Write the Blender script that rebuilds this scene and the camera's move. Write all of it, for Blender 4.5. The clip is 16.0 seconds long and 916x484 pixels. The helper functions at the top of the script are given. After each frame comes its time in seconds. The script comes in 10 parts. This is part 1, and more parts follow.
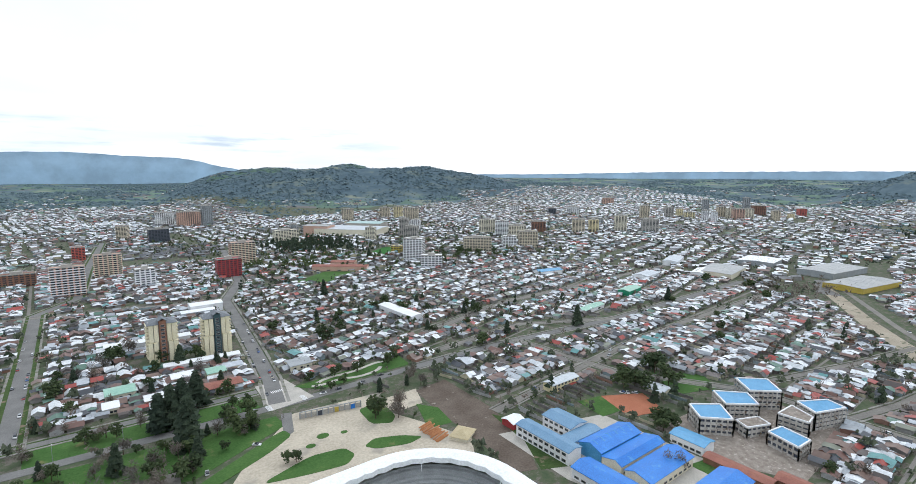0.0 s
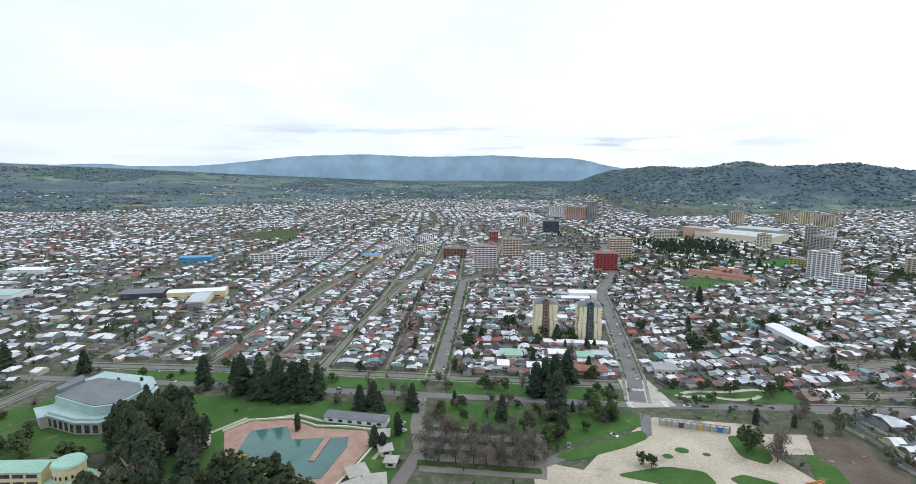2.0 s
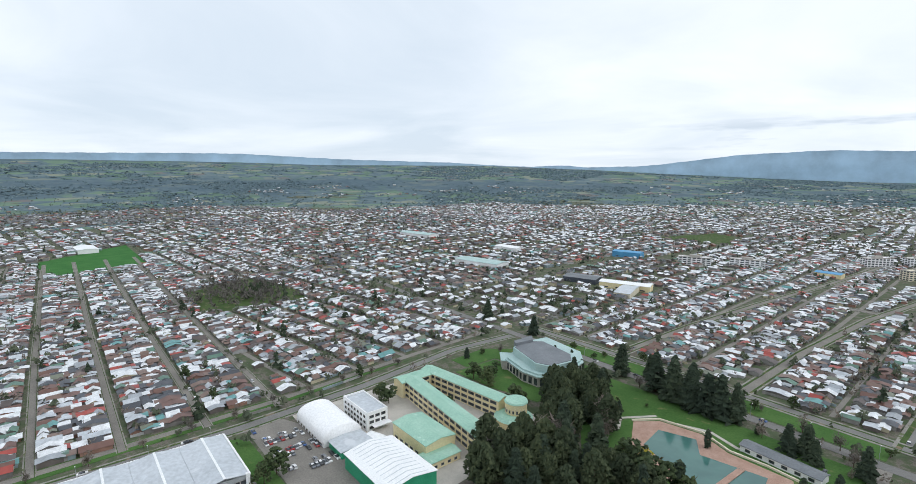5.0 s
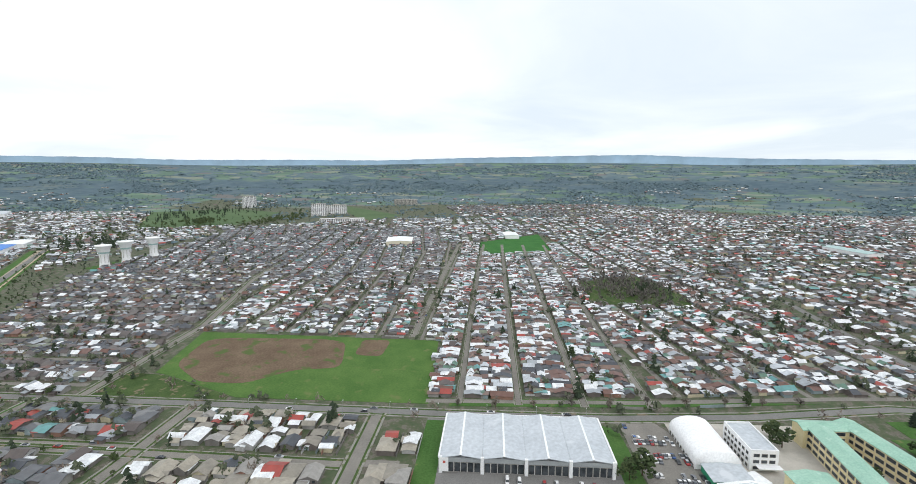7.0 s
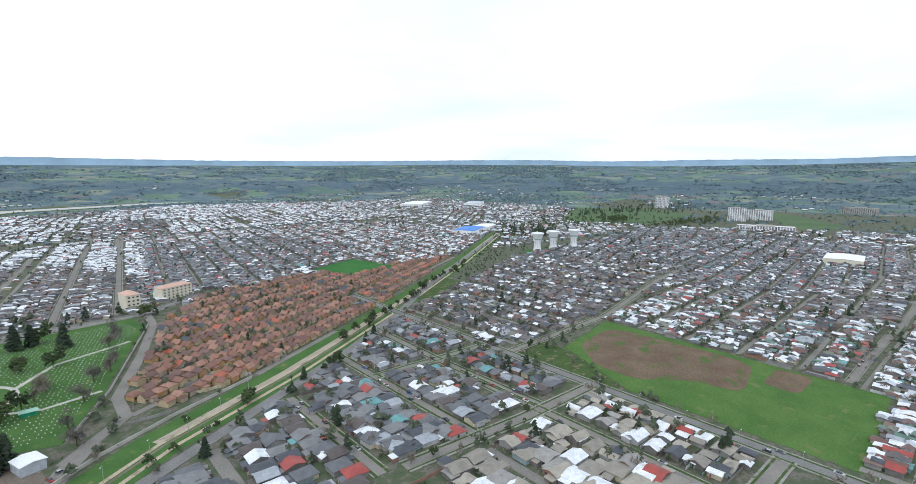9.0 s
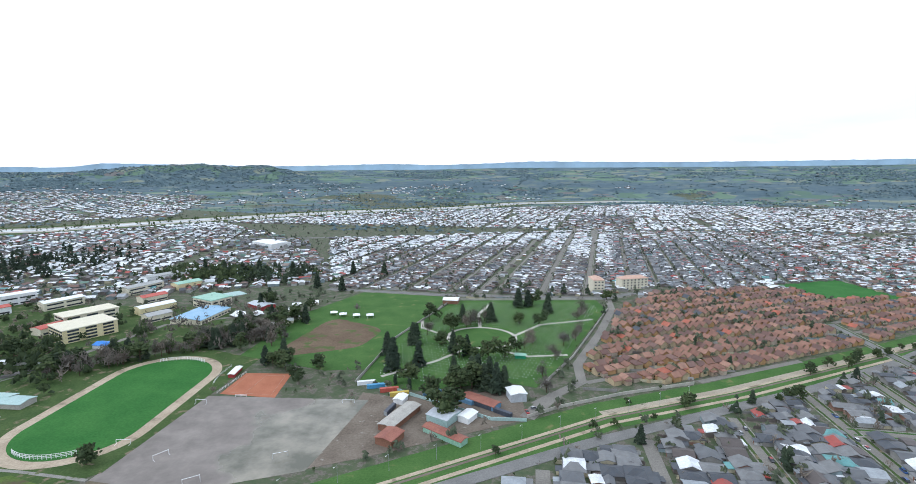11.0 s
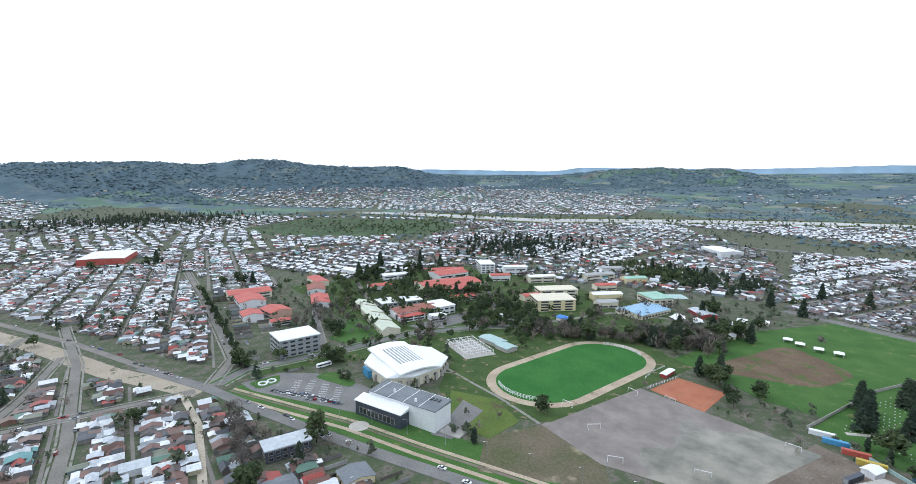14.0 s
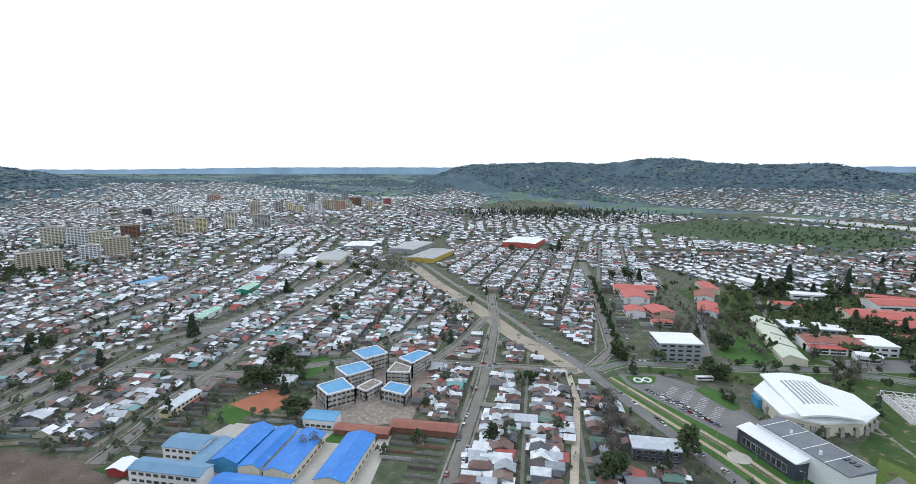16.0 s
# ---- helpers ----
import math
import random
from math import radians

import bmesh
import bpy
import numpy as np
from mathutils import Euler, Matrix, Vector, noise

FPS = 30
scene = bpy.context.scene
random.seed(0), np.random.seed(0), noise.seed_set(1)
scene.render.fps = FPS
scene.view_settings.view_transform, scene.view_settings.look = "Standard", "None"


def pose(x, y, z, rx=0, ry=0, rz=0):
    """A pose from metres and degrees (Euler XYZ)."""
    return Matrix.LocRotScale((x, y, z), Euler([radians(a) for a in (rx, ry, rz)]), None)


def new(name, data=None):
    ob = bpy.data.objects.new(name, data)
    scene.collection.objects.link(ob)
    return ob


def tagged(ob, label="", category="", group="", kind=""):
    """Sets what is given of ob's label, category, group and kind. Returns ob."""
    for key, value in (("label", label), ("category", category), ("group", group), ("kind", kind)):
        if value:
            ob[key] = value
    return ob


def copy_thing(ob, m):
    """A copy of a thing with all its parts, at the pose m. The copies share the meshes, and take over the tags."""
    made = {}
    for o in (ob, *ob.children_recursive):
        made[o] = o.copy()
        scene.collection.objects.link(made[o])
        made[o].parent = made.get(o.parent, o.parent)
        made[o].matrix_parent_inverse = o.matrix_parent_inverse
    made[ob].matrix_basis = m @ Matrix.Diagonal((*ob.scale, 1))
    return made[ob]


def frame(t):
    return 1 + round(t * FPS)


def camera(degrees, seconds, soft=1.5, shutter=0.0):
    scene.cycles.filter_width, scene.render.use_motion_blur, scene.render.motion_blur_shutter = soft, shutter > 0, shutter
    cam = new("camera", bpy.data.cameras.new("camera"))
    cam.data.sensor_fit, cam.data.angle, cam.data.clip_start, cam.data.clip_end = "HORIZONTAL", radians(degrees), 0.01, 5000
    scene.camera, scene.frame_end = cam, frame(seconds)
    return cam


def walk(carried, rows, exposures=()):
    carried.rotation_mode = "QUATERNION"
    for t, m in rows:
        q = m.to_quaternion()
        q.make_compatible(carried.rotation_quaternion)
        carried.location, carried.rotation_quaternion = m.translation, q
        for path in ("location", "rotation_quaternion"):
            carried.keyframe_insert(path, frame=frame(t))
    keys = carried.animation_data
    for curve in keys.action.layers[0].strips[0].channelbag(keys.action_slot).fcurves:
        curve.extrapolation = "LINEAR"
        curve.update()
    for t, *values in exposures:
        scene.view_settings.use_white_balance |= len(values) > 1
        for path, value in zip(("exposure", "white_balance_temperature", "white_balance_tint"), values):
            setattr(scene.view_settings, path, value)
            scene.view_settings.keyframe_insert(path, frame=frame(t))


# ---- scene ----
# ---------------------------------------------------------------- camera
EYE_Z = 140.0
cam = camera(84.9, 16.0, 0.85)
# seconds, heading, downward pitch, roll (degrees)
TURN = [
    (0.0, -37.50, 7.62, 0.12), (0.5, -26.50, 7.71, 0.13), (1.0, -14.86, 7.78, 0.09), (1.5, -5.01, 7.82, 0.11),
    (2.0, 4.11, 7.85, 0.13), (2.5, 11.41, 7.87, 0.23), (3.0, 18.94, 7.89, 0.25), (3.2, 21.78, 7.89, 0.25),
    (5.3, 56.62, 7.87, 0.03), (5.5, 60.57, 7.85, 0.03), (6.0, 71.11, 7.84, 0.03), (6.5, 81.80, 7.82, 0.04),
    (7.0, 93.95, 7.86, 0.09), (7.5, 104.82, 7.84, -0.02), (8.0, 115.88, 7.88, 0.06), (8.5, 126.11, 7.91, 0.12)]
TURN += [
    (9.0, 138.68, 7.91, 0.21), (9.5, 151.27, 7.96, 0.19), (10.0, 165.15, 7.96, 0.20), (10.2, 170.36, 7.96, 0.28),
    (12.3, 210.86, 7.79, -0.02), (12.5, 213.88, 7.79, 0.08), (13.0, 221.47, 7.77, 0.15), (13.5, 228.63, 7.77, 0.18),
    (14.0, 237.05, 7.82, 0.30), (14.5, 245.94, 7.84, 0.30), (15.0, 256.94, 7.93, 0.20), (15.5, 267.83, 7.97, 0.17),
    (16.0, 279.96, 8.08, 0.04)]
walk(cam, [(t, pose(0, 0, EYE_Z, 90 - p, 0, y) @ pose(0, 0, 0, 0, 0, r)) for t, y, p, r in TURN], [(0.0, 0.14, 5880, 9), (3.0, 0.03, 5920, 9), (5.5, 0.00, 6060, 9), (6.0, 0.02, 6120, 9), (7.0, 0.16, 6250, 9), (8.5, 0.16, 5880, 9), (10.0, 0.21, 5700, 9), (12.5, 0.30, 5610, 9), (14.5, 0.19, 5660, 9), (16.0, 0.04, 5720, 9)])

# ---------------------------------------------------------------- sky and light
SUN_ELEV, SUN_TURN = 48.0, 60.0
world = bpy.data.worlds.new("overcast")
scene.world = world
world.use_nodes = True
wn, wl = world.node_tree.nodes, world.node_tree.links
wn.clear()
w_out = wn.new("ShaderNodeOutputWorld")
w_bg = wn.new("ShaderNodeBackground")
w_sky = wn.new("ShaderNodeTexSky")
w_sky.sky_type = "NISHITA"
w_sky.sun_disc = False
w_sky.sun_elevation, w_sky.sun_rotation = radians(SUN_ELEV), radians(SUN_TURN)
w_dim = wn.new("ShaderNodeVectorMath")
w_dim.operation = "SCALE"
w_dim.inputs["Scale"].default_value = 0.10
wl.new(w_sky.outputs[0], w_dim.inputs[0])
w_co = wn.new("ShaderNodeTexCoord")
w_sep = wn.new("ShaderNodeSeparateXYZ")
wl.new(w_co.outputs["Generated"], w_sep.inputs[0])


def w_math(op, a, b=None):
    n = wn.new("ShaderNodeMath")
    n.operation = op
    for k, v in enumerate((a, b)):
        if v is None:
            continue
        if isinstance(v, (int, float)):
            n.inputs[k].default_value = v
        else:
            wl.new(v, n.inputs[k])
    return n.outputs[0]


w_h = w_math("ADD", w_math("MAXIMUM", w_sep.outputs[2], 0.0), 0.13)
w_flat = wn.new("ShaderNodeCombineXYZ")
wl.new(w_math("DIVIDE", w_sep.outputs[0], w_h), w_flat.inputs[0])
wl.new(w_math("DIVIDE", w_sep.outputs[1], w_h), w_flat.inputs[1])
w_noise = wn.new("ShaderNodeTexNoise")
w_noise.inputs["Scale"].default_value = 0.55
w_noise.inputs["Detail"].default_value = 7
w_noise.inputs["Roughness"].default_value = 0.52
w_noise.inputs["Distortion"].default_value = 0.5
wl.new(w_flat.outputs[0], w_noise.inputs["Vector"])
w_big = wn.new("ShaderNodeTexNoise")
w_big.inputs["Scale"].default_value = 0.16
w_big.inputs["Detail"].default_value = 2
wl.new(w_flat.outputs[0], w_big.inputs["Vector"])
# cloud deck: thicker and greyer towards the north-west, thin and bright elsewhere
w_west = w_math("ADD", w_math("MULTIPLY", w_sep.outputs[0], -0.16), w_math("MULTIPLY", w_sep.outputs[1], 0.05))
w_cloud = w_math("ADD", w_math("ADD", w_math("MULTIPLY", w_noise.outputs[0], 0.75), w_math("MULTIPLY", w_big.outputs[0], 0.35)), w_west)
w_ramp = wn.new("ShaderNodeValToRGB")
w_ramp.color_ramp.elements[0].position = 0.53
w_ramp.color_ramp.elements[0].color = (1.10, 1.10, 1.09, 1)
w_ramp.color_ramp.elements[1].position = 0.84
w_ramp.color_ramp.elements[1].color = (0.77, 0.83, 0.88, 1)
wl.new(w_cloud, w_ramp.inputs[0])
w_low = wn.new("ShaderNodeVectorMath")
w_low.operation = "MULTIPLY"
w_low.inputs[1].default_value = (7.0, 7.0, 55.0)
wl.new(w_co.outputs["Generated"], w_low.inputs[0])
w_puff = wn.new("ShaderNodeTexNoise")
w_puff.inputs["Scale"].default_value = 1.0
w_puff.inputs["Detail"].default_value = 6
wl.new(w_low.outputs[0], w_puff.inputs["Vector"])
w_band = wn.new("ShaderNodeValToRGB")
for _p, _v in ((0.028, 0.0), (0.05, 1.0), (0.075, 1.0), (0.10, 0.0)):
    _e = w_band.color_ramp.elements.new(_p)
    _e.color = (_v, _v, _v, 1)
w_band.color_ramp.elements[0].color = w_band.color_ramp.elements[-1].color = (0, 0, 0, 1)
wl.new(w_sep.outputs[2], w_band.inputs[0])
w_north = wn.new("ShaderNodeMapRange")
w_north.inputs[1].default_value, w_north.inputs[2].default_value = 0.80, 0.96
wl.new(w_sep.outputs[1], w_north.inputs[0])
w_thick = wn.new("ShaderNodeMapRange")
w_thick.inputs[1].default_value, w_thick.inputs[2].default_value = 0.52, 0.66
wl.new(w_puff.outputs[0], w_thick.inputs[0])
w_cover = w_math("MULTIPLY", w_math("MULTIPLY", w_band.outputs[0], w_north.outputs[0]), w_thick.outputs[0])
w_cloudy = wn.new("ShaderNodeMix")
w_cloudy.data_type = "RGBA"
w_cloudy.inputs[7].default_value = (0.66, 0.72, 0.78, 1)
wl.new(w_cover, w_cloudy.inputs[0])
wl.new(w_ramp.outputs[0], w_cloudy.inputs[6])
w_mix = wn.new("ShaderNodeMix")
w_mix.data_type = "RGBA"
w_mix.inputs[0].default_value = 0.93
wl.new(w_dim.outputs[0], w_mix.inputs[6])
wl.new(w_cloudy.outputs[2], w_mix.inputs[7])
wl.new(w_mix.outputs[2], w_bg.inputs[0])
w_bg.inputs[1].default_value = 1.0
wl.new(w_bg.outputs[0], w_out.inputs[0])

sun = new("sun", bpy.data.lights.new("sun", "SUN"))
sun.data.energy = 0.7
sun.data.angle = radians(25)
sun.data.color = (1.0, 0.97, 0.92)
sun.matrix_world = pose(0, 0, 300, 90 - SUN_ELEV, 0, 180 - SUN_TURN)

# ---------------------------------------------------------------- materials
MATS = {}


def nodes_of(m):
    m.use_nodes = True
    return m.node_tree.nodes, m.node_tree.links, m.node_tree.nodes["Principled BSDF"]


def noise_node(nt, lk, scale, detail=4, coords=None, rough=0.55):
    n = nt.new("ShaderNodeTexNoise")
    n.inputs["Scale"].default_value = scale
    n.inputs["Detail"].default_value = detail
    n.inputs["Roughness"].default_value = rough
    if coords is not None:
        lk.new(coords, n.inputs["Vector"])
    return n.outputs[0]


def ramp_node(nt, lk, fac, stops, constant=False):
    n = nt.new("ShaderNodeValToRGB")
    r = n.color_ramp
    r.interpolation = "CONSTANT" if constant else "LINEAR"
    while len(r.elements) < len(stops):
        r.elements.new(0.5)
    for e, (p, c) in zip(r.elements, stops):
        e.position, e.color = p, (*c, 1)
    lk.new(fac, n.inputs[0])
    return n.outputs[0]


def mix_node(nt, lk, fac, a, b, mode="MIX"):
    n = nt.new("ShaderNodeMix")
    n.data_type, n.blend_type = "RGBA", mode
    for sock, v in ((n.inputs[0], fac), (n.inputs[6], a), (n.inputs[7], b)):
        if isinstance(v, (int, float)):
            sock.default_value = v
        elif isinstance(v, tuple):
            sock.default_value = (*v, 1)
        else:
            lk.new(v, sock)
    return n.outputs[2]


def surface(name, a, b, scale=0.3, fine=4.0, rough=0.8, metal=0.0, bump=0.0, spots=None):
    """Two-scale weathered material: colours a and b, an optional third colour in spots."""
    if name in MATS:
        return MATS[name]
    m = bpy.data.materials.new(name)
    nt, lk, bs = nodes_of(m)
    co = nt.new("ShaderNodeNewGeometry").outputs["Position"]
    big, small = noise_node(nt, lk, scale, 5, co), noise_node(nt, lk, fine, 3, co)
    col = ramp_node(nt, lk, big, [(0.36, a), (0.64, b)])
    col = mix_node(nt, lk, 0.35, col, ramp_node(nt, lk, small, [(0.3, tuple(v * 0.62 for v in a)), (0.7, tuple(min(1, v * 1.25) for v in b))]))
    if spots:
        sc, th = spots[1], spots[2]
        col = mix_node(nt, lk, ramp_node(nt, lk, noise_node(nt, lk, sc, 6, co), [(th, (0, 0, 0)), (th + 0.08, (1, 1, 1))]), col, spots[0])
    lk.new(col, bs.inputs["Base Color"])
    bs.inputs["Roughness"].default_value, bs.inputs["Metallic"].default_value = rough, metal
    bs.inputs["Specular IOR Level"].default_value = 0.5 if rough < 0.85 else 0.12
    if bump:
        bn = nt.new("ShaderNodeBump")
        bn.inputs["Strength"].default_value = bump
        bn.inputs["Distance"].default_value = 0.3
        lk.new(small, bn.inputs["Height"])
        lk.new(bn.outputs[0], bs.inputs["Normal"])
    MATS[name] = m
    return m


def palette(name, stops, by="island", rough=0.6, metal=0.0, dirt=0.5, specular=0.5):
    """Material whose colour is drawn from a palette per island or per object, with streaks of dirt."""
    if name in MATS:
        return MATS[name]
    m = bpy.data.materials.new(name)
    nt, lk, bs = nodes_of(m)
    geo = nt.new("ShaderNodeNewGeometry")
    rnd = geo.outputs["Random Per Island"] if by == "island" else nt.new("ShaderNodeObjectInfo").outputs["Random"]
    col = ramp_node(nt, lk, rnd, stops, True)
    st = noise_node(nt, lk, 0.9, 5, geo.outputs["Position"], 0.7)
    col = mix_node(nt, lk, ramp_node(nt, lk, st, [(0.42, (0, 0, 0)), (0.75, (dirt, dirt, dirt))]), col, (0.13, 0.10, 0.08))
    fn = noise_node(nt, lk, 0.25, 2, geo.outputs["Position"])
    col = mix_node(nt, lk, 1.0, col, ramp_node(nt, lk, fn, [(0.3, (0.78, 0.78, 0.78)), (0.7, (1.08, 1.08, 1.08))]), "MULTIPLY")
    lk.new(col, bs.inputs["Base Color"])
    bs.inputs["Roughness"].default_value, bs.inputs["Metallic"].default_value = rough, metal
    bs.inputs["Specular IOR Level"].default_value = specular
    MATS[name] = m
    return m


WHITE, ZINC, LGREY = (0.775, 0.80, 0.82), (0.515, 0.555, 0.595), (0.34, 0.37, 0.40)
RUST, BROWN, RED = (0.15, 0.075, 0.058), (0.088, 0.072, 0.068), (0.34, 0.055, 0.042)
DGREY, GREEN, TEAL = (0.052, 0.062, 0.078), (0.10, 0.20, 0.15), (0.12, 0.31, 0.31)
OLIVE, CREAM, BLUE = (0.17, 0.19, 0.14), (0.60, 0.54, 0.38), (0.03, 0.19, 0.52)

MIXED = [(0.0, WHITE), (0.22, ZINC), (0.34, LGREY), (0.43, RUST), (0.56, BROWN), (0.67, (0.19, 0.125, 0.10)), (0.75, DGREY), (0.87, OLIVE), (0.905, RED), (0.945, GREEN), (0.98, TEAL)]
OUTER = [(0.0, WHITE), (0.27, ZINC), (0.42, LGREY), (0.54, RUST), (0.62, BROWN), (0.72, DGREY), (0.89, OLIVE), (0.93, RED), (0.955, GREEN), (0.985, TEAL)]
PALE = [(0.0, WHITE), (0.52, ZINC), (0.68, LGREY), (0.76, RUST), (0.83, BROWN), (0.90, DGREY), (0.96, RED), (0.98, GREEN)]
DARK = [(0.0, DGREY), (0.26, (0.12, 0.128, 0.14)), (0.55, (0.185, 0.19, 0.195)), (0.74, BROWN), (0.80, LGREY), (0.88, WHITE), (0.945, RED), (0.985, TEAL)]
TILE = [(0.0, (0.21, 0.095, 0.062)), (0.26, (0.275, 0.135, 0.088)), (0.46, (0.135, 0.066, 0.052)), (0.64, (0.185, 0.10, 0.078)), (0.80, (0.32, 0.17, 0.115)), (0.92, (0.40, 0.11, 0.06)), (0.96, DGREY)]
BROWNED = [(0.0, BROWN), (0.22, (0.12, 0.105, 0.10)), (0.40, DGREY), (0.60, RUST), (0.70, LGREY), (0.84, WHITE), (0.95, OLIVE)]
BEIGE = [(0.0, (0.36, 0.33, 0.27)), (0.3, WHITE), (0.55, (0.26, 0.24, 0.20)), (0.75, (0.30, 0.29, 0.27)), (0.88, DGREY), (0.94, RED)]
WALLS = [(0.0, (0.29, 0.285, 0.27)), (0.25, (0.19, 0.18, 0.17)), (0.45, (0.46, 0.46, 0.455)), (0.60, (0.15, 0.13, 0.12)), (0.76, (0.56, 0.51, 0.36)), (0.85, (0.30, 0.17, 0.125)), (0.91, (0.27, 0.34, 0.36))]
TILE_WALLS = [(0.0, (0.50, 0.40, 0.25)), (0.4, (0.42, 0.33, 0.24)), (0.7, (0.48, 0.29, 0.13)), (0.9, (0.45, 0.38, 0.30))]
PALETTES = {"mixed": MIXED, "outer": OUTER, "pale": PALE, "dark": DARK, "tile": TILE, "beige": BEIGE, "browned": BROWNED}


def roof_material(kind, by):
    return palette("roof_" + kind + "_" + by, PALETTES[kind], by, 0.5, 0.0, 0.36 if kind != "tile" else 0.2)


def wall_material(kind, by):
    return palette("house_wall_" + ("tile_" if kind == "tile" else "") + by, TILE_WALLS if kind == "tile" else WALLS, by, 0.85, 0.0, 0.3)


M_ASPHALT = surface("asphalt", (0.16, 0.158, 0.152), (0.225, 0.22, 0.212), 0.08, 1.5, 0.9)
M_LANE = surface("worn_street", (0.175, 0.165, 0.15), (0.25, 0.235, 0.21), 0.06, 1.2, 0.9)
M_DIRT = surface("bare_dirt", (0.13, 0.105, 0.083), (0.21, 0.178, 0.145), 0.06, 0.8, 0.95, spots=((0.30, 0.275, 0.24), 0.22, 0.63))
M_SAND = surface("pale_gravel", (0.42, 0.37, 0.29), (0.56, 0.50, 0.40), 0.05, 0.7, 0.95, spots=((0.34, 0.31, 0.26), 0.045, 0.56))
M_TRACK = surface("dusty_strip", (0.30, 0.26, 0.20), (0.42, 0.37, 0.29), 0.06, 1.0, 0.95, spots=((0.12, 0.13, 0.08), 0.12, 0.58))
M_PAVE = surface("concrete_paving", (0.40, 0.38, 0.34), (0.52, 0.49, 0.44), 0.15, 2.0, 0.9)
M_WALK = surface("worn_pavement", (0.22, 0.21, 0.19), (0.31, 0.30, 0.27), 0.12, 2.0, 0.9, spots=((0.12, 0.14, 0.07), 0.25, 0.55))
M_LAWN = surface("lawn", (0.048, 0.112, 0.028), (0.082, 0.156, 0.044), 0.05, 0.9, 0.95, bump=0.4, spots=((0.16, 0.17, 0.07), 0.10, 0.62))
M_TURF = surface("sports_turf", (0.032, 0.125, 0.028), (0.055, 0.165, 0.04), 0.05, 0.8, 0.95)
M_VERGE = surface("rough_grass", (0.042, 0.078, 0.024), (0.078, 0.115, 0.04), 0.09, 0.9, 0.95, bump=0.4, spots=((0.20, 0.16, 0.11), 0.13, 0.58))
M_SOIL = surface("ploughed_soil", (0.115, 0.08, 0.055), (0.175, 0.13, 0.088), 0.05, 0.7, 0.95, bump=0.4, spots=((0.085, 0.12, 0.04), 0.07, 0.55))
M_CLAY = surface("clay_court", (0.34, 0.13, 0.075), (0.42, 0.17, 0.10), 0.12, 1.5, 0.9)
M_WOODCHIP = surface("track_gravel", (0.34, 0.275, 0.20), (0.48, 0.40, 0.305), 0.07, 0.9, 0.95, spots=((0.24, 0.20, 0.145), 0.09, 0.58))
M_WHITE = surface("white_paint", (0.76, 0.77, 0.78), (0.84, 0.84, 0.84), 0.2, 2.5, 0.6)
M_METALROOF = surface("pale_metal_roofing", (0.44, 0.475, 0.51), (0.52, 0.555, 0.59), 0.05, 0.5, 0.5, spots=((0.57, 0.60, 0.63), 0.09, 0.62))
M_ZINCROOF = surface("weathered_zinc_roofing", (0.30, 0.31, 0.31), (0.40, 0.40, 0.39), 0.06, 1.5, 0.6, spots=((0.46, 0.46, 0.45), 0.2, 0.6))
M_WHITEROOF = surface("white_metal_roofing", (0.78, 0.80, 0.81), (0.86, 0.87, 0.87), 0.1, 1.8, 0.5)
M_MEMBRANE = surface("white_membrane", (0.84, 0.85, 0.86), (0.90, 0.90, 0.90), 0.08, 1.0, 0.55)
M_GREYROOF = surface("grey_bitumen_roofing", (0.13, 0.145, 0.16), (0.19, 0.205, 0.22), 0.1, 1.4, 0.7)
M_COPPER = surface("green_copper_roofing", (0.24, 0.44, 0.34), (0.34, 0.54, 0.43), 0.12, 1.3, 0.55, spots=((0.42, 0.60, 0.50), 0.35, 0.62))
M_VERDI = surface("pale_verdigris_roofing", (0.32, 0.46, 0.45), (0.42, 0.55, 0.53), 0.1, 1.3, 0.6)
M_BLUEROOF = surface("bright_blue_roofing", (0.02, 0.16, 0.56), (0.035, 0.22, 0.66), 0.12, 1.6, 0.5, spots=((0.08, 0.28, 0.60), 0.3, 0.60))
M_SLATEBLUE = surface("faded_blue_roofing", (0.10, 0.22, 0.36), (0.16, 0.29, 0.43), 0.12, 1.6, 0.6)
M_SKYBLUE = surface("light_blue_roofing", (0.05, 0.25, 0.47), (0.10, 0.32, 0.55), 0.15, 1.6, 0.5)
M_REDROOF = surface("red_painted_roofing", (0.40, 0.075, 0.055), (0.50, 0.11, 0.08), 0.12, 1.6, 0.6, spots=((0.45, 0.22, 0.17), 0.25, 0.62))
M_RUSTROOF = surface("rusty_red_roofing", (0.22, 0.075, 0.055), (0.32, 0.13, 0.09), 0.2, 2.0, 0.75)
M_CREAM = surface("cream_render", (0.70, 0.60, 0.34), (0.76, 0.67, 0.42), 0.2, 1.6, 0.8)
M_TOWER = surface("pale_yellow_render", (0.76, 0.68, 0.46), (0.82, 0.75, 0.55), 0.2, 1.6, 0.8)
M_PALECREAM = surface("pale_cream_render", (0.66, 0.61, 0.47), (0.73, 0.68, 0.54), 0.2, 1.6, 0.8)
M_CONCRETE = surface("weathered_concrete", (0.36, 0.34, 0.31), (0.47, 0.45, 0.41), 0.25, 2.0, 0.85)
M_GREYCLAD = surface("grey_cladding", (0.27, 0.29, 0.30), (0.35, 0.37, 0.38), 0.2, 2.0, 0.6)
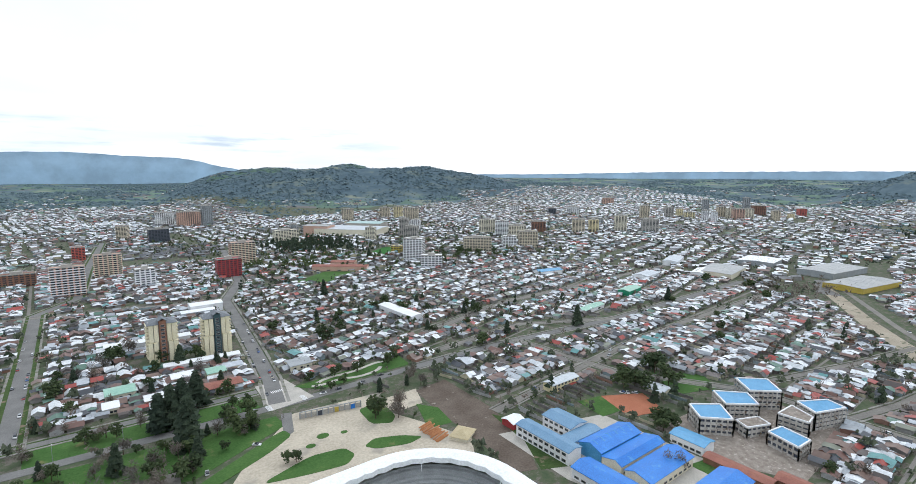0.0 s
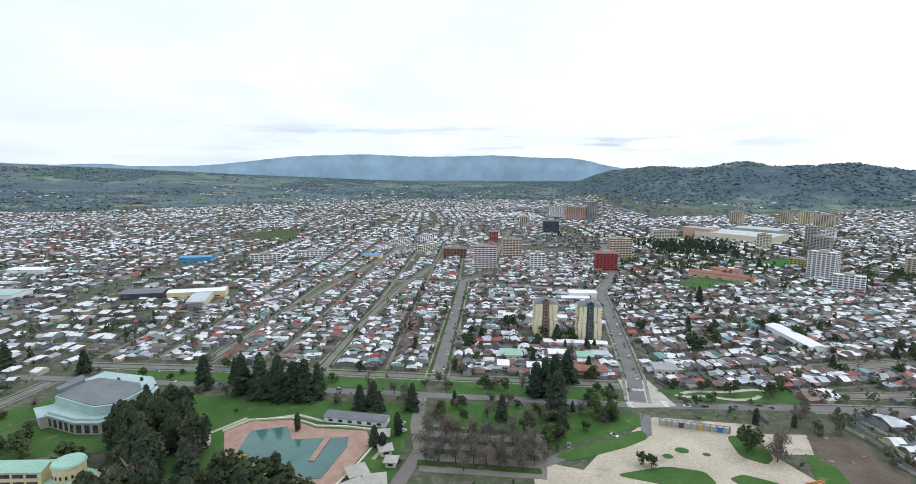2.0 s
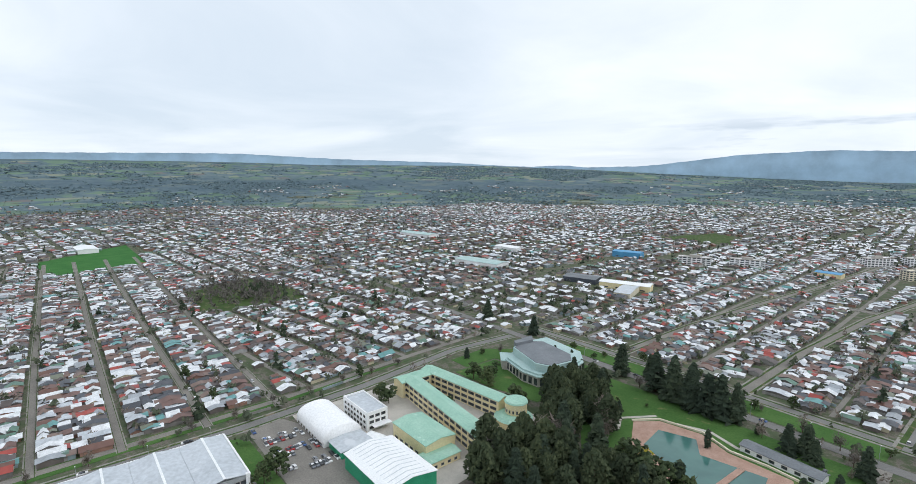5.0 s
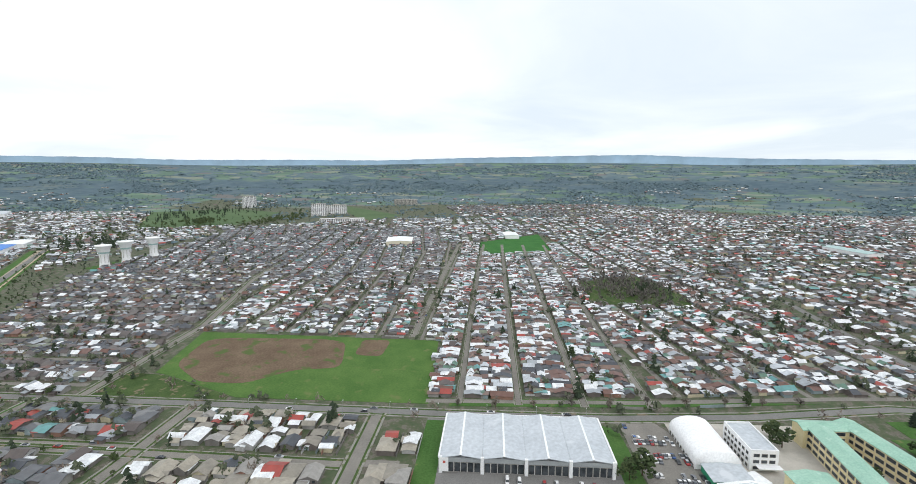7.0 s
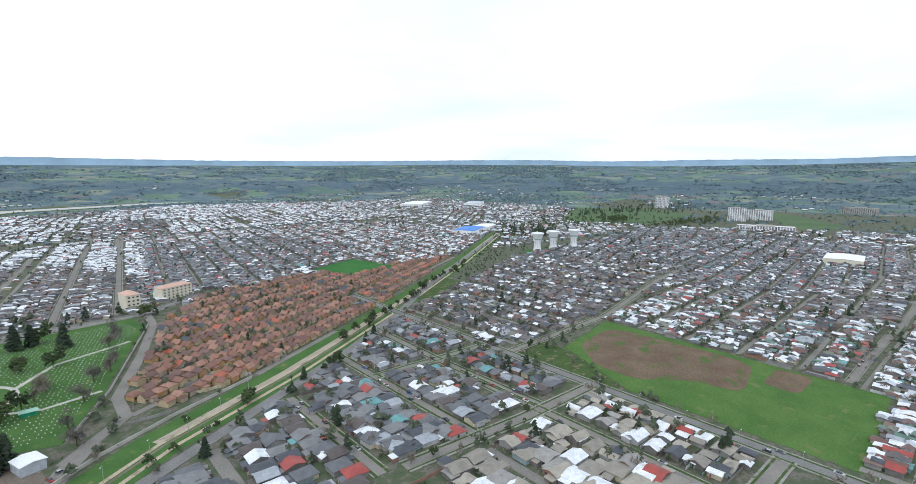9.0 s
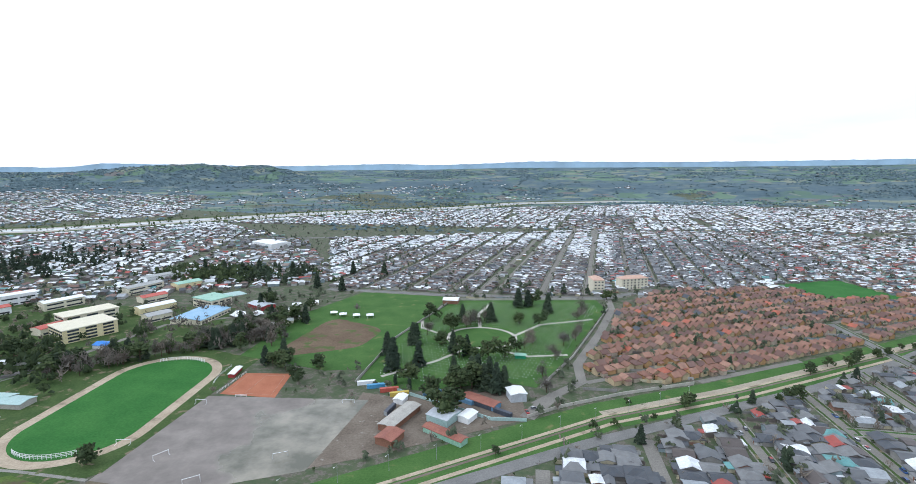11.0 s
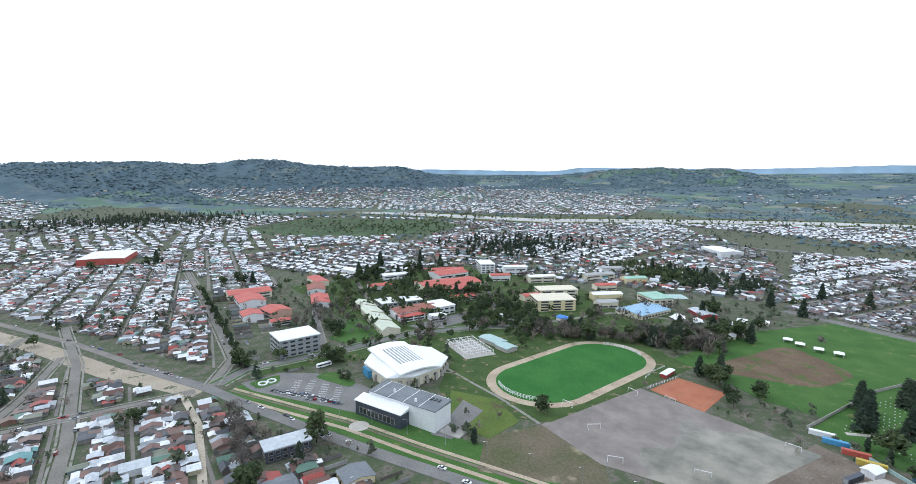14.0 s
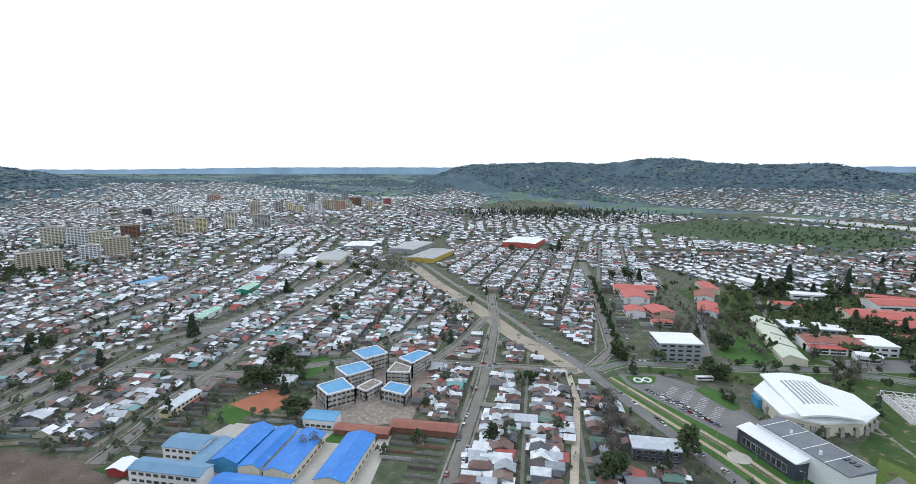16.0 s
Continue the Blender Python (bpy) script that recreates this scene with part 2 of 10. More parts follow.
M_DARKCLAD = surface("dark_blue_grey_cladding", (0.045, 0.055, 0.075), (0.07, 0.08, 0.105), 0.2, 2.0, 0.5)
M_BRICK = surface("brown_brick", (0.20, 0.10, 0.07), (0.28, 0.15, 0.10), 0.3, 2.5, 0.85)
M_REDWALL = surface("dark_red_render", (0.30, 0.03, 0.035), (0.37, 0.05, 0.05), 0.2, 2.0, 0.75)
M_PINK = surface("salmon_render", (0.52, 0.33, 0.25), (0.60, 0.40, 0.31), 0.2, 2.0, 0.8)
M_TANWALL = surface("tan_render", (0.52, 0.45, 0.33), (0.60, 0.53, 0.40), 0.2, 2.0, 0.8)
M_BRIGHTBLUE = surface("blue_construction_netting", (0.03, 0.28, 0.52), (0.06, 0.35, 0.60), 0.3, 2.0, 0.7)
M_GREENWALL = surface("green_cladding", (0.02, 0.24, 0.12), (0.035, 0.30, 0.16), 0.2, 2.0, 0.6)
M_YELLOW = surface("yellow_cladding", (0.46, 0.34, 0.05), (0.54, 0.41, 0.08), 0.2, 2.0, 0.6)
M_RUBBLE = surface("demolition_rubble", (0.20, 0.165, 0.135), (0.35, 0.31, 0.27), 0.35, 2.5, 0.95, bump=0.8, spots=((0.55, 0.50, 0.44), 0.6, 0.6))
M_TERRACE = surface("terracotta_paving", (0.34, 0.215, 0.165), (0.44, 0.305, 0.245), 0.2, 1.6, 0.85)
M_TIMBER = surface("orange_timber", (0.40, 0.16, 0.06), (0.52, 0.24, 0.10), 0.5, 3.0, 0.8)
M_BARK = surface("bark", (0.07, 0.05, 0.035), (0.12, 0.09, 0.065), 1.5, 6.0, 0.9)
M_STONE = surface("headstones", (0.66, 0.66, 0.64), (0.78, 0.78, 0.76), 0.5, 3.0, 0.7)
M_RIVERBED = surface("river_gravel_bank", (0.33, 0.31, 0.27), (0.44, 0.41, 0.36), 0.01, 0.1, 0.9)
M_RUBBER = surface("black_rubber", (0.02, 0.02, 0.02), (0.03, 0.03, 0.03), 1.0, 5.0, 0.8)

M_GLASS = bpy.data.materials.new("dark_window_glass")
_nt, _lk, _bs = nodes_of(M_GLASS)
_co = _nt.new("ShaderNodeNewGeometry").outputs["Position"]
_lk.new(ramp_node(_nt, _lk, noise_node(_nt, _lk, 0.35, 2, _co), [(0.35, (0.025, 0.03, 0.035)), (0.65, (0.07, 0.08, 0.09))]), _bs.inputs["Base Color"])
_bs.inputs["Roughness"].default_value = 0.12

M_WATER = bpy.data.materials.new("still_green_water")
_nt, _lk, _bs = nodes_of(M_WATER)
_co = _nt.new("ShaderNodeNewGeometry").outputs["Position"]
_lk.new(ramp_node(_nt, _lk, noise_node(_nt, _lk, 0.06, 3, _co), [(0.35, (0.05, 0.13, 0.12)), (0.65, (0.07, 0.17, 0.15))]), _bs.inputs["Base Color"])
_bs.inputs["Roughness"].default_value = 0.10
_bp = _nt.new("ShaderNodeBump")
_bp.inputs["Strength"].default_value = 0.05
_lk.new(noise_node(_nt, _lk, 1.5, 3, _co), _bp.inputs["Height"])
_lk.new(_bp.outputs[0], _bs.inputs["Normal"])
M_RIVER = surface("river_water", (0.44, 0.47, 0.48), (0.52, 0.55, 0.56), 0.01, 0.1, 0.25)


def pitch_material():
    """Grey gravel pitch, half under shallow standing water."""
    m = bpy.data.materials.new("wet_gravel_pitch")
    nt, lk, bs = nodes_of(m)
    co = nt.new("ShaderNodeNewGeometry").outputs["Position"]
    dry = ramp_node(nt, lk, noise_node(nt, lk, 0.06, 9, co, 0.68), [(0.34, (0.165, 0.145, 0.13)), (0.50, (0.215, 0.19, 0.172)), (0.66, (0.27, 0.24, 0.215))])
    wet = ramp_node(nt, lk, noise_node(nt, lk, 0.045, 5, co, 0.6), [(0.38, (0.10, 0.098, 0.07)), (0.52, (0.20, 0.185, 0.145)), (0.62, (0.27, 0.245, 0.195))])
    sp = nt.new("ShaderNodeSeparateXYZ")
    lk.new(co, sp.inputs[0])
    add = nt.new("ShaderNodeMath")
    add.operation = "MULTIPLY_ADD"
    add.inputs[1].default_value, add.inputs[2].default_value = -0.012, 1.98
    lk.new(sp.outputs[0], add.inputs[0])
    both = nt.new("ShaderNodeMath")
    both.operation = "ADD"
    lk.new(add.outputs[0], both.inputs[0])
    lk.new(noise_node(nt, lk, 0.035, 7, co, 0.45), both.inputs[1])
    fac = ramp_node(nt, lk, both.outputs[0], [(0.72, (0, 0, 0)), (0.78, (1, 1, 1))])
    lk.new(mix_node(nt, lk, fac, dry, wet), bs.inputs["Base Color"])
    lk.new(ramp_node(nt, lk, fac, [(0.0, (0.9, 0.9, 0.9)), (1.0, (0.13, 0.13, 0.13))]), bs.inputs["Roughness"])
    return m


M_PITCH = pitch_material()


def leaf_material(name, stops):
    m = bpy.data.materials.new(name)
    nt, lk, bs = nodes_of(m)
    geo = nt.new("ShaderNodeNewGeometry")
    col = ramp_node(nt, lk, geo.outputs["Random Per Island"], stops)
    col = mix_node(nt, lk, 0.4, col, ramp_node(nt, lk, noise_node(nt, lk, 2.5, 3, geo.outputs["Position"]), [(0.35, tuple(v * 0.55 for v in stops[0][1])), (0.65, stops[-1][1])]))
    ob = nt.new("ShaderNodeObjectInfo")
    col = mix_node(nt, lk, 1.0, col, ramp_node(nt, lk, ob.outputs["Random"], [(0.0, (0.75, 0.78, 0.8)), (1.0, (1.25, 1.2, 1.1))]), "MULTIPLY")
    lk.new(col, bs.inputs["Base Color"])
    bs.inputs["Roughness"].default_value = 0.9
    bs.inputs["Specular IOR Level"].default_value = 0.2
    return m


M_CONIFER = leaf_material("dark_conifer_needles", [(0.0, (0.024, 0.038, 0.028)), (0.6, (0.040, 0.060, 0.040)), (1.0, (0.062, 0.084, 0.052))])
M_LEAF = leaf_material("evergreen_leaves", [(0.0, (0.034, 0.055, 0.028)), (0.6, (0.056, 0.082, 0.036)), (1.0, (0.09, 0.115, 0.05))])
M_TWIG = leaf_material("bare_winter_twigs", [(0.0, (0.115, 0.10, 0.092)), (0.6, (0.17, 0.15, 0.134)), (1.0, (0.23, 0.205, 0.18))])
M_GARDEN = leaf_material("garden_evergreens", [(0.0, (0.046, 0.066, 0.048)), (0.6, (0.078, 0.098, 0.068)), (1.0, (0.125, 0.142, 0.10))])
M_STAND = leaf_material("fine_dark_foliage", [(0.0, (0.028, 0.044, 0.026)), (0.6, (0.048, 0.066, 0.036)), (1.0, (0.080, 0.098, 0.052))])
M_BLOSSOM = leaf_material("yellow_blossom", [(0.0, (0.22, 0.20, 0.02)), (0.6, (0.36, 0.32, 0.03)), (1.0, (0.45, 0.42, 0.06))])


def land_material():
    """Ground of the whole country: worn yards in the town, fields and haze-tinted woods and hills beyond it."""
    m = bpy.data.materials.new("open_land_hazed")
    nt, lk, bs = nodes_of(m)
    co = nt.new("ShaderNodeNewGeometry").outputs["Position"]
    yard = ramp_node(nt, lk, noise_node(nt, lk, 0.13, 8, co, 0.72), [(0.30, (0.050, 0.080, 0.040)), (0.46, (0.080, 0.102, 0.056)), (0.525, (0.098, 0.106, 0.068)), (0.56, (0.160, 0.146, 0.125)), (0.61, (0.118, 0.102, 0.084)), (0.67, (0.075, 0.108, 0.054))])
    # blue lift in the wood and hill colours is painted distance haze
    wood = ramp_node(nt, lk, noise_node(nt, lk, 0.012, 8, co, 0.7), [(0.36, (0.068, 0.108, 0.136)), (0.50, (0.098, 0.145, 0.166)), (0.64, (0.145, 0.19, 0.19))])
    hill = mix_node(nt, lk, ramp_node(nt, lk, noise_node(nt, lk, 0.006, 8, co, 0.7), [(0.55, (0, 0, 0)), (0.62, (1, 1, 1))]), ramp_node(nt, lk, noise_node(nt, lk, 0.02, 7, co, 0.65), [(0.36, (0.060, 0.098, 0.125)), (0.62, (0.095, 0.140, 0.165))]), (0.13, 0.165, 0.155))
    vo = nt.new("ShaderNodeTexVoronoi")
    vo.inputs["Scale"].default_value = 0.011
    lk.new(co, vo.inputs["Vector"])
    sep = nt.new("ShaderNodeSeparateColor")
    lk.new(vo.outputs["Color"], sep.inputs[0])
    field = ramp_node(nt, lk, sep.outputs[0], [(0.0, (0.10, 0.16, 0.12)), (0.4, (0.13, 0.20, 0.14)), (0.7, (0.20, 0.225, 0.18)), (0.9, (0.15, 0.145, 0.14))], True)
    isf = nt.new("ShaderNodeMath")
    isf.operation = "MULTIPLY_ADD"
    isf.inputs[1].default_value = 0.6
    lk.new(sep.outputs[1], isf.inputs[0])
    lk.new(noise_node(nt, lk, 0.0016, 6, co), isf.inputs[2])
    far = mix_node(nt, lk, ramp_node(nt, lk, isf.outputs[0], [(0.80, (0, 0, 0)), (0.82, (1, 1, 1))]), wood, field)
    sz = nt.new("ShaderNodeSeparateXYZ")
    lk.new(co, sz.inputs[0])
    hn = nt.new("ShaderNodeMath")
    hn.operation = "MULTIPLY_ADD"
    hn.inputs[1].default_value = 1 / 120
    lk.new(sz.outputs[2], hn.inputs[0])
    lk.new(noise_node(nt, lk, 0.004, 4, co), hn.inputs[2])
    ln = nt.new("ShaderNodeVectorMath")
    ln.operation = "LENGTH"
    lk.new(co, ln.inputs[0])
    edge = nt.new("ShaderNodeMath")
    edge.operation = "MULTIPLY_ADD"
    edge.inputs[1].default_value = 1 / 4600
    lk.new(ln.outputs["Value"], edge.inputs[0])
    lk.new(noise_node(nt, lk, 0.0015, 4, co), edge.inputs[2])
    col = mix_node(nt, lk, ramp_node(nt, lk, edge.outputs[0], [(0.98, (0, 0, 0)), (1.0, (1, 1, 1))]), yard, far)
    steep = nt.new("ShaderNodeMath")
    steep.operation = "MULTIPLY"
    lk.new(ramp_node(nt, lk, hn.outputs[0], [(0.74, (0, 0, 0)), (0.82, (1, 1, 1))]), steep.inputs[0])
    # hills past about 3500 m keep the paler, haze-tinted wood colour
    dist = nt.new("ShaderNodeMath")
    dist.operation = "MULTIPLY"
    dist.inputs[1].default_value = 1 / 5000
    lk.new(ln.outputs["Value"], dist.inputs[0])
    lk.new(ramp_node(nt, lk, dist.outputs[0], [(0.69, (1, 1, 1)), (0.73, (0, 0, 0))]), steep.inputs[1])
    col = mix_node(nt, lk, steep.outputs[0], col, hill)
    lk.new(col, bs.inputs["Base Color"])
    bs.inputs["Roughness"].default_value = 0.95
    bs.inputs["Specular IOR Level"].default_value = 0.2
    return m


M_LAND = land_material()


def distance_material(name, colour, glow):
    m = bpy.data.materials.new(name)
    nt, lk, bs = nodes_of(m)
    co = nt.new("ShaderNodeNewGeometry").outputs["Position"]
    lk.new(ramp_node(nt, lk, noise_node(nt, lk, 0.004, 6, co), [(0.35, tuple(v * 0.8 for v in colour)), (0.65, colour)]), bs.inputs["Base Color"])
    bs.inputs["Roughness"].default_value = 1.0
    # steady blue emission paints the haze over the ranges; no real source glows
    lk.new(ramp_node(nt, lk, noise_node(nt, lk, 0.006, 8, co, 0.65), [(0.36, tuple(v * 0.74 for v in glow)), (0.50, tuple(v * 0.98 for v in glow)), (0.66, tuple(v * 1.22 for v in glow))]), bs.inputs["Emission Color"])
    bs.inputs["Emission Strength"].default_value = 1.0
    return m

# ---------------------------------------------------------------- building blocks
def link_mesh(name, bm, material, parent=None, label="", smooth=False):
    me = bpy.data.meshes.new(name)
    bm.normal_update()
    bm.to_mesh(me)
    bm.free()
    for m in (material if isinstance(material, (list, tuple)) else [material]):
        me.materials.append(m)
    if smooth:
        me.shade_smooth()
    ob = new(name, me)
    if parent is not None:
        ob.parent = parent
    if label:
        ob["label"] = label
    return ob


def part(name, bm, material, parent, label="", smooth=False):
    return link_mesh(name, bm, material, parent, label, smooth)


def thing(name, x, y, z=0.0, turn=0.0, label="", category="", group="", kind=""):
    ob = new(name)
    ob.empty_display_size = 0.5
    ob.matrix_basis = pose(x, y, z, 0, 0, turn)
    if label and len(label.split()) < 4:
        label += " in the town"
    return tagged(ob, label, category, group, kind)


def structure(ob, label, category):
    return tagged(ob, label, category, "", "structure")


def box(bm, x0, y0, z0, x1, y1, z1, mat=0):
    v = [bm.verts.new(p) for p in ((x0, y0, z0), (x1, y0, z0), (x1, y1, z0), (x0, y1, z0), (x0, y0, z1), (x1, y0, z1), (x1, y1, z1), (x0, y1, z1))]
    for f in ((3, 2, 1, 0), (4, 5, 6, 7), (0, 1, 5, 4), (1, 2, 6, 5), (2, 3, 7, 6), (3, 0, 4, 7)):
        bm.faces.new([v[i] for i in f]).material_index = mat
    return v


def box_bm(*a):
    bm = bmesh.new()
    box(bm, *a)
    return bm


def prism(bm, pts, z0, z1, mat=0):
    """An upright prism over a polygon; z1 may be a list of heights."""
    area = sum(a[0] * b[1] - b[0] * a[1] for a, b in zip(pts, pts[1:] + pts[:1]))
    tops = list(z1) if isinstance(z1, (list, tuple)) else [z1] * len(pts)
    if area < 0:
        pts, tops = pts[::-1], tops[::-1]
    lo = [bm.verts.new((p[0], p[1], z0)) for p in pts]
    hi = [bm.verts.new((p[0], p[1], z)) for p, z in zip(pts, tops)]
    n = len(pts)
    for i in range(n):
        bm.faces.new((lo[i], lo[(i + 1) % n], hi[(i + 1) % n], hi[i])).material_index = mat
    top = bm.faces.new(hi)
    bot = bm.faces.new(lo[::-1])
    top.material_index = bot.material_index = mat
    if n > 4:
        top.normal_update()
        bot.normal_update()
        bmesh.ops.triangulate(bm, faces=[top, bot])
    return bm


def prism_bm(pts, z0, z1):
    return prism(bmesh.new(), pts, z0, z1)


def gable_bm(x0, y0, x1, y1, z, rise, axis="x", over=0.4, thick=0.25, mid=0.5):
    """A thick two-slope roof over a rectangle, its ridge along axis."""
    bm = bmesh.new()
    if axis == "y":
        x0, y0, x1, y1 = y0, x0, y1, x1
    yr = y0 + (y1 - y0) * mid
    prof = [(y0 - over, z), (yr, z + rise), (y1 + over, z), (y1 + over, z + thick), (yr, z + rise + thick), (y0 - over, z + thick)]
    ends = []
    for x in (x0 - over, x1 + over):
        ends.append([bm.verts.new((x, p, q) if axis == "x" else (p, x, q)) for p, q in prof])
    a, b = ends
    for i in range(6):
        j = (i + 1) % 6
        bm.faces.new((a[i], a[j], b[j], b[i]))
    for e in (a, b):
        bm.faces.new((e[0], e[1], e[4], e[5]))
        bm.faces.new((e[1], e[2], e[3], e[4]))
    bmesh.ops.recalc_face_normals(bm, faces=bm.faces[:])
    return bm


def hip_bm(x0, y0, x1, y1, z, rise, over=0.5, thick=0.2):
    bm = bmesh.new()
    x0, y0, x1, y1 = x0 - over, y0 - over, x1 + over, y1 + over
    w, d = x1 - x0, y1 - y0
    k = min(w, d) / 2
    if w >= d:
        r = [(x0 + k, (y0 + y1) / 2), (x1 - k + 0.01, (y0 + y1) / 2)]
    else:
        r = [((x0 + x1) / 2, y0 + k), ((x0 + x1) / 2, y1 - k + 0.01)]
    lo = [bm.verts.new((x, y, z)) for x, y in ((x0, y0), (x1, y0), (x1, y1), (x0, y1))]
    e = [bm.verts.new((x, y, z + thick)) for x, y in ((x0, y0), (x1, y0), (x1, y1), (x0, y1))]
    t = [bm.verts.new((x, y, z + thick + rise)) for x, y in r]
    bm.faces.new(lo[::-1])
    for i in range(4):
        bm.faces.new((lo[i], lo[(i + 1) % 4], e[(i + 1) % 4], e[i]))
    if w >= d:
        for f in ((e[0], e[1], t[1], t[0]), (e[1], e[2], t[1]), (e[2], e[3], t[0], t[1]), (e[3], e[0], t[0])):
            bm.faces.new(f)
    else:
        for f in ((e[0], e[1], t[0]), (e[1], e[2], t[1], t[0]), (e[2], e[3], t[1]), (e[3], e[0], t[0], t[1])):
            bm.faces.new(f)
    return bm


def gable_wall_bm(x0, y0, x1, y1, h, rise, axis="x", mid=0.5):
    """Four walls with gable ends."""
    bm = bmesh.new()
    box(bm, x0, y0, 0, x1, y1, h)
    for x in ((x0, x1) if axis == "x" else (y0, y1)):
        if axis == "x":
            p = [(x, y0, h), (x, y1, h), (x, y0 + (y1 - y0) * mid, h + rise)]
        else:
            p = [(x0, x, h), (x1, x, h), (x0 + (x1 - x0) * mid, x, h + rise)]
        bm.faces.new([bm.verts.new(q) for q in p])
    return bm


def cyl(bm, x, y, z0, z1, r0, r1, n=12, mat=0, cap=True):
    lo = [bm.verts.new((x + r0 * math.cos(6.28319 * i / n), y + r0 * math.sin(6.28319 * i / n), z0)) for i in range(n)]
    hi = [bm.verts.new((x + r1 * math.cos(6.28319 * i / n), y + r1 * math.sin(6.28319 * i / n), z1)) for i in range(n)]
    for i in range(n):
        bm.faces.new((lo[i], lo[(i + 1) % n], hi[(i + 1) % n], hi[i])).material_index = mat
    if cap:
        bm.faces.new(hi).material_index = mat
        bm.faces.new(lo[::-1]).material_index = mat


def cyl_bm(*a, **k):
    bm = bmesh.new()
    cyl(bm, *a, **k)
    return bm


def strip(bm, pts, width, z0, z1, side=0.0, mat=0):
    """A flat band of the given width along a polyline, shifted sideways by side."""
    left, right = [], []
    n = len(pts)
    for i, p in enumerate(pts):
        a, b = Vector(pts[max(0, i - 1)]), Vector(pts[min(n - 1, i + 1)])
        d = (b - a).normalized()
        nrm = Vector((-d.y, d.x))
        c = Vector(p) + nrm * side
        left.append(c + nrm * width / 2)
        right.append(c - nrm * width / 2)
    rows = [[bm.verts.new((*q, z)) for q in line] for line, z in ((right, z0), (right, z1), (left, z1), (left, z0))]
    for k in range(3):
        for i in range(n - 1):
            bm.faces.new((rows[k][i], rows[k][i + 1], rows[k + 1][i + 1], rows[k + 1][i])).material_index = mat
    for i in (0, n - 1):
        bm.faces.new([r[i] for r in rows]).material_index = mat


def rounded(pts, k=4, share=0.25):
    """Corners of a polygon cut round."""
    out = []
    n = len(pts)
    for i in range(n):
        a, b, c = Vector(pts[i - 1]), Vector(pts[i]), Vector(pts[(i + 1) % n])
        p, q = b + (a - b) * share, b + (c - b) * share
        for j in range(k + 1):
            t = j / k
            v = (1 - t) ** 2 * p + 2 * t * (1 - t) * b + t * t * q
            out.append((v.x, v.y))
    return out


# areas in which the town's rows of houses and scattered trees do not stand
KEEP_OUT, KEEP_LINES = [], []
LIFT = [0.0]


def lift():
    """A few millimetres more for each sheet laid, so that none lies in another's plane."""
    LIFT[0] = (LIFT[0] + 0.0043) % 0.06
    return LIFT[0]



def slab(name, pts, z, material, label, category, soft=0, keep=True, kind="structure"):
    if keep:
        KEEP_OUT.append(pts)
    p = rounded(pts) if soft else list(pts)
    z += lift()
    return tagged(link_mesh(name, prism_bm(p, -0.3, z), material), label, category, "", kind)


def street(name, pts, width, material, label, walk_w=1.6, verge=2.5, verge_mat=None, keep=True, z=0.06):
    """Carriageway with raised pavements and verges at both sides."""
    if keep:
        KEEP_LINES.append((pts, width / 2 + verge + walk_w + 1.0))
    z += 0.07 + lift()
    bm = bmesh.new()
    strip(bm, pts, width, -0.3, z)
    ob = structure(link_mesh(name, bm, material), label, "street")
    if walk_w:
        for s in (1, -1):
            bm = bmesh.new()
            strip(bm, pts, walk_w, -0.3, z + 0.13, s * (width / 2 + verge + walk_w / 2))
            structure(link_mesh("pavement", bm, M_WALK), "worn concrete pavement along the street", "pavement")
    if verge and verge_mat:
        for s in (1, -1):
            bm = bmesh.new()
            strip(bm, pts, verge, -0.3, z + 0.06, s * (width / 2 + verge / 2))
            structure(link_mesh("verge", bm, verge_mat), "grass verge between street and pavement", "verge")
    return ob


# ---------------------------------------------------------------- land and hills
# bearing, distance, half-width along the bearing circle (degrees), half-depth (m), height (m)
# ridges round the town: distance, depth, then bearings with the height of the crest in degrees over eye level
RIDGES = [
    (3050, 400, (-49, -3.4, -47, -2.44, -45.8, -1.97, -43.4, -1.2, -41.5, -0.47, -39, 0.02, -35.9, 0.51, -33.6, 0.98, -31.5, 0.66, -27.5, 0.68, -22.3, 0.52, -20.4, 0.34, -17.2, 0.09, -14.7, -0.23, -9.7, -1.03, -6, -2.4)),
    (3900, 260, (-31, -2.4, -29, -0.3, -27.5, 0.74, -25.6, 1.1, -24.3, 1.05, -22.3, 0.5, -19.8, 0.4, -17.9, 0.72, -16, 0.53, -14.7, 0.4, -12, 0.1, -9, -1.2, -6, -2.0))]
RIDGES += [
    (3250, 430, (-128, -2.6, -122.9, -0.8, -120.5, -0.38, -118.5, 0.1, -116.8, 0.58, -114.3, 0.57, -111.8, 0.46, -109, 0.62, -106.7, 0.66, -104.1, 1.15, -100.8, 1.25, -98, 0.9, -96.3, 0.6, -91.3, 0.86, -87, 0.72, -84, 0.65, -81.6, 0.59, -79.4, 0.23, -77.1, -0.88, -74.9, -1.67, -72, -2.8)),
    (4150, 300, (-156, -0.8, -152.3, 0.05, -150.4, 0.5, -148, 0.15, -144.7, 0.5, -139.6, 0.23, -134, -0.4, -130, -1.0))]
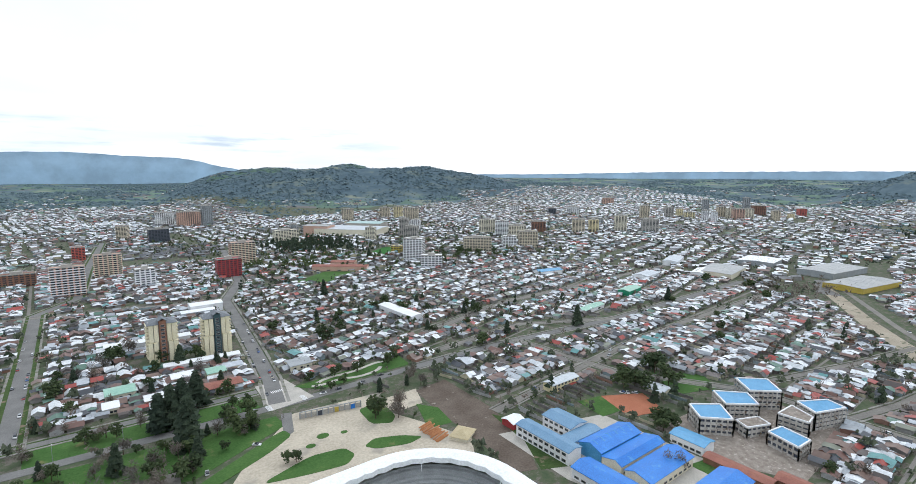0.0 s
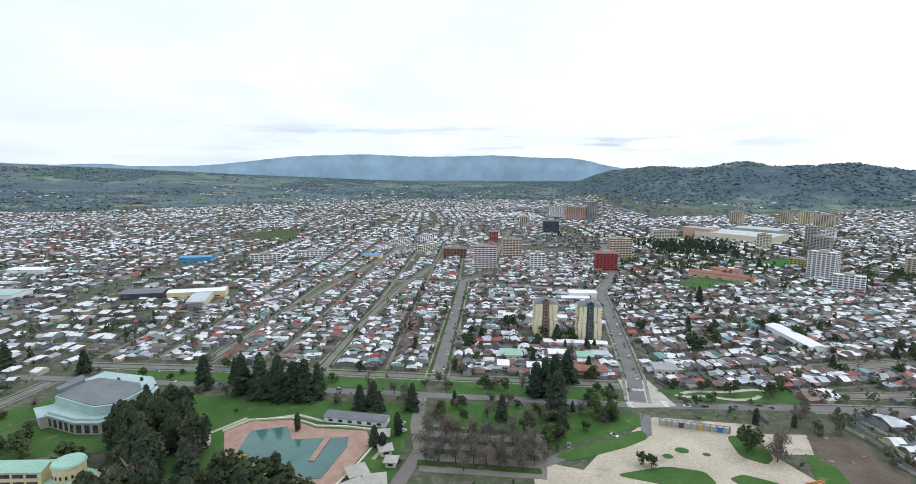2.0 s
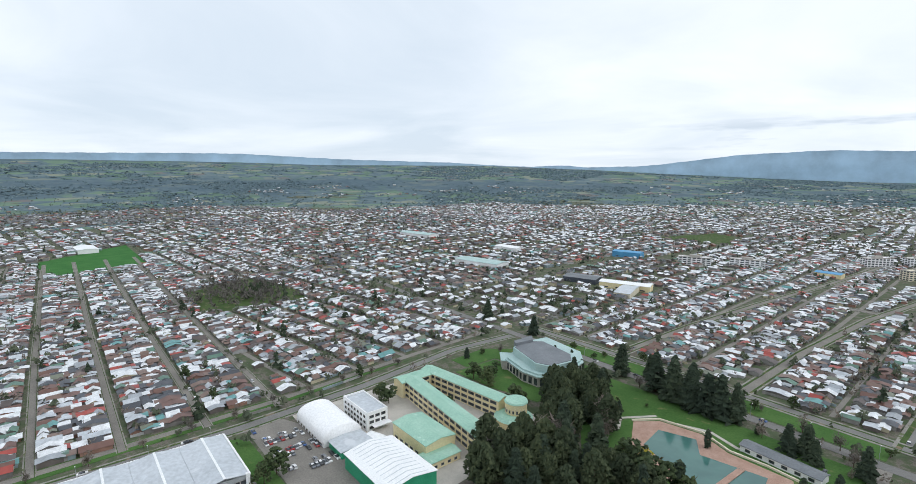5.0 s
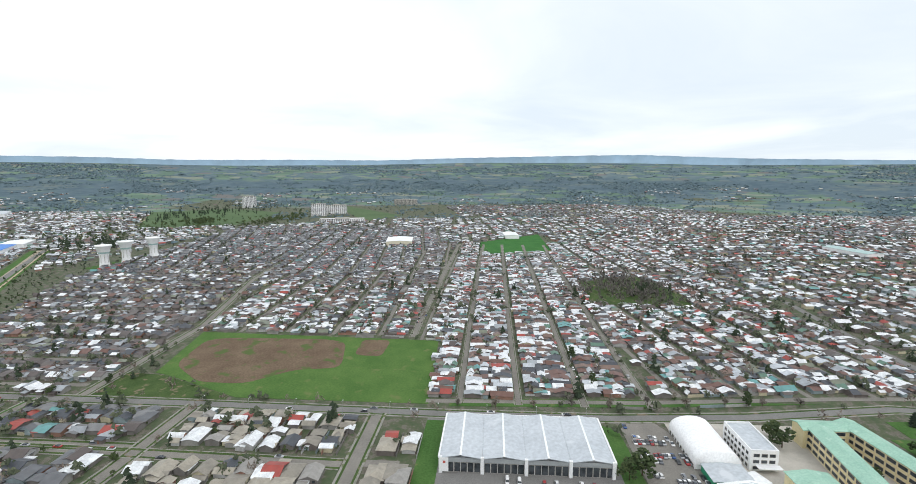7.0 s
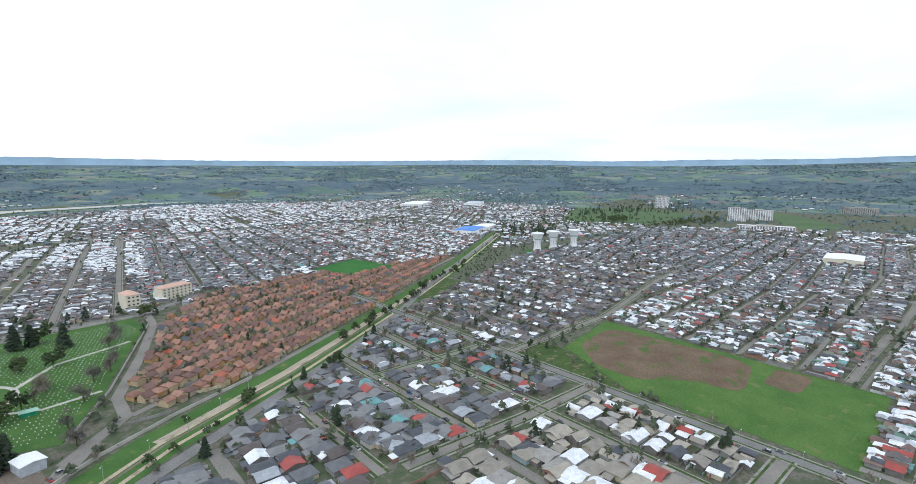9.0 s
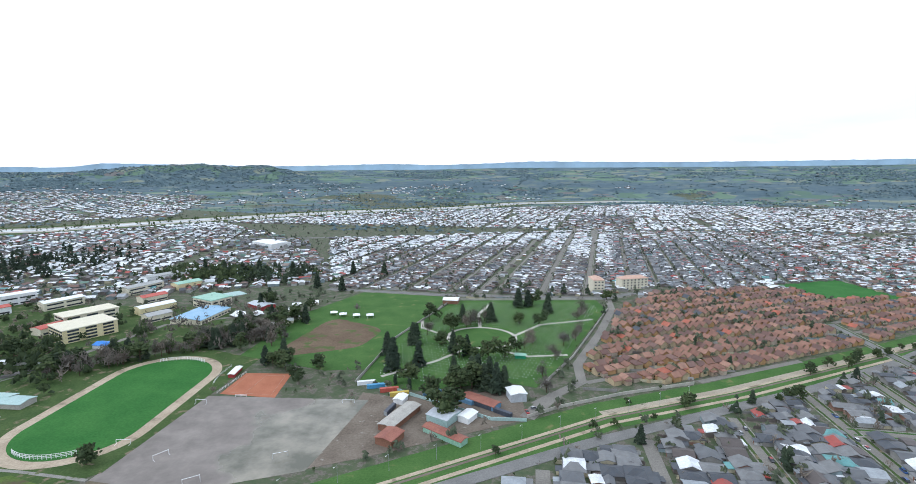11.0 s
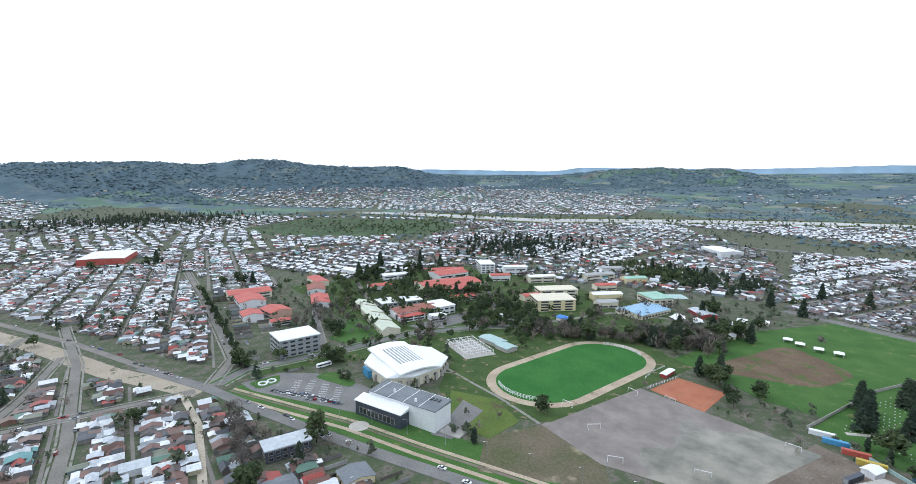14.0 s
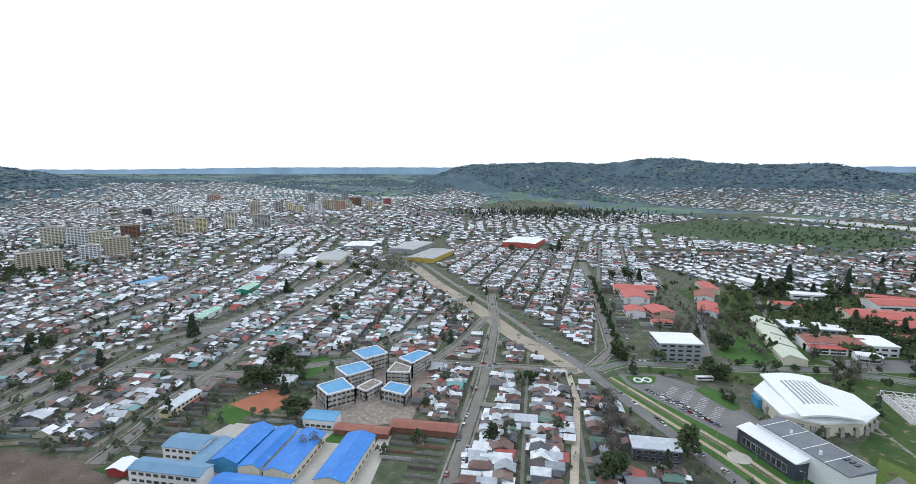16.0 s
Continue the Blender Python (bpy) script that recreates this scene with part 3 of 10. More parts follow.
RIM = (-180, 181, -169, 164, -158, 146, -133, 123, -122, 132, -100, 120, -75, 104, -65, 112, -52, 108, -41, 118, -25, 100, -12, 66, 0, 60, 14, 70, 26, 115, 40, 180, 51, 213, 63, 202, 74, 225, 86, 239, 93, 233, 106, 210, 118, 198, 128, 209, 137, 214, 160, 190, 180, 181)

RIVER = [(2900, 560), (2450, 170), (2288, 4), (1955, -413), (1691, -698), (1412, -875), (1142, -1027), (895, -1387), (617, -1699), (280, -1960), (48, -2300), (-303, -2457), (-700, -2640)]


def line_distance(px, py, pts):
    best = np.full(np.shape(px), 1e9)
    for (x1, y1), (x2, y2) in zip(pts, pts[1:]):
        dx, dy = x2 - x1, y2 - y1
        t = np.clip(((px - x1) * dx + (py - y1) * dy) / (dx * dx + dy * dy), 0, 1)
        best = np.minimum(best, np.hypot(px - x1 - t * dx, py - y1 - t * dy))
    return best


def land_height(x, y):
    """Height of the open land, for arrays."""
    x, y = np.asarray(x, float), np.asarray(y, float)
    r, b = np.hypot(x, y), np.degrees(np.arctan2(-x, y))
    k = np.clip((r - 2350) / 2500, 0, 1)
    rim = sum(np.interp((b + o + 180) % 360 - 180, RIM[0::2], RIM[1::2]) for o in (-6, -3, 0, 3, 6)) / 5
    roll = np.sin(x * 0.0043 + 1.3 * np.sin(y * 0.0021)) * np.sin(y * 0.0037 + 1.1 * np.sin(x * 0.0027))
    z = rim * k ** 1.2 + np.clip((r - 2300) / 1200, 0, 1) * np.clip((4900 - r) / 900, 0.35, 1) * 8 * (roll + 0.3)
    z = z * np.maximum(np.clip((line_distance(x, y, RIVER) - 300) / 500, 0, 1), np.clip((r - 2600) / 500, 0, 1))
    for d, wd, crest in RIDGES:
        el = sum(np.interp(b + o, crest[0::2], crest[1::2], -4.0, -4.0) for o in (-0.8, 0, 0.8)) / 3
        bumps = 0.03 * np.sin(b * 2.9) + 0.02 * np.sin(b * 5.3 + 1)
        top = np.maximum(EYE_Z + d * np.tan(np.radians(el + bumps)), 0)
        spur = 0.75 + 0.25 * np.sin(b * 1.9 + 1.5 * np.sin(b * 0.8) + r * 0.0012)
        u = (r - d) / wd
        face = np.exp(-0.5 * u * u) * (1 - np.clip(-u, 0, 1.4) * 0.28 * spur)
        fine = 1 + (0.04 * np.sin(x * 0.012 + 2 * np.sin(y * 0.008)) + 0.03 * np.sin(y * 0.021 + x * 0.013)) * np.clip(np.abs(u), 0, 1)
        z = np.maximum(z, z * 0.2 + top * face * fine * 0.985)
    return z * np.clip((r - 1500) / 400, 0, 1)


def grid_mesh(name, px, py, pz, material):
    """A sheet from two-dimensional arrays, closed in its first direction."""
    n, m = px.shape
    me = bpy.data.meshes.new(name)
    me.from_pydata(np.stack([px, py, pz], -1).reshape(-1, 3).tolist(), [],
                   [(i * m + j, i * m + j + 1, ((i + 1) % n) * m + j + 1, ((i + 1) % n) * m + j) for i in range(n) for j in range(m - 1)])
    me.materials.append(material)
    me.shade_smooth()
    me.update()
    return new(name, me)


_a = np.radians(np.arange(0, 360, 0.5))
_r = np.concatenate([[0.5], np.linspace(150, 1500, 10), np.arange(1600, 4901, 50)])
_px, _py = -np.sin(_a)[:, None] * _r, np.cos(_a)[:, None] * _r
structure(grid_mesh("ground", _px, _py, land_height(_px, _py) - 0.02, M_LAND), "open land with yards, fields, and haze-tinted woods and hills", "ground")

# far ranges against the sky: bearing, height above eye level in degrees
RANGES = (
    -180, 1.2, -174, 0.92, -169, 0.75, -164, 0.88, -158, 0.68, -152, 0.53, -146, 0.57, -139.5, 0.65, -136.3, 0.72, -134, 0.25, -128, 0.32, -120, 0.42, -110, 0.3, -73, 0.4, -60, 0.36, -46, 0.1, -30, 0.1,
    -18, 0.15, -15, 0.35, -12.7, 0.75, -11.6, 0.95, -9.6, 1.57, -7.7, 1.65, -4.5, 1.72, 0, 2.0, 5.7, 1.82, 9.5, 1.82, 14.6, 2.05, 22, 1.75, 26.6, 1.16, 30.5, 0.7, 37.2, 0.55, 39.1, 0.85, 42.7, 0.62, 46.9, 0.8,
    51.5, 1.1, 58.5, 1.29, 63.3, 1.41, 74.2, 1.92, 80.2, 1.9, 92.9, 1.68, 102.6, 1.36, 111.8, 1.37, 123, 1.24, 130, 1.4, 136.7, 1.38, 150, 1.2, 165, 1.1, 180, 1.2)
_b = (np.degrees(_a) + 180) % 360 - 180
_el = sum(np.interp(_b + o, RANGES[0::2], RANGES[1::2]) for o in (-1, 0, 1)) / 3
_el += 0.015 * np.sin(_b * 2.3 + 1) + 0.015 * np.sin(_b * 5.1)
_top = EYE_Z + 4880 * np.tan(np.radians(_el))
_rr = np.array([4860, 4870, 4880, 4885])
_px, _py = -np.sin(_a)[:, None] * _rr, np.cos(_a)[:, None] * _rr
_pz = np.stack([0 * _top, _top * 0.55, _top, 0 * _top], -1)
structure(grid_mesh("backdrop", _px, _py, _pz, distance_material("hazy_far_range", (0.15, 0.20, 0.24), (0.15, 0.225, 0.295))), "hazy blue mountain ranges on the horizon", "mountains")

# ---------------------------------------------------------------- streets
street("road", [(-560, 322), (-420, 308), (-330, 306), (-250, 306), (-40, 300), (92, 296), (190, 299)], 7.5, M_ASPHALT, "grey asphalt carriageway of the wide avenue", 0, 0)
street("road", [(-300, 330), (-120, 331), (-40, 328), (85, 325)], 6.0, M_ASPHALT, "grey asphalt service road beside the avenue", 1.6, 1.5, M_VERGE)
slab("verge", [(-250, 310.5), (-45, 306), (-45, 324), (-250, 325)], 0.12, M_LAWN, "grass median with trees in the avenue", "verge")
slab("verge", [(-30, 303), (80, 301), (80, 321), (-30, 324)], 0.12, M_LAWN, "grass median with trees in the avenue", "verge")
street("road", [(190, 299), (260, 300), (420, 286), (700, 290)], 8.0, M_ASPHALT, "grey asphalt street leading out of town", 1.6, 1.0)
street("road", [(-38, 326), (-38, 470), (-39, 640), (-5, 700), (8, 905), (40, 1250)], 9.0, M_ASPHALT, "straight grey street with parked cars", 1.6, 2.5, M_VERGE)
street("road", [(90, 300), (98, 340), (105, 396), (117, 503), (126, 590), (165, 690), (215, 1000)], 10.0, M_ASPHALT, "wide grey street with parked cars", 2.0, 1.0)
street("road", [(-212, 335), (-211, 450), (-203, 576), (-186, 760), (-170, 1000)], 5.6, M_LANE, "pale worn residential street", 1.2, 1.5, M_VERGE)
street("road", [(-122, 332), (-122, 444), (-113, 599), (-88, 768), (-70, 980)], 5.6, M_LANE, "pale worn residential street", 1.2, 1.5, M_VERGE)
street("road", [(-260, 640), (-40, 630), (125, 600)], 6.5, M_LANE, "pale worn residential street", 1.4, 1.5)
street("road", [(-279, -500), (-278, -183), (-276, -30), (-277, 70), (-284, 150), (-300, 240), (-296, 300)], 6.6, M_ASPHALT, "grey avenue with strips of grass", 1.2, 1.4, M_VERGE)
street("road", [(-292, -40), (-298, 90), (-312, 212), (-318, 290)], 5.0, M_LANE, "narrow pale service lane", 0, 0)
for _y in (-67, -19, 17, 57, 97):
    _x0 = -290 if _y > -60 else -412
    street("road", [(_x0, _y), (-480, _y - 1), (-660, _y), (-980, _y + 2)], 3.5 if _y != -67 else 5.0, M_LANE, "pale worn residential street", 0.6, 0.3, M_VERGE)
street("road", [(-730, -110), (-728, 30), (-738, 129), (-695, 261), (-690, 320)], 7.0, M_LANE, "pale cross street between the blocks", 1.2, 1.0)
street("road", [(-274, -66), (-205, -66)], 6.0, M_LANE, "short grey side street", 1.2, 1.2, M_VERGE)
street("road", [(-224, -256), (-223, -168), (-221, -72)], 5.0, M_LANE, "pale residential street", 0.7, 1.6, M_VERGE)
street("road", [(-277, -179), (-209, -179), (-128, -184)], 6.2, M_LANE, "grey cross street", 1.2, 1.2, M_VERGE)
street("road", [(-117, -186), (-117, -292)], 5.0, M_LANE, "pale residential street", 0.7, 1.6, M_VERGE)
street("road", [(-175, -183), (-175, -343)], 5.0, M_LANE, "pale residential street", 0.7, 1.6, M_VERGE)
street("road", [(-228, -183), (-228, -284), (-232, -378)], 5.0, M_LANE, "pale residential street", 0.7, 1.6, M_VERGE)
street("road", [(-175, -285), (-279, -282)], 5.0, M_LANE, "pale residential street", 1.2, 1.5, M_LAWN)
street("road", [(-284, -258), (-430, -265), (-628, -314), (-760, -330)], 5.5, M_LANE, "pale residential street", 1.0, 1.2, M_VERGE)
DIAG = [(412, 4), (350, -32), (298, -55), (251, -78), (220, -94), (100, -160), (-32, -251), (-117, -302), (-191, -346), (-276, -404), (-353, -467), (-500, -572), (-838, -805)]
street("road", DIAG, 8.0, M_ASPHALT, "long grey road beside the old railway corridor", 0, 0)
street("road", [(743, 188), (598, 108), (501, 48), (412, 2)], 6.0, M_LANE, "wide grey street with dusty verges", 0, 0)
street("road", [(140, 40), (207, 40), (316, 38), (443, 43), (560, 60)], 6.0, M_LANE, "straight grey street with parked cars", 1.2, 0.8)
street("road", [(345, 136), (346, 60), (348, -25)], 5.0, M_LANE, "pale worn street", 1.4, 1.0)
street("road", [(205, -15), (300, -22), (342, -18), (349, -14)], 4.0, M_SAND, "pale dirt lane", 0, 0)
street("road", [(352, -34), (398, -55), (596, -58), (786, -57)], 6.0, M_LANE, "pale street with a green strip", 1.4, 1.0)
street("road", [(352, -38), (370, -60), (372, -140), (380, -200), (362, -260), (345, -300)], 9.0, M_ASPHALT, "grey university avenue", 1.4, 2.0, M_LAWN)
street("road", [(372, -118), (460, -138), (500, -150)], 5.0, M_ASPHALT, "grey side road beside a lawn", 1.2, 0)
street("road", [(190, 211), (374, 237), (490, 239), (640, 240)], 6.0, M_LANE, "pale worn residential street", 1.2, 0.8)
street("road", [(223, 318), (326, 330), (416, 286)], 6.0, M_LANE, "pale worn residential street", 1.2, 1.0)
street("road", [(240, 362), (372, 400), (575, 409), (800, 420)], 7.0, M_LANE, "pale worn residential street", 1.2, 1.0)
street("road", [(328, 84), (395, 66), (469, 54)], 5.0, M_LANE, "pale worn residential street", 1.2, 1.0)
street("road", [(366, 131), (461, 103), (540, 85)], 5.0, M_LANE, "pale worn residential street", 1.2, 1.0)
street("road", [(340, 136), (300, 205), (292, 300)], 5.5, M_LANE, "pale worn residential street", 1.2, 1.0)
street("road", [(-12, -575), (-63, -957), (-110, -1300)], 6.0, M_LANE, "pale straight residential street", 1.0, 0.8)
street("road", [(-64, -578), (-123, -1018), (-150, -1250)], 6.0, M_LANE, "pale straight residential street", 1.0, 0.8)
street("road", [(240, -560), (90, -552), (-84, -566), (-150, -620)], 8.0, M_ASPHALT, "grey road past the cemetery wall", 1.2, 1.5)
street("road", [(60, -566), (20, -830), (-10, -1050)], 5.0, M_LANE, "pale straight residential street", 1.0, 0.6)
street("road", [(-5, -292), (-18, -308), (-36, -330), (-36, -362), (-62, -440), (-84, -520), (-86, -560)], 7.0, M_LANE, "pale gravelly road beside the cemetery", 0, 0)
street("road", [(-18, -308), (-5, -285), (0, -274)], 9.0, M_LANE, "wide pale turning place", 0, 0)
street("road", [(747, -905), (300, -1050), (-204, -1215), (-500, -1300)], 14.0, M_ASPHALT, "distant wide avenue", 0, 0)
street("road", [(-530, -1000), (-846, -1300), (-1300, -1700)], 12.0, M_LANE, "distant straight road", 0, 0)

# old railway corridor with earth paths, beside the long road
RAIL = [(340, -47), (256, -98), (214, -118), (92, -182), (-44, -284), (-130, -330), (-306, -440), (-518, -583), (-838, -812)]
bm = bmesh.new()
strip(bm, RAIL, 30.0, -0.3, 0.035)
KEEP_LINES.append((RAIL, 19))
structure(link_mesh("verge", bm, M_LAWN), "mown green corridor of a lifted railway", "verge")
for _s, _w, _m, _l in ((-9.5, 2.6, M_WOODCHIP, "sandy footpath in the green corridor"), (-3.5, 1.6, M_DIRT, "dark earth strip in the green corridor"), (-0.5, 2.4, M_WOODCHIP, "sandy footpath in the green corridor")):
    bm = bmesh.new()
    strip(bm, RAIL, _w, -0.3, 0.08 + 0.01 * _w, _s)
    structure(link_mesh("path", bm, _m), _l, "path")
bm = bmesh.new()
strip(bm, RAIL[4:], 4.5, -0.3, 0.13, 2.5)
structure(link_mesh("path", bm, M_TRACK), "bare sandy strip along the corridor", "path")
structure(link_mesh("path", cyl_bm(250, -97, -0.3, 0.16, 5.6, 5.6, 24), M_PAVE), "round paved resting place in the corridor", "path")
bm = bmesh.new()
strip(bm, [(760, 205), (600, 118), (505, 58), (420, 12), (352, -38)], 16.0, -0.3, 0.045, -12)
KEEP_LINES.append(([(760, 205), (600, 118), (505, 58), (420, 12), (352, -38)], 24))
structure(link_mesh("path", bm, M_TRACK), "bare dusty strip beside the street", "path")

# ---------------------------------------------------------------- open areas
slab("plaza", [(20, 232), (44, 225), (53, 238), (93, 281), (150, 276), (134, 262), (148, 228), (160, 196), (148, 178), (100, 182), (20, 190)], 0.07, M_SAND, "wide pale gravel forecourt of the stadium", "plaza")
slab("lawn", [(57, 222), (84, 231), (101, 228), (103, 219), (96, 213), (79, 216)], 0.22, M_LAWN, "curved grass bed in the gravel forecourt", "lawn", 1)
slab("lawn", [(110, 223), (118, 227), (131, 221), (140, 213), (130, 211), (114, 217)], 0.22, M_LAWN, "curved grass bed in the gravel forecourt", "lawn", 1)
slab("lawn", [(126, 263), (142, 262), (140, 242), (134, 236), (124, 242)], 0.22, M_LAWN, "grass bed with trees in the forecourt", "lawn", 1)
slab("lawn", [(30, 236), (82, 266), (84, 257), (70, 247), (40, 232)], 0.2, M_LAWN, "grass wedge beside the forecourt", "lawn", 1)
for _x, _y, _q in ((88, 240, 2.6), (97, 246, 3.4), (108, 243, 2.0)):
    slab("lawn", [(_x + _q * math.cos(k), _y + 0.8 * _q * math.sin(k)) for k in np.arange(0, 6.2, 0.5)], 0.2, M_LAWN, "small round grass bed in the gravel", "lawn", 0, False)
slab("park_lawn", [(-32, 292), (84, 284), (85, 270), (34, 244), (-30, 268)], 0.10, M_LAWN, "park lawn with dark trees", "lawn")
slab("parking_ground", [(-40, 264), (30, 256), (26, 216), (-34, 218)], 0.11, M_LANE, "earthy car park under bare trees", "parking")
for _k in range(4):
    _yy = 223 + _k * 11
    slab("verge", [(-36, _yy), (24, _yy - 3), (24, _yy + 1.5), (-36, _yy + 4.5)], 0.2, M_VERGE, "grass strip between parking rows", "verge", 0, False)
slab("park_lawn", [(-200, 288), (-44, 287), (-46, 200), (-130, 180), (-158, 215)], 0.10, M_LAWN, "bright green park lawn round a pool", "lawn")
slab("park_lawn", [(-284, 224), (-287, 258), (-262, 290), (-206, 295), (-197, 262), (-266, 252), (-266, 224)], 0.07, M_LAWN, "lawn with young trees beside the avenue", "lawn")
slab("park_lawn", [(-264, 212), (-264, 250), (-190, 258), (-196, 222), (-231, 214)], 0.10, M_LAWN, "lawn beside the auditorium", "lawn")
street("path", [(-44, 296), (-42, 262), (-36, 236), (-44, 200)], 7.0, M_LANE, "pale park drive", 0, 0)
street("path", [(90, 284), (84, 262), (60, 246), (36, 236), (20, 225)], 6.0, M_ASPHALT, "curving grey drive", 0, 0)
slab("park_lawn", [(106, 318), (192, 328), (190, 306), (120, 304)], 0.10, M_LAWN, "small park with winding pale paths", "lawn")
for _pts in ([(108, 316), (122, 309), (136, 312), (150, 307), (166, 310), (176, 322)], [(112, 308), (128, 319), (150, 318), (172, 325), (190, 318)]):
    bm = bmesh.new()
    strip(bm, [(_x, _y) for _x, _y in rounded(_pts, 3, 0.4)[4:-4]], 3.0, -0.3, 0.2)
    structure(link_mesh("path", bm, M_PAVE), "winding pale path through the small park", "path")
slab("plaza", [(86, 334), (106, 334), (112, 296), (84, 292)], 0.09, M_PAVE, "paved street corner with crossings", "plaza")
slab("waste_ground", [(168, 264), (194, 268), (192, 218), (184, 184), (167, 154), (156, 159), (160, 186), (162, 209), (164, 237)], 0.05, surface("muddy_ground", (0.105, 0.082, 0.066), (0.165, 0.135, 0.11), 0.07, 0.9, 0.95, bump=0.5, spots=((0.33, 0.30, 0.26), 0.16, 0.63)), "muddy brown waste ground with rubble", "ground")
slab("verge", [(158, 248), (166, 236), (162, 216), (147, 218)], 0.10, M_LAWN, "grass patch beside the waste ground", "verge")
slab("plaza", [(123, 266), (170, 267), (162, 247), (145, 246), (136, 259)], 0.04, M_SAND, "bare sandy ground along the street", "plaza")
slab("verge", [(186, 210), (194, 195), (182, 146), (168, 153), (180, 176)], 0.09, M_VERGE, "rough green strip beside waste ground", "verge")
slab("clay_court", [(258, 186), (283, 172), (272, 150), (248, 158)], 0.09, M_CLAY, "reddish earth court", "court")
slab("lawn", [(240, 190), (258, 186), (252, 166), (236, 168)], 0.08, M_LAWN, "grass beside the earth court", "lawn")
slab("lawn", [(318, 190), (345, 164), (329, 146), (298, 158)], 0.08, M_LAWN, "fenced green lawn with trees", "lawn")
slab("demolition_site", [(248, 142), (335, 136), (336, 74), (258, 72), (244, 100)], 0.06, M_RUBBLE, "bare rubble of a demolition site", "ground")
slab("school_yard", [(174, 190), (238, 170), (240, 78), (188, 74), (172, 140)], 0.05, M_PAVE, "paved school yard", "yard")
slab("lawn", [(228, 112), (246, 108), (240, 84), (228, 84)], 0.10, M_LAWN, "lawn with parked cars beside the school", "lawn", 0, False)
# sports field to the west
FIELD = [(-318, -224), (-322, -236), (-412, -254), (-404, -44), (-288, -38), (-288, -160)]
slab("field", FIELD, 0.10, surface("bright_meadow", (0.058, 0.125, 0.030), (0.098, 0.172, 0.046), 0.04, 0.8, 0.95, bump=0.4, spots=((0.13, 0.165, 0.06), 0.09, 0.60)), "large bright green meadow", "field")
slab("verge", [(-284, -262), (-322, -262), (-318, -226), (-290, -165), (-284, -165)], 0.06, M_VERGE, "grass beside the avenue", "verge", 0, False)
slab("field", [(-308, -165), (-309, -198), (-338, -232), (-398, -240), (-401, -122), (-340, -108), (-334, -140)], 0.14, M_SOIL, "ploughed brown patch in the green meadow", "field", 1, False)
slab("field", [(-402, -108), (-402, -84), (-364, -84), (-366, -106)], 0.14, M_SOIL, "small ploughed patch in the meadow", "field", 1, False)
# warehouse lot and school lot
slab("parking_ground", [(-272, -36), (-272, 62), (-180, 62), (-180, -36)], 0.07, M_ASPHALT, "grey asphalt yard round the warehouse", "parking")
slab("verge", [(-268, 62), (-264, 70), (-186, 72), (-186, 61)], 0.12, M_LAWN, "grass strip beside the yard", "verge", 0, False)
slab("verge", [(-268, -36), (-268, -25), (-186, -25), (-186, -36)], 0.12, M_LAWN, "grass strip beside the yard", "verge", 0, False)
slab("parking_ground", [(-275, 72), (-274, 92), (-261, 98), (-190, 104), (-180, 72)], 0.08, M_LANE, "school car park full of cars", "parking")
slab("school_yard", [(-275, 98), (-275, 200), (-170, 210), (-160, 96)], 0.05, M_PAVE, "paved yard between school buildings", "yard")
slab("verge", [(-286, -25), (-292, 90), (-304, 200), (-302, 90), (-296, -25)], 0.10, M_LAWN, "long grass strip beside the avenue", "verge")
# sports grounds to the south-east
slab("parking_ground", [(346, -52), (350, -80), (336, -100), (300, -120), (280, -124), (262, -104), (330, -56)], 0.08, M_ASPHALT, "grey car park with white bays", "parking")
slab("lawn", [(331, -96), (333, -111), (306, -118), (301, -111)], 0.20, M_LAWN, "triangular lawn in the car park", "lawn", 1, False)
slab("lawn", [(344, -56), (348, -78), (334, -74), (330, -60)], 0.18, M_LAWN, "planted bed with a pale sculpted ring", "lawn", 1, False)
slab("lawn", [(404, -132), (455, -173), (395, -178), (380, -142)], 0.14, M_LAWN, "lawn between campus roads", "lawn")
slab("verge", [(352, -62), (366, -66), (372, -150), (378, -210), (352, -270), (330, -300), (280, -200), (336, -190), (342, -140), (352, -100)], 0.02, M_VERGE, "grass and trees between the halls and the avenue", "verge", 0, False)
for _p, _w in (([(297, -182), (268, -183), (237, -185), (198, -184)], 2.0), ([(291, -174), (284, -184)], 1.6)):
    bm = bmesh.new()
    strip(bm, _p, _w, -0.3, 0.22)
    structure(link_mesh("path", bm, M_WALK), "worn grey footpath across the grass", "path")
slab("yard", [(221, -126.5), (210.5, -133), (219, -149), (227.5, -166), (246, -164), (233, -146)], 0.16, M_ASPHALT, "grey asphalt apron behind the hall", "yard", 0, False)
OVAL_C, OVAL_T = (245.0, -260.0), 94.0
slab("field", [(270, -160), (330, -215), (320, -300), (262, -352), (200, -335), (196, -190), (238, -150)], 0.06, M_VERGE, "rough grass round the running track", "field")
slab("verge", [(206, -176), (236, -182), (262, -165), (230, -142), (200, -150)], 0.09, surface("patchy_lawn", (0.075, 0.125, 0.030), (0.125, 0.162, 0.045), 0.05, 0.8, 0.95, bump=0.4, spots=((0.10, 0.078, 0.055), 0.06, 0.60)), "patchy lawn beside the sports hall", "verge", 0, False)
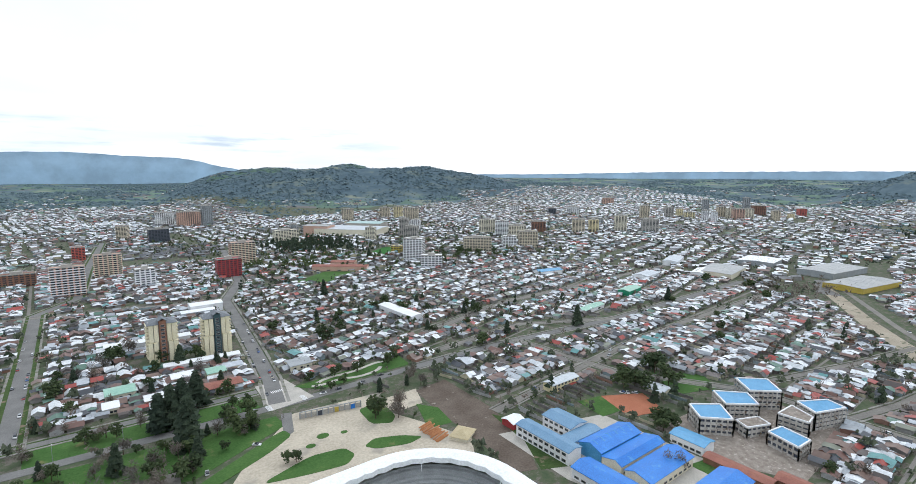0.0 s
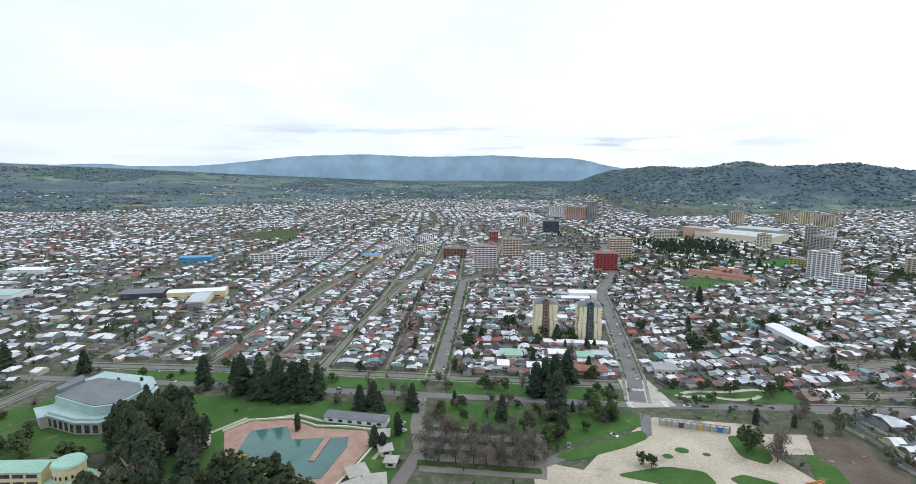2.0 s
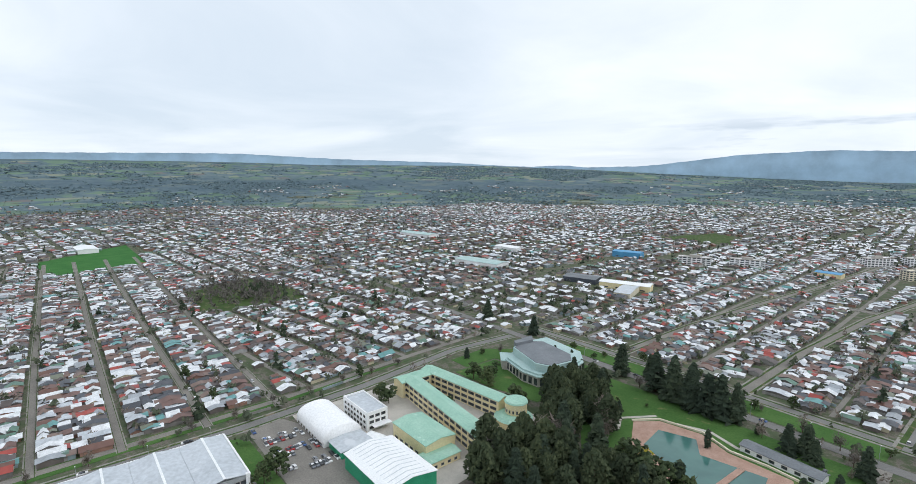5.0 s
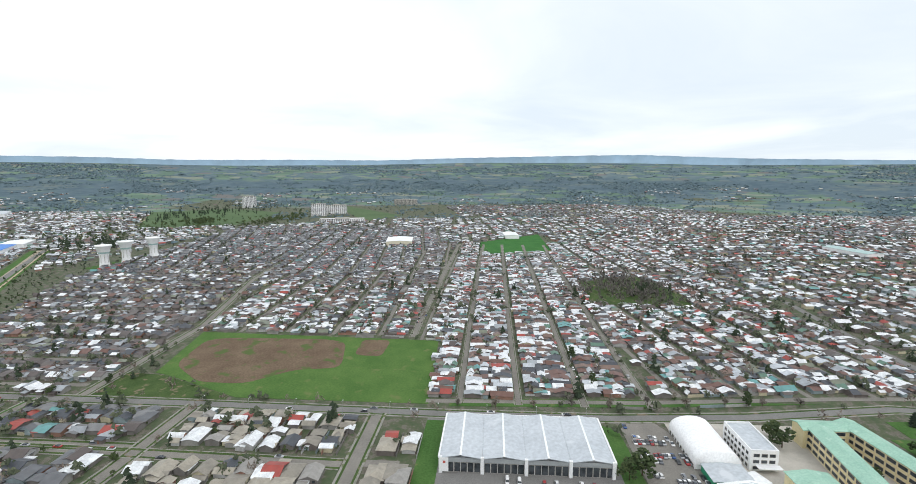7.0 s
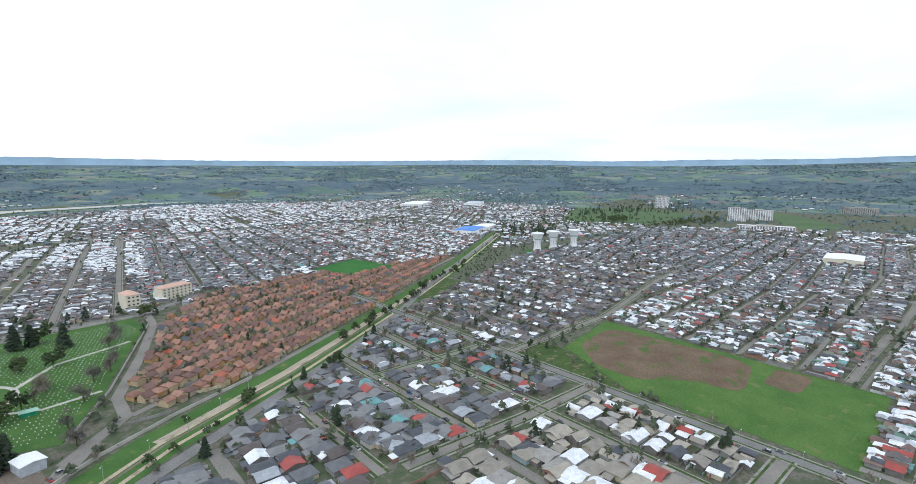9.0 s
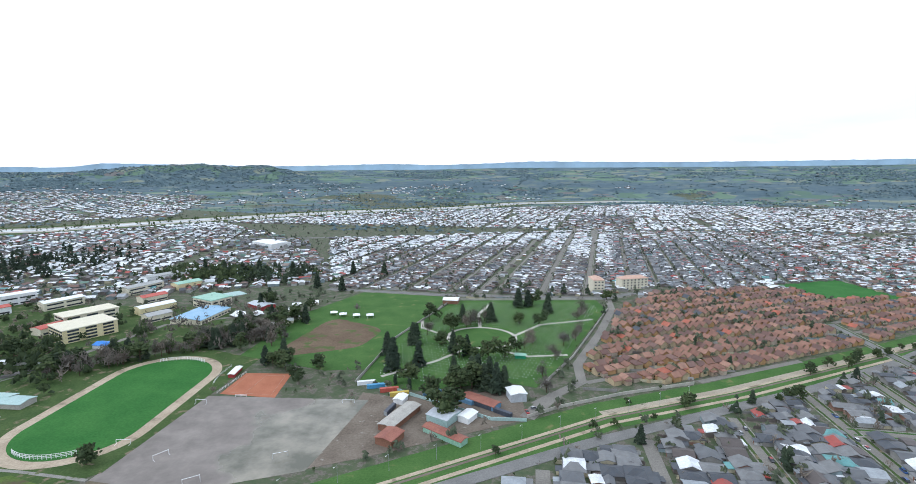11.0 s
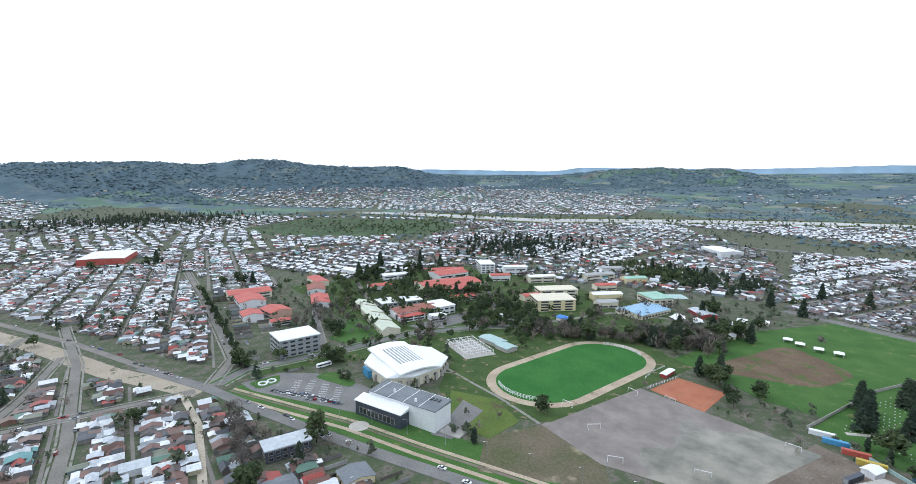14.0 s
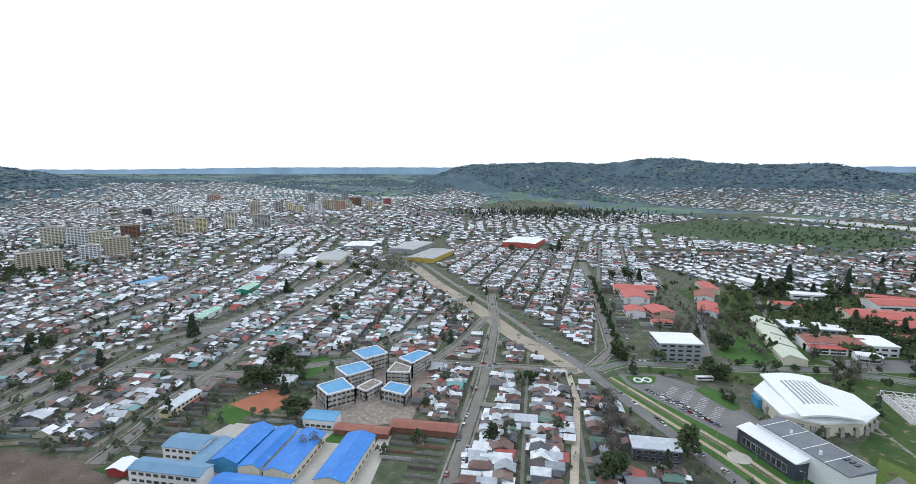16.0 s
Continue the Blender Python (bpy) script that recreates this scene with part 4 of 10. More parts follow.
slab("waste_ground", [(196, -186), (203, -150), (180, -128), (135, -170), (152, -184)], 0.07, surface("scrubby_bank", (0.085, 0.10, 0.045), (0.165, 0.135, 0.10), 0.035, 0.6, 0.95, bump=0.4, spots=((0.30, 0.26, 0.18), 0.05, 0.60)), "worn brown waste ground", "ground")
slab("gravel_pitch", [(197, -184), (200, -272), (97, -282), (103, -206), (152, -182)], 0.09, M_PITCH, "grey gravel football pitch half under water", "pitch")
slab("clay_court", [(193, -276), (195, -309), (163, -313), (156, -276)], 0.10, M_CLAY, "orange clay court", "court")
slab("field", [(219, -340), (222, -456), (191, -555), (91, -545), (108, -330), (143, -322)], 0.07, M_LAWN, "large green field", "field")
slab("field", [(197, -338), (188, -448), (128, -420), (134, -372), (172, -350)], 0.11, M_SOIL, "square of bare brown soil in the field", "field", 1, False)
slab("cemetery_lawn", [(113, -306), (112, -395), (82, -530), (-72, -556), (-78, -520), (-30, -374), (-6, -316), (16, -322), (68, -300)], 0.08, M_LAWN, "bright green cemetery lawn", "lawn")
slab("yard", [(104, -292), (78, -288), (5, -312), (0, -272), (78, -222), (106, -206)], 0.06, M_DIRT, "muddy storage yard", "yard")
slab("campus_lawn", [(385, -165), (620, -155), (625, -430), (300, -465), (262, -360), (335, -310), (345, -262), (366, -215)], 0.05, M_VERGE, "campus grounds of grass and paths", "lawn", 0, False)
slab("parking_ground", [(400, -205), (412, -275), (388, -285), (378, -215)], 0.10, M_ASPHALT, "campus car park", "parking", 0, False)
for _p in ([(384, -180), (440, -200), (520, -215), (600, -235)], [(470, -190), (480, -270), (540, -300)], [(390, -300), (440, -330), (520, -380)], [(345, -290), (330, -400), (260, -450)]):
    street("path", _p, 5.0, M_LANE, "pale campus drive", 0, 0, None, False)
# distant open land
slab("park_lawn", [(-645, 109), (-686, 200), (-560, 222), (-524, 208), (-539, 104)], 0.10, M_VERGE, "park with bare trees between the houses", "lawn")
slab("field", [(-1000, -33), (-1154, 105), (-900, 108), (-850, -4)], 0.10, M_TURF, "green sports pitch among the houses", "field")
slab("field", [(-572, 1017), (-520, 1190), (-465, 1160), (-415, 1018)], 0.10, M_VERGE, "pale green field among the houses", "field")
slab("field", [(-301, -668), (-400, -716), (-420, -620), (-340, -596)], 0.10, M_TURF, "green playing field", "field")
slab("lawn", [(-322, -456), (-420, -525), (-424, -468), (-330, -424)], 0.08, M_VERGE, "triangle of scrubby grass", "lawn")
slab("field", [(-1900, -700), (-2080, -620), (-1634, -296), (-1420, -370), (-1819, -542)], 0.12, surface("far_meadow", (0.070, 0.118, 0.052), (0.105, 0.155, 0.075), 0.01, 0.1, 0.95), "distant green field", "field")
slab("field", [(-1700, -1215), (-1880, -1010), (-1717, -739), (-1300, -690), (-1165, -879)], 0.12, surface("far_meadow", (0.070, 0.118, 0.052), (0.105, 0.155, 0.075), 0.01, 0.1, 0.95), "distant green field", "field")
slab("field", [(1319, -217), (1560, -470), (1300, -745), (1114, -745), (1017, -631), (1018, -420), (1137, -266)], 0.10, surface("rough_pasture", (0.045, 0.08, 0.04), (0.10, 0.135, 0.07), 0.02, 0.2, 0.95, spots=((0.045, 0.06, 0.04), 0.03, 0.55)), "rough green pasture beside the river", "field")
slab("lawn", [(220, 640), (300, 700), (320, 660), (250, 610)], 0.10, M_LAWN, "green park lawn", "lawn")
slab("field", [(405, 800), (480, 860), (510, 800), (440, 770)], 0.10, M_TURF, "green playing field", "field")
# river with gravel banks
for _w, _z, _m, _n, _l in ((190, 0.15, M_VERGE, "river_bank", "scrubby green river bank"), (110, 0.25, M_RIVERBED, "river_bank", "grey gravel river bank"), (46, 0.40, M_RIVER, "water", "wide pale grey river")):
    bm = bmesh.new()
    strip(bm, RIVER, _w, -20, _z)
    structure(link_mesh(_n, bm, _m), _l, "river")
KEEP_LINES.append((RIVER, 110))
bm = bmesh.new()
strip(bm, [(900, -2150), (300, -2560), (54, -2700)], 55, -20, 0.2)
structure(link_mesh("gravel_plain", bm, surface("dry_grass_and_gravel", (0.24, 0.23, 0.17), (0.34, 0.32, 0.25), 0.01, 0.1, 0.95)), "dry pale strip of an airfield beyond the river", "ground")

# ---------------------------------------------------------------- rows of houses
# footprints of the large buildings, kept free of houses and garden trees
WAREHOUSE_LAND = [(706, 178), (765, 135), (960, 190), (930, 262), (800, 265)]
KEEP_OUT += [
    [(22, 408), (100, 404), (100, 440), (22, 440)], [(-300, 230), (-190, 228), (-190, 312), (-300, 312)],
    [(-170, 340), (-150, 340), (-150, 341), (-170, 341)], [(-280, 95), (-160, 95), (-160, 212), (-280, 212)],
    [(-60, 120), (150, 120), (150, 200), (-60, 200)], [(370, -75), (440, -70), (440, -135), (370, -135)],
    [(240, -36), (262, -70), (236, -76), (222, -40)], [(380, -160), (620, -150), (620, -420), (300, -460), (260, -350), (340, -250)]]
KEEP_OUT += [
    [(-380, 580), (-290, 555), (-300, 490), (-370, 515)], WAREHOUSE_LAND,
    [(838, 305), (900, 300), (900, 365), (838, 365)], [(690, 300), (776, 312), (776, 362), (690, 352)], [(240, 82), (262, 82), (262, 40), (240, 40)], [(900, 95), (990, 60), (950, -20), (890, 0)]]


def inside(px, py, poly):
    hit = np.zeros(len(px), bool)
    n = len(poly)
    for i in range(n):
        (x1, y1), (x2, y2) = poly[i], poly[(i + 1) % n]
        if y1 == y2:
            continue
        c = (y1 > py) != (y2 > py)
        hit ^= c & (px < (x2 - x1) * (py - y1) / (y2 - y1) + x1)
    return hit


def is_free(px, py, margin=0.0):
    ok = np.ones(len(px), bool)
    for poly in KEEP_OUT:
        ok &= ~inside(px, py, poly)
    for pts, d in KEEP_LINES:
        ok &= line_distance(px, py, pts) > d + margin
    return ok


rng = np.random.default_rng(7)
TAKEN = []          # districts already filled
HOUSES = {}         # roof kind -> list of arrays (x, y, turn, width, depth, height, rise, ridge)
FENCES = []         # lines between the near gardens
LANES = []          # narrow streets between the rows


def town_reach(x, y):
    """How far the houses go in each direction."""
    return np.interp(np.degrees(np.arctan2(x, y)), (-180, 40, 47, 52, 58, 64, 70, 77, 90, 180), (3450, 3450, 4000, 4300, 3600, 2950, 2700, 2550, 3450, 3450))


def district(kind, poly, turn=0.0, period=44.0, street_w=8.0, plot=9.5, fill=0.96, size=(7.5, 9.5), depth=(9.0, 13.0), tall=(2.6, 3.4), offset=0.0, lanes=True, cross=0.0, vary=0.5, mask=None, sheds=0.75, jitter=0.8):
    """Back-to-back rows of houses along parallel streets; turn: direction of the streets in degrees."""
    if mask is None:
        k = 0.9 if kind in ("dark", "beige", "tile") else 0.8
        plot, size, depth, sheds = plot * k, (size[0] * k, size[1] * k), depth, 1.0
        vary, tall = max(vary, 0.75) if kind != "tile" else vary, (tall[0] * 0.85, tall[1] * 0.85)
    c, s = math.cos(radians(turn)), math.sin(radians(turn))
    q = [(x * c + y * s, -x * s + y * c) for x, y in poly]
    u0, u1, v0, v1 = min(p[0] for p in q), max(p[0] for p in q), min(p[1] for p in q), max(p[1] for p in q)
    v0 = math.floor((v0 - offset) / period) * period + offset
    us, vs = np.arange(u0, u1, plot), np.arange(v0, v1, period)
    rows = []
    for v in vs:
        for side in (1, -1):
            lot = (period - street_w) / 2
            n = len(us)
            u = us + rng.uniform(-jitter, jitter, n)
            d = np.minimum(rng.uniform(*depth, n), lot - 1.5)
            off = street_w / 2 + 1.2 + rng.uniform(0, 0.7, n) * np.maximum(lot - d - 3.5, 0.2)
            w = np.minimum(rng.uniform(*size, n), plot - 0.3)
            keep = rng.random(n) < fill
            if cross:
                keep &= (np.abs((us % cross) - cross / 2) < cross / 2 - 6)
            small = rng.random(n) < vary
            w, d = np.where(small, w * rng.uniform(0.68, 0.95, n), w), np.where(small, d * rng.uniform(0.6, 0.95, n), d)
            mid = v + side * (off + d / 2) + rng.normal(0, max(jitter - 0.8, 0.01), n)
            if mask is not None:
                w, d = np.where(rng.random(n) < 0.025, w * rng.uniform(1.5, 3.2, n), w), np.where(rng.random(n) < 0.03, d * rng.uniform(1.3, 1.9, n), d)
            rows.append(np.stack([u, mid, w, d, rng.uniform(*tall, n), rng.uniform(0.7, 2.0, n) + (0.8 if kind == "tile" else 0.0)], -1)[keep])
            # lower additions beside and behind, then back sheds
            ad = keep & (rng.random(n) < (vary if mask is None else 0.0))
            rows.append(np.stack([u + rng.choice([-1, 1], n) * rng.uniform(1.5, 3.2, n), mid + side * rng.uniform(-4.5, 5.5, n), rng.uniform(3.5, 6.5, n), rng.uniform(4, 8, n), rng.uniform(2.0, 2.7, n), rng.uniform(0.2, 0.9, n)], -1)[ad])
            sh = keep & (rng.random(n) < sheds)
            if period > 30:
                rows.append(np.stack([u + rng.uniform(-2, 2, n), v + side * (period / 2 - rng.uniform(1.5, 5.0, n)), rng.uniform(4.0, 7.5, n), rng.uniform(4.0, 8.0, n), rng.uniform(1.9, 2.5, n), rng.uniform(0.2, 0.9, n)], -1)[sh])
            if mask is None and kind != "tile":
                e = us + plot / 2
                FENCES.append(np.stack([e * c - (v + side * (street_w / 2 + 1)) * s, e * s + (v + side * (street_w / 2 + 1)) * c, e * c - (v + side * period / 2) * s, e * s + (v + side * period / 2) * c], -1))
        if lanes:
            LANES.append(((u0, v), (u1, v), c, s, street_w, poly))
    a = np.concatenate(rows)
    x, y = a[:, 0] * c - a[:, 1] * s, a[:, 0] * s + a[:, 1] * c
    ok = inside(x, y, poly) & (np.hypot(x, y) < town_reach(x, y)) & (land_height(x, y) < 60)
    if mask is not None:
        ok &= inside(x, y, mask)
    for other in TAKEN:
        ok &= ~inside(x, y, other)
    a, x, y = a[ok], x[ok], y[ok]
    ok = is_free(x, y, 2.0)
    a, x, y = a[ok], x[ok], y[ok]
    n = len(x)
    t = turn + rng.normal(0, (0.8 if kind == "tile" else 2.5) if mask is None else 7.0, n)
    ridge = (rng.random(n) < 0.45).astype(float) if kind != "tile" else np.ones(n)
    HOUSES.setdefault(kind, []).append(np.stack([x, y, t, a[:, 2], a[:, 3], a[:, 4], a[:, 5], ridge], -1))
    if mask is None:
        TAKEN.append(poly)


def quarters(kind, poly, turn, period, street_w, plot, fill, size, depth, tall=(2.6, 3.8), cell=230.0):
    """Outer town: a patchwork of blocks, each with its own rows."""
    c, s = math.cos(radians(turn)), math.sin(radians(turn))
    q = [(x * c + y * s, -x * s + y * c) for x, y in poly]
    us = np.arange(min(p[0] for p in q), max(p[0] for p in q), cell)
    vs = np.arange(min(p[1] for p in q), max(p[1] for p in q), cell * 0.8)
    for u in us:
        for v in vs + rng.uniform(-60, 60):
            u1, v1 = u + cell - rng.uniform(4, 12), v + cell * 0.8 - rng.uniform(4, 12)
            rect = [(a * c - b * s, a * s + b * c) for a, b in ((u, v), (u1, v), (u1, v1), (u, v1))]
            px = np.array([r[0] for r in rect] + [sum(r[0] for r in rect) / 4])
            py = np.array([r[1] for r in rect] + [sum(r[1] for r in rect) / 4])
            if inside(px, py, poly).any():
                kk = kind if rng.random() < 0.72 else str(rng.choice(["outer", "pale", "dark", "mixed"], p=[0.3, 0.35, 0.2, 0.15]))
                district(kk, rect, turn + rng.choice([0, 0, 0, 90, 90, 20]) + rng.normal(0, 2), period * rng.uniform(0.85, 1.1), street_w, plot * rng.uniform(0.82, 1.1), min(1, fill * rng.uniform(0.8, 1.1)), size, depth, tall, float(rng.uniform(0, 40)), False, mask=poly, sheds=0.2, jitter=2.4)
    TAKEN.append(poly)


# near districts
district("dark", [(-273, -400), (-273, -190), (-249, -190), (-249, -384)], 90, 40, 4, 10.2, 1.0, (8.6, 9.8), (10, 12), (2.8, 3.6), offset=8, vary=0.8, lanes=False)
district("beige", [(-271, -172), (-271, -72), (-249, -72), (-249, -172)], 90, 40, 4, 11.5, 1.0, (9, 10.6), (10, 12), offset=8, vary=0.75, lanes=False)
district("beige", [(-272, -175), (-272, -70), (-132, -70), (-132, -175)], 90, 54, 9, 11.5, 1.0, (9, 10.6), (10, 14), offset=7, vary=0.75)
district("beige", [(-272, -62), (-272, -38), (-150, -38), (-150, -62)], 90, 54, 9, 11.5, 1.0, (9, 10.6), (10, 14), offset=7, vary=0.75)
district("dark", [(-276, -286), (-276, -184), (-100, -184), (-100, -286)], 90, 55, 10, 10.2, 1.0, (8.6, 9.8), (10, 13.5), (2.8, 3.6), offset=8, vary=0.8)
district("dark", [(-277, -405), (-277, -286), (-90, -286), (-60, -270)], 90, 55, 10, 10.2, 1.0, (8.6, 9.8), (10, 13.5), (2.8, 3.6), offset=8, vary=0.8)
district("dark", [(-112, -290), (-112, -180), (40, -180), (-30, -245)], 90, 55, 10, 10.2, 1.0, (8.6, 9.8), (10, 13.5), (2.8, 3.6), offset=8, vary=0.8)
district("tile", [(-25, -322), (-36, -352), (-78, -495), (-145, -604), (-272, -640), (-546, -627), (-306, -452), (-130, -345)], 30.5, 27, 8, 9.2, 0.97, (6.0, 7.4), (6.0, 7.4), (2.7, 4.0), offset=6, vary=0.0, jitter=0.5)
district("mixed", [(-410, -64), (-410, 102), (-290, 102), (-290, -36)], 0, 38.5, 5.8, 8.6, 0.99, (7.6, 8.4), (10, 14), offset=18)
district("mixed", [(-1000, -66), (-1000, 116), (-400, 106), (-400, -64)], 0, 38.5, 5.8, 8.6, 0.99, (7.6, 8.4), (10, 14), offset=18)
district("mixed", [(-700, 104), (-700, 300), (-318, 300), (-300, 106)], 8, 41, 7, 8.8, 0.98, (7.4, 8.6), (10, 14), offset=-3)
district("dark", [(-790, -420), (-860, -520), (-1190, -430), (-1270, -140), (-1000, -96), (-700, -150), (-640, -250)], 8, 34, 6, 7.8, 0.99, (6.6, 7.6), (8, 11), (2.8, 4.2), vary=0.8)
district("dark", [(-104, -650), (-168, -1107), (-423, -1066), (-470, -830), (-310, -690), (-200, -620)], 82, 33, 6, 7.6, 0.99, (6.4, 7.4), (8, 11), (2.8, 4.2), vary=0.8)
district("browned", [(-1000, -300), (-1000, -64), (-580, -64), (-600, -300)], 3, 42, 7, 8.8, 0.98, (7.4, 8.6), (9, 13), offset=10)
district("mixed", [(-1000, -300), (-1000, -64), (-412, -64), (-414, -268)], 3, 42, 7, 8.8, 0.98, (7.4, 8.6), (9, 13), offset=10)
district("browned", [(-620, -560), (-800, -300), (-286, -262), (-286, -405)], 92, 44, 8, 9, 0.98, (7.6, 8.8), (10, 14))
district("dark", [(-1250, -640), (-1250, -300), (-700, -300), (-610, -560)], 20, 34, 6, 7.5, 0.99, (6.4, 7.2), (8, 11), (3.6, 5.0))
district("mixed", [(-300, 340), (-300, 1000), (-130, 1000), (-120, 345)], 92, 45, 7, 9, 0.97, (7.6, 8.8), (10, 14), offset=16, vary=0.7)
district("mixed", [(-130, 336), (-110, 1000), (20, 1000), (-30, 336)], 92, 42, 6, 9, 0.97, (7.6, 8.8), (10, 14), offset=22, vary=0.7)
district("mixed", [(-32, 338), (-32, 900), (230, 900), (96, 338)], 2, 33, 4, 9.5, 0.95, (7.4, 9.2), (9, 12), (2.6, 3.8), vary=0.75)
district("mixed", [(108, 330), (140, 640), (330, 640), (360, 306), (190, 306)], 14, 38, 5, 9.4, 0.86, (7.0, 9.0), (8, 12), (2.6, 3.8))
district("mixed", [(330, 640), (600, 640), (700, 300), (360, 306)], 14, 40, 6, 10, 0.96, (8, 9.8), (9, 14), (2.8, 4.2))
district("mixed", [(198, 214), (214, 290), (660, 290), (660, 200), (640, 200), (480, 130), (350, 140), (320, 200)], 4, 44, 6, 9.0, 0.98, (7.5, 8.8), (10, 14), offset=34, vary=0.7)
district("mixed", [(238, 40), (350, 140), (480, 130), (640, 200), (660, 170), (500, 62), (412, 12), (350, -10), (205, -12), (205, 40)], 1, 36, 5, 7.8, 1.0, (6.2, 7.6), (9, 14), offset=4, vary=0.85)
district("mixed", [(150, 34), (150, -40), (196, -78), (240, -64), (300, -42), (345, -22), (345, -12), (205, -12), (205, 36)], 1, 30, 5, 9, 0.85, (6.5, 8.5), (9, 13), offset=4, vary=0.8)
district("mixed", [(425, -2), (505, 40), (602, 98), (745, 178), (900, 200), (1000, 60), (1000, -66), (380, -62), (362, -34)], -6, 35, 5, 7.8, 1.0, (6.2, 7.6), (9, 14), vary=0.85)
district("mixed", [(620, -68), (1000, -68), (1000, -150), (620, -150)], -6, 38, 7, 9, 0.97, (7.2, 8.3), (9, 13))
district("mixed", [(-180, -560), (-560, -640), (-900, -850), (-700, -1250), (-160, -1250)], 82, 38, 7, 8, 0.98, (6.8, 7.8), (9, 13))
district("browned", [(240, -568), (-104, -572), (-120, -760), (-20, -960), (270, -880)], 82, 51.6, 7, 7.4, 1.0, (6.2, 7.2), (9, 14), offset=35, vary=0.7)
district("pale", [(240, -568), (-160, -572), (-160, -1250), (420, -1000)], 82, 51.6, 7, 8, 0.98, (6.8, 7.8), (10, 15), offset=35, vary=0.6)
district("mixed", [(-1000, 112), (-1000, 312), (-692, 312), (-692, 112)], 4, 40, 7, 9, 0.97, (7.5, 8.8), (10, 14))
# outer town
quarters("mixed", [(-1000, 300), (-1700, 300), (-1700, 1600), (-300, 1600), (-300, 310)], 92, 48, 7, 9.7, 0.97, (7.0, 9.2), (10, 15))
quarters("pale", [(-300, 1000), (-300, 2300), (500, 2300), (500, 900)], 95, 50, 7, 10.6, 0.97, (7.0, 9.7), (10, 15))
quarters("outer", [(230, 600), (500, 1600), (1500, 1900), (1900, 600), (1500, 200), (660, 250)], 14, 50, 8, 11.0, 0.97, (7.9, 10.6), (10, 16), (2.8, 5.0))
quarters("mixed", [(140, 640), (215, 1010), (400, 1010), (330, 640)], 5, 46, 7, 10, 0.9, (7.0, 9.2), (10, 15))
quarters("pale", [(1500, 1900), (1900, 2500), (3400, 1500), (3400, 300), (1800, 250)], 30, 58, 8, 13.2, 0.86, (8.8, 12.3), (12, 18))
quarters("pale", [(900, 200), (1800, 260), (1700, -300), (1350, -760), (900, -400), (960, -100)], -8, 48, 7, 10.6, 0.92, (7.0, 9.7), (10, 15))
quarters("mixed", [(900, -150), (900, -500), (1250, -800), (850, -1250), (450, -950), (240, -600), (520, -440), (640, -160)], 20, 42, 6, 9.2, 0.98, (7.0, 8.8), (10, 14))
quarters("pale", [(850, -1250), (600, -1560), (100, -1960), (-500, -2300), (-900, -2200), (-1000, -1300), (-160, -1250)], 82, 42, 7, 9.7, 0.98, (7.0, 9.2), (10, 15))
quarters("outer", [(-560, -640), (-1250, -640), (-1700, -1300), (-1600, -2000), (-900, -2200), (-1000, -1300), (-700, -1200), (-880, -850)], 40, 44, 8, 10.1, 0.92, (7.0, 9.2), (10, 15))
quarters("outer", [(-1000, -300), (-1250, -640), (-1500, -300), (-1600, 300), (-1000, 300)], 5, 46, 8, 9.7, 0.98, (7.0, 8.8), (10, 14))
quarters("pale", [(1900, -500), (1450, -1000), (1100, -1400), (1600, -2300), (2500, -2000), (3200, -900), (2700, -200)], -30, 60, 8, 13.2, 0.81, (8.8, 11.4), (11, 16))
quarters("pale", [(1900, 2500), (3000, 3000), (4300, 1400), (4300, 700), (3400, 300), (3400, 1500)], 30, 76, 8, 15, 0.8, (11, 16), (13, 20), (3, 6))
quarters("dark", [(-1600, -100), (-2100, -200), (-2300, 500), (-1700, 900)], 30, 54, 8, 11.4, 0.76, (7.0, 9.7), (10, 14))
quarters("pale", [(-1700, 900), (-1500, 1600), (-500, 2600), (500, 2500), (500, 2300), (-300, 2300), (-300, 1600), (-1700, 1600)], 70, 60, 8, 13.2, 0.65, (7.9, 11.4), (10, 15))


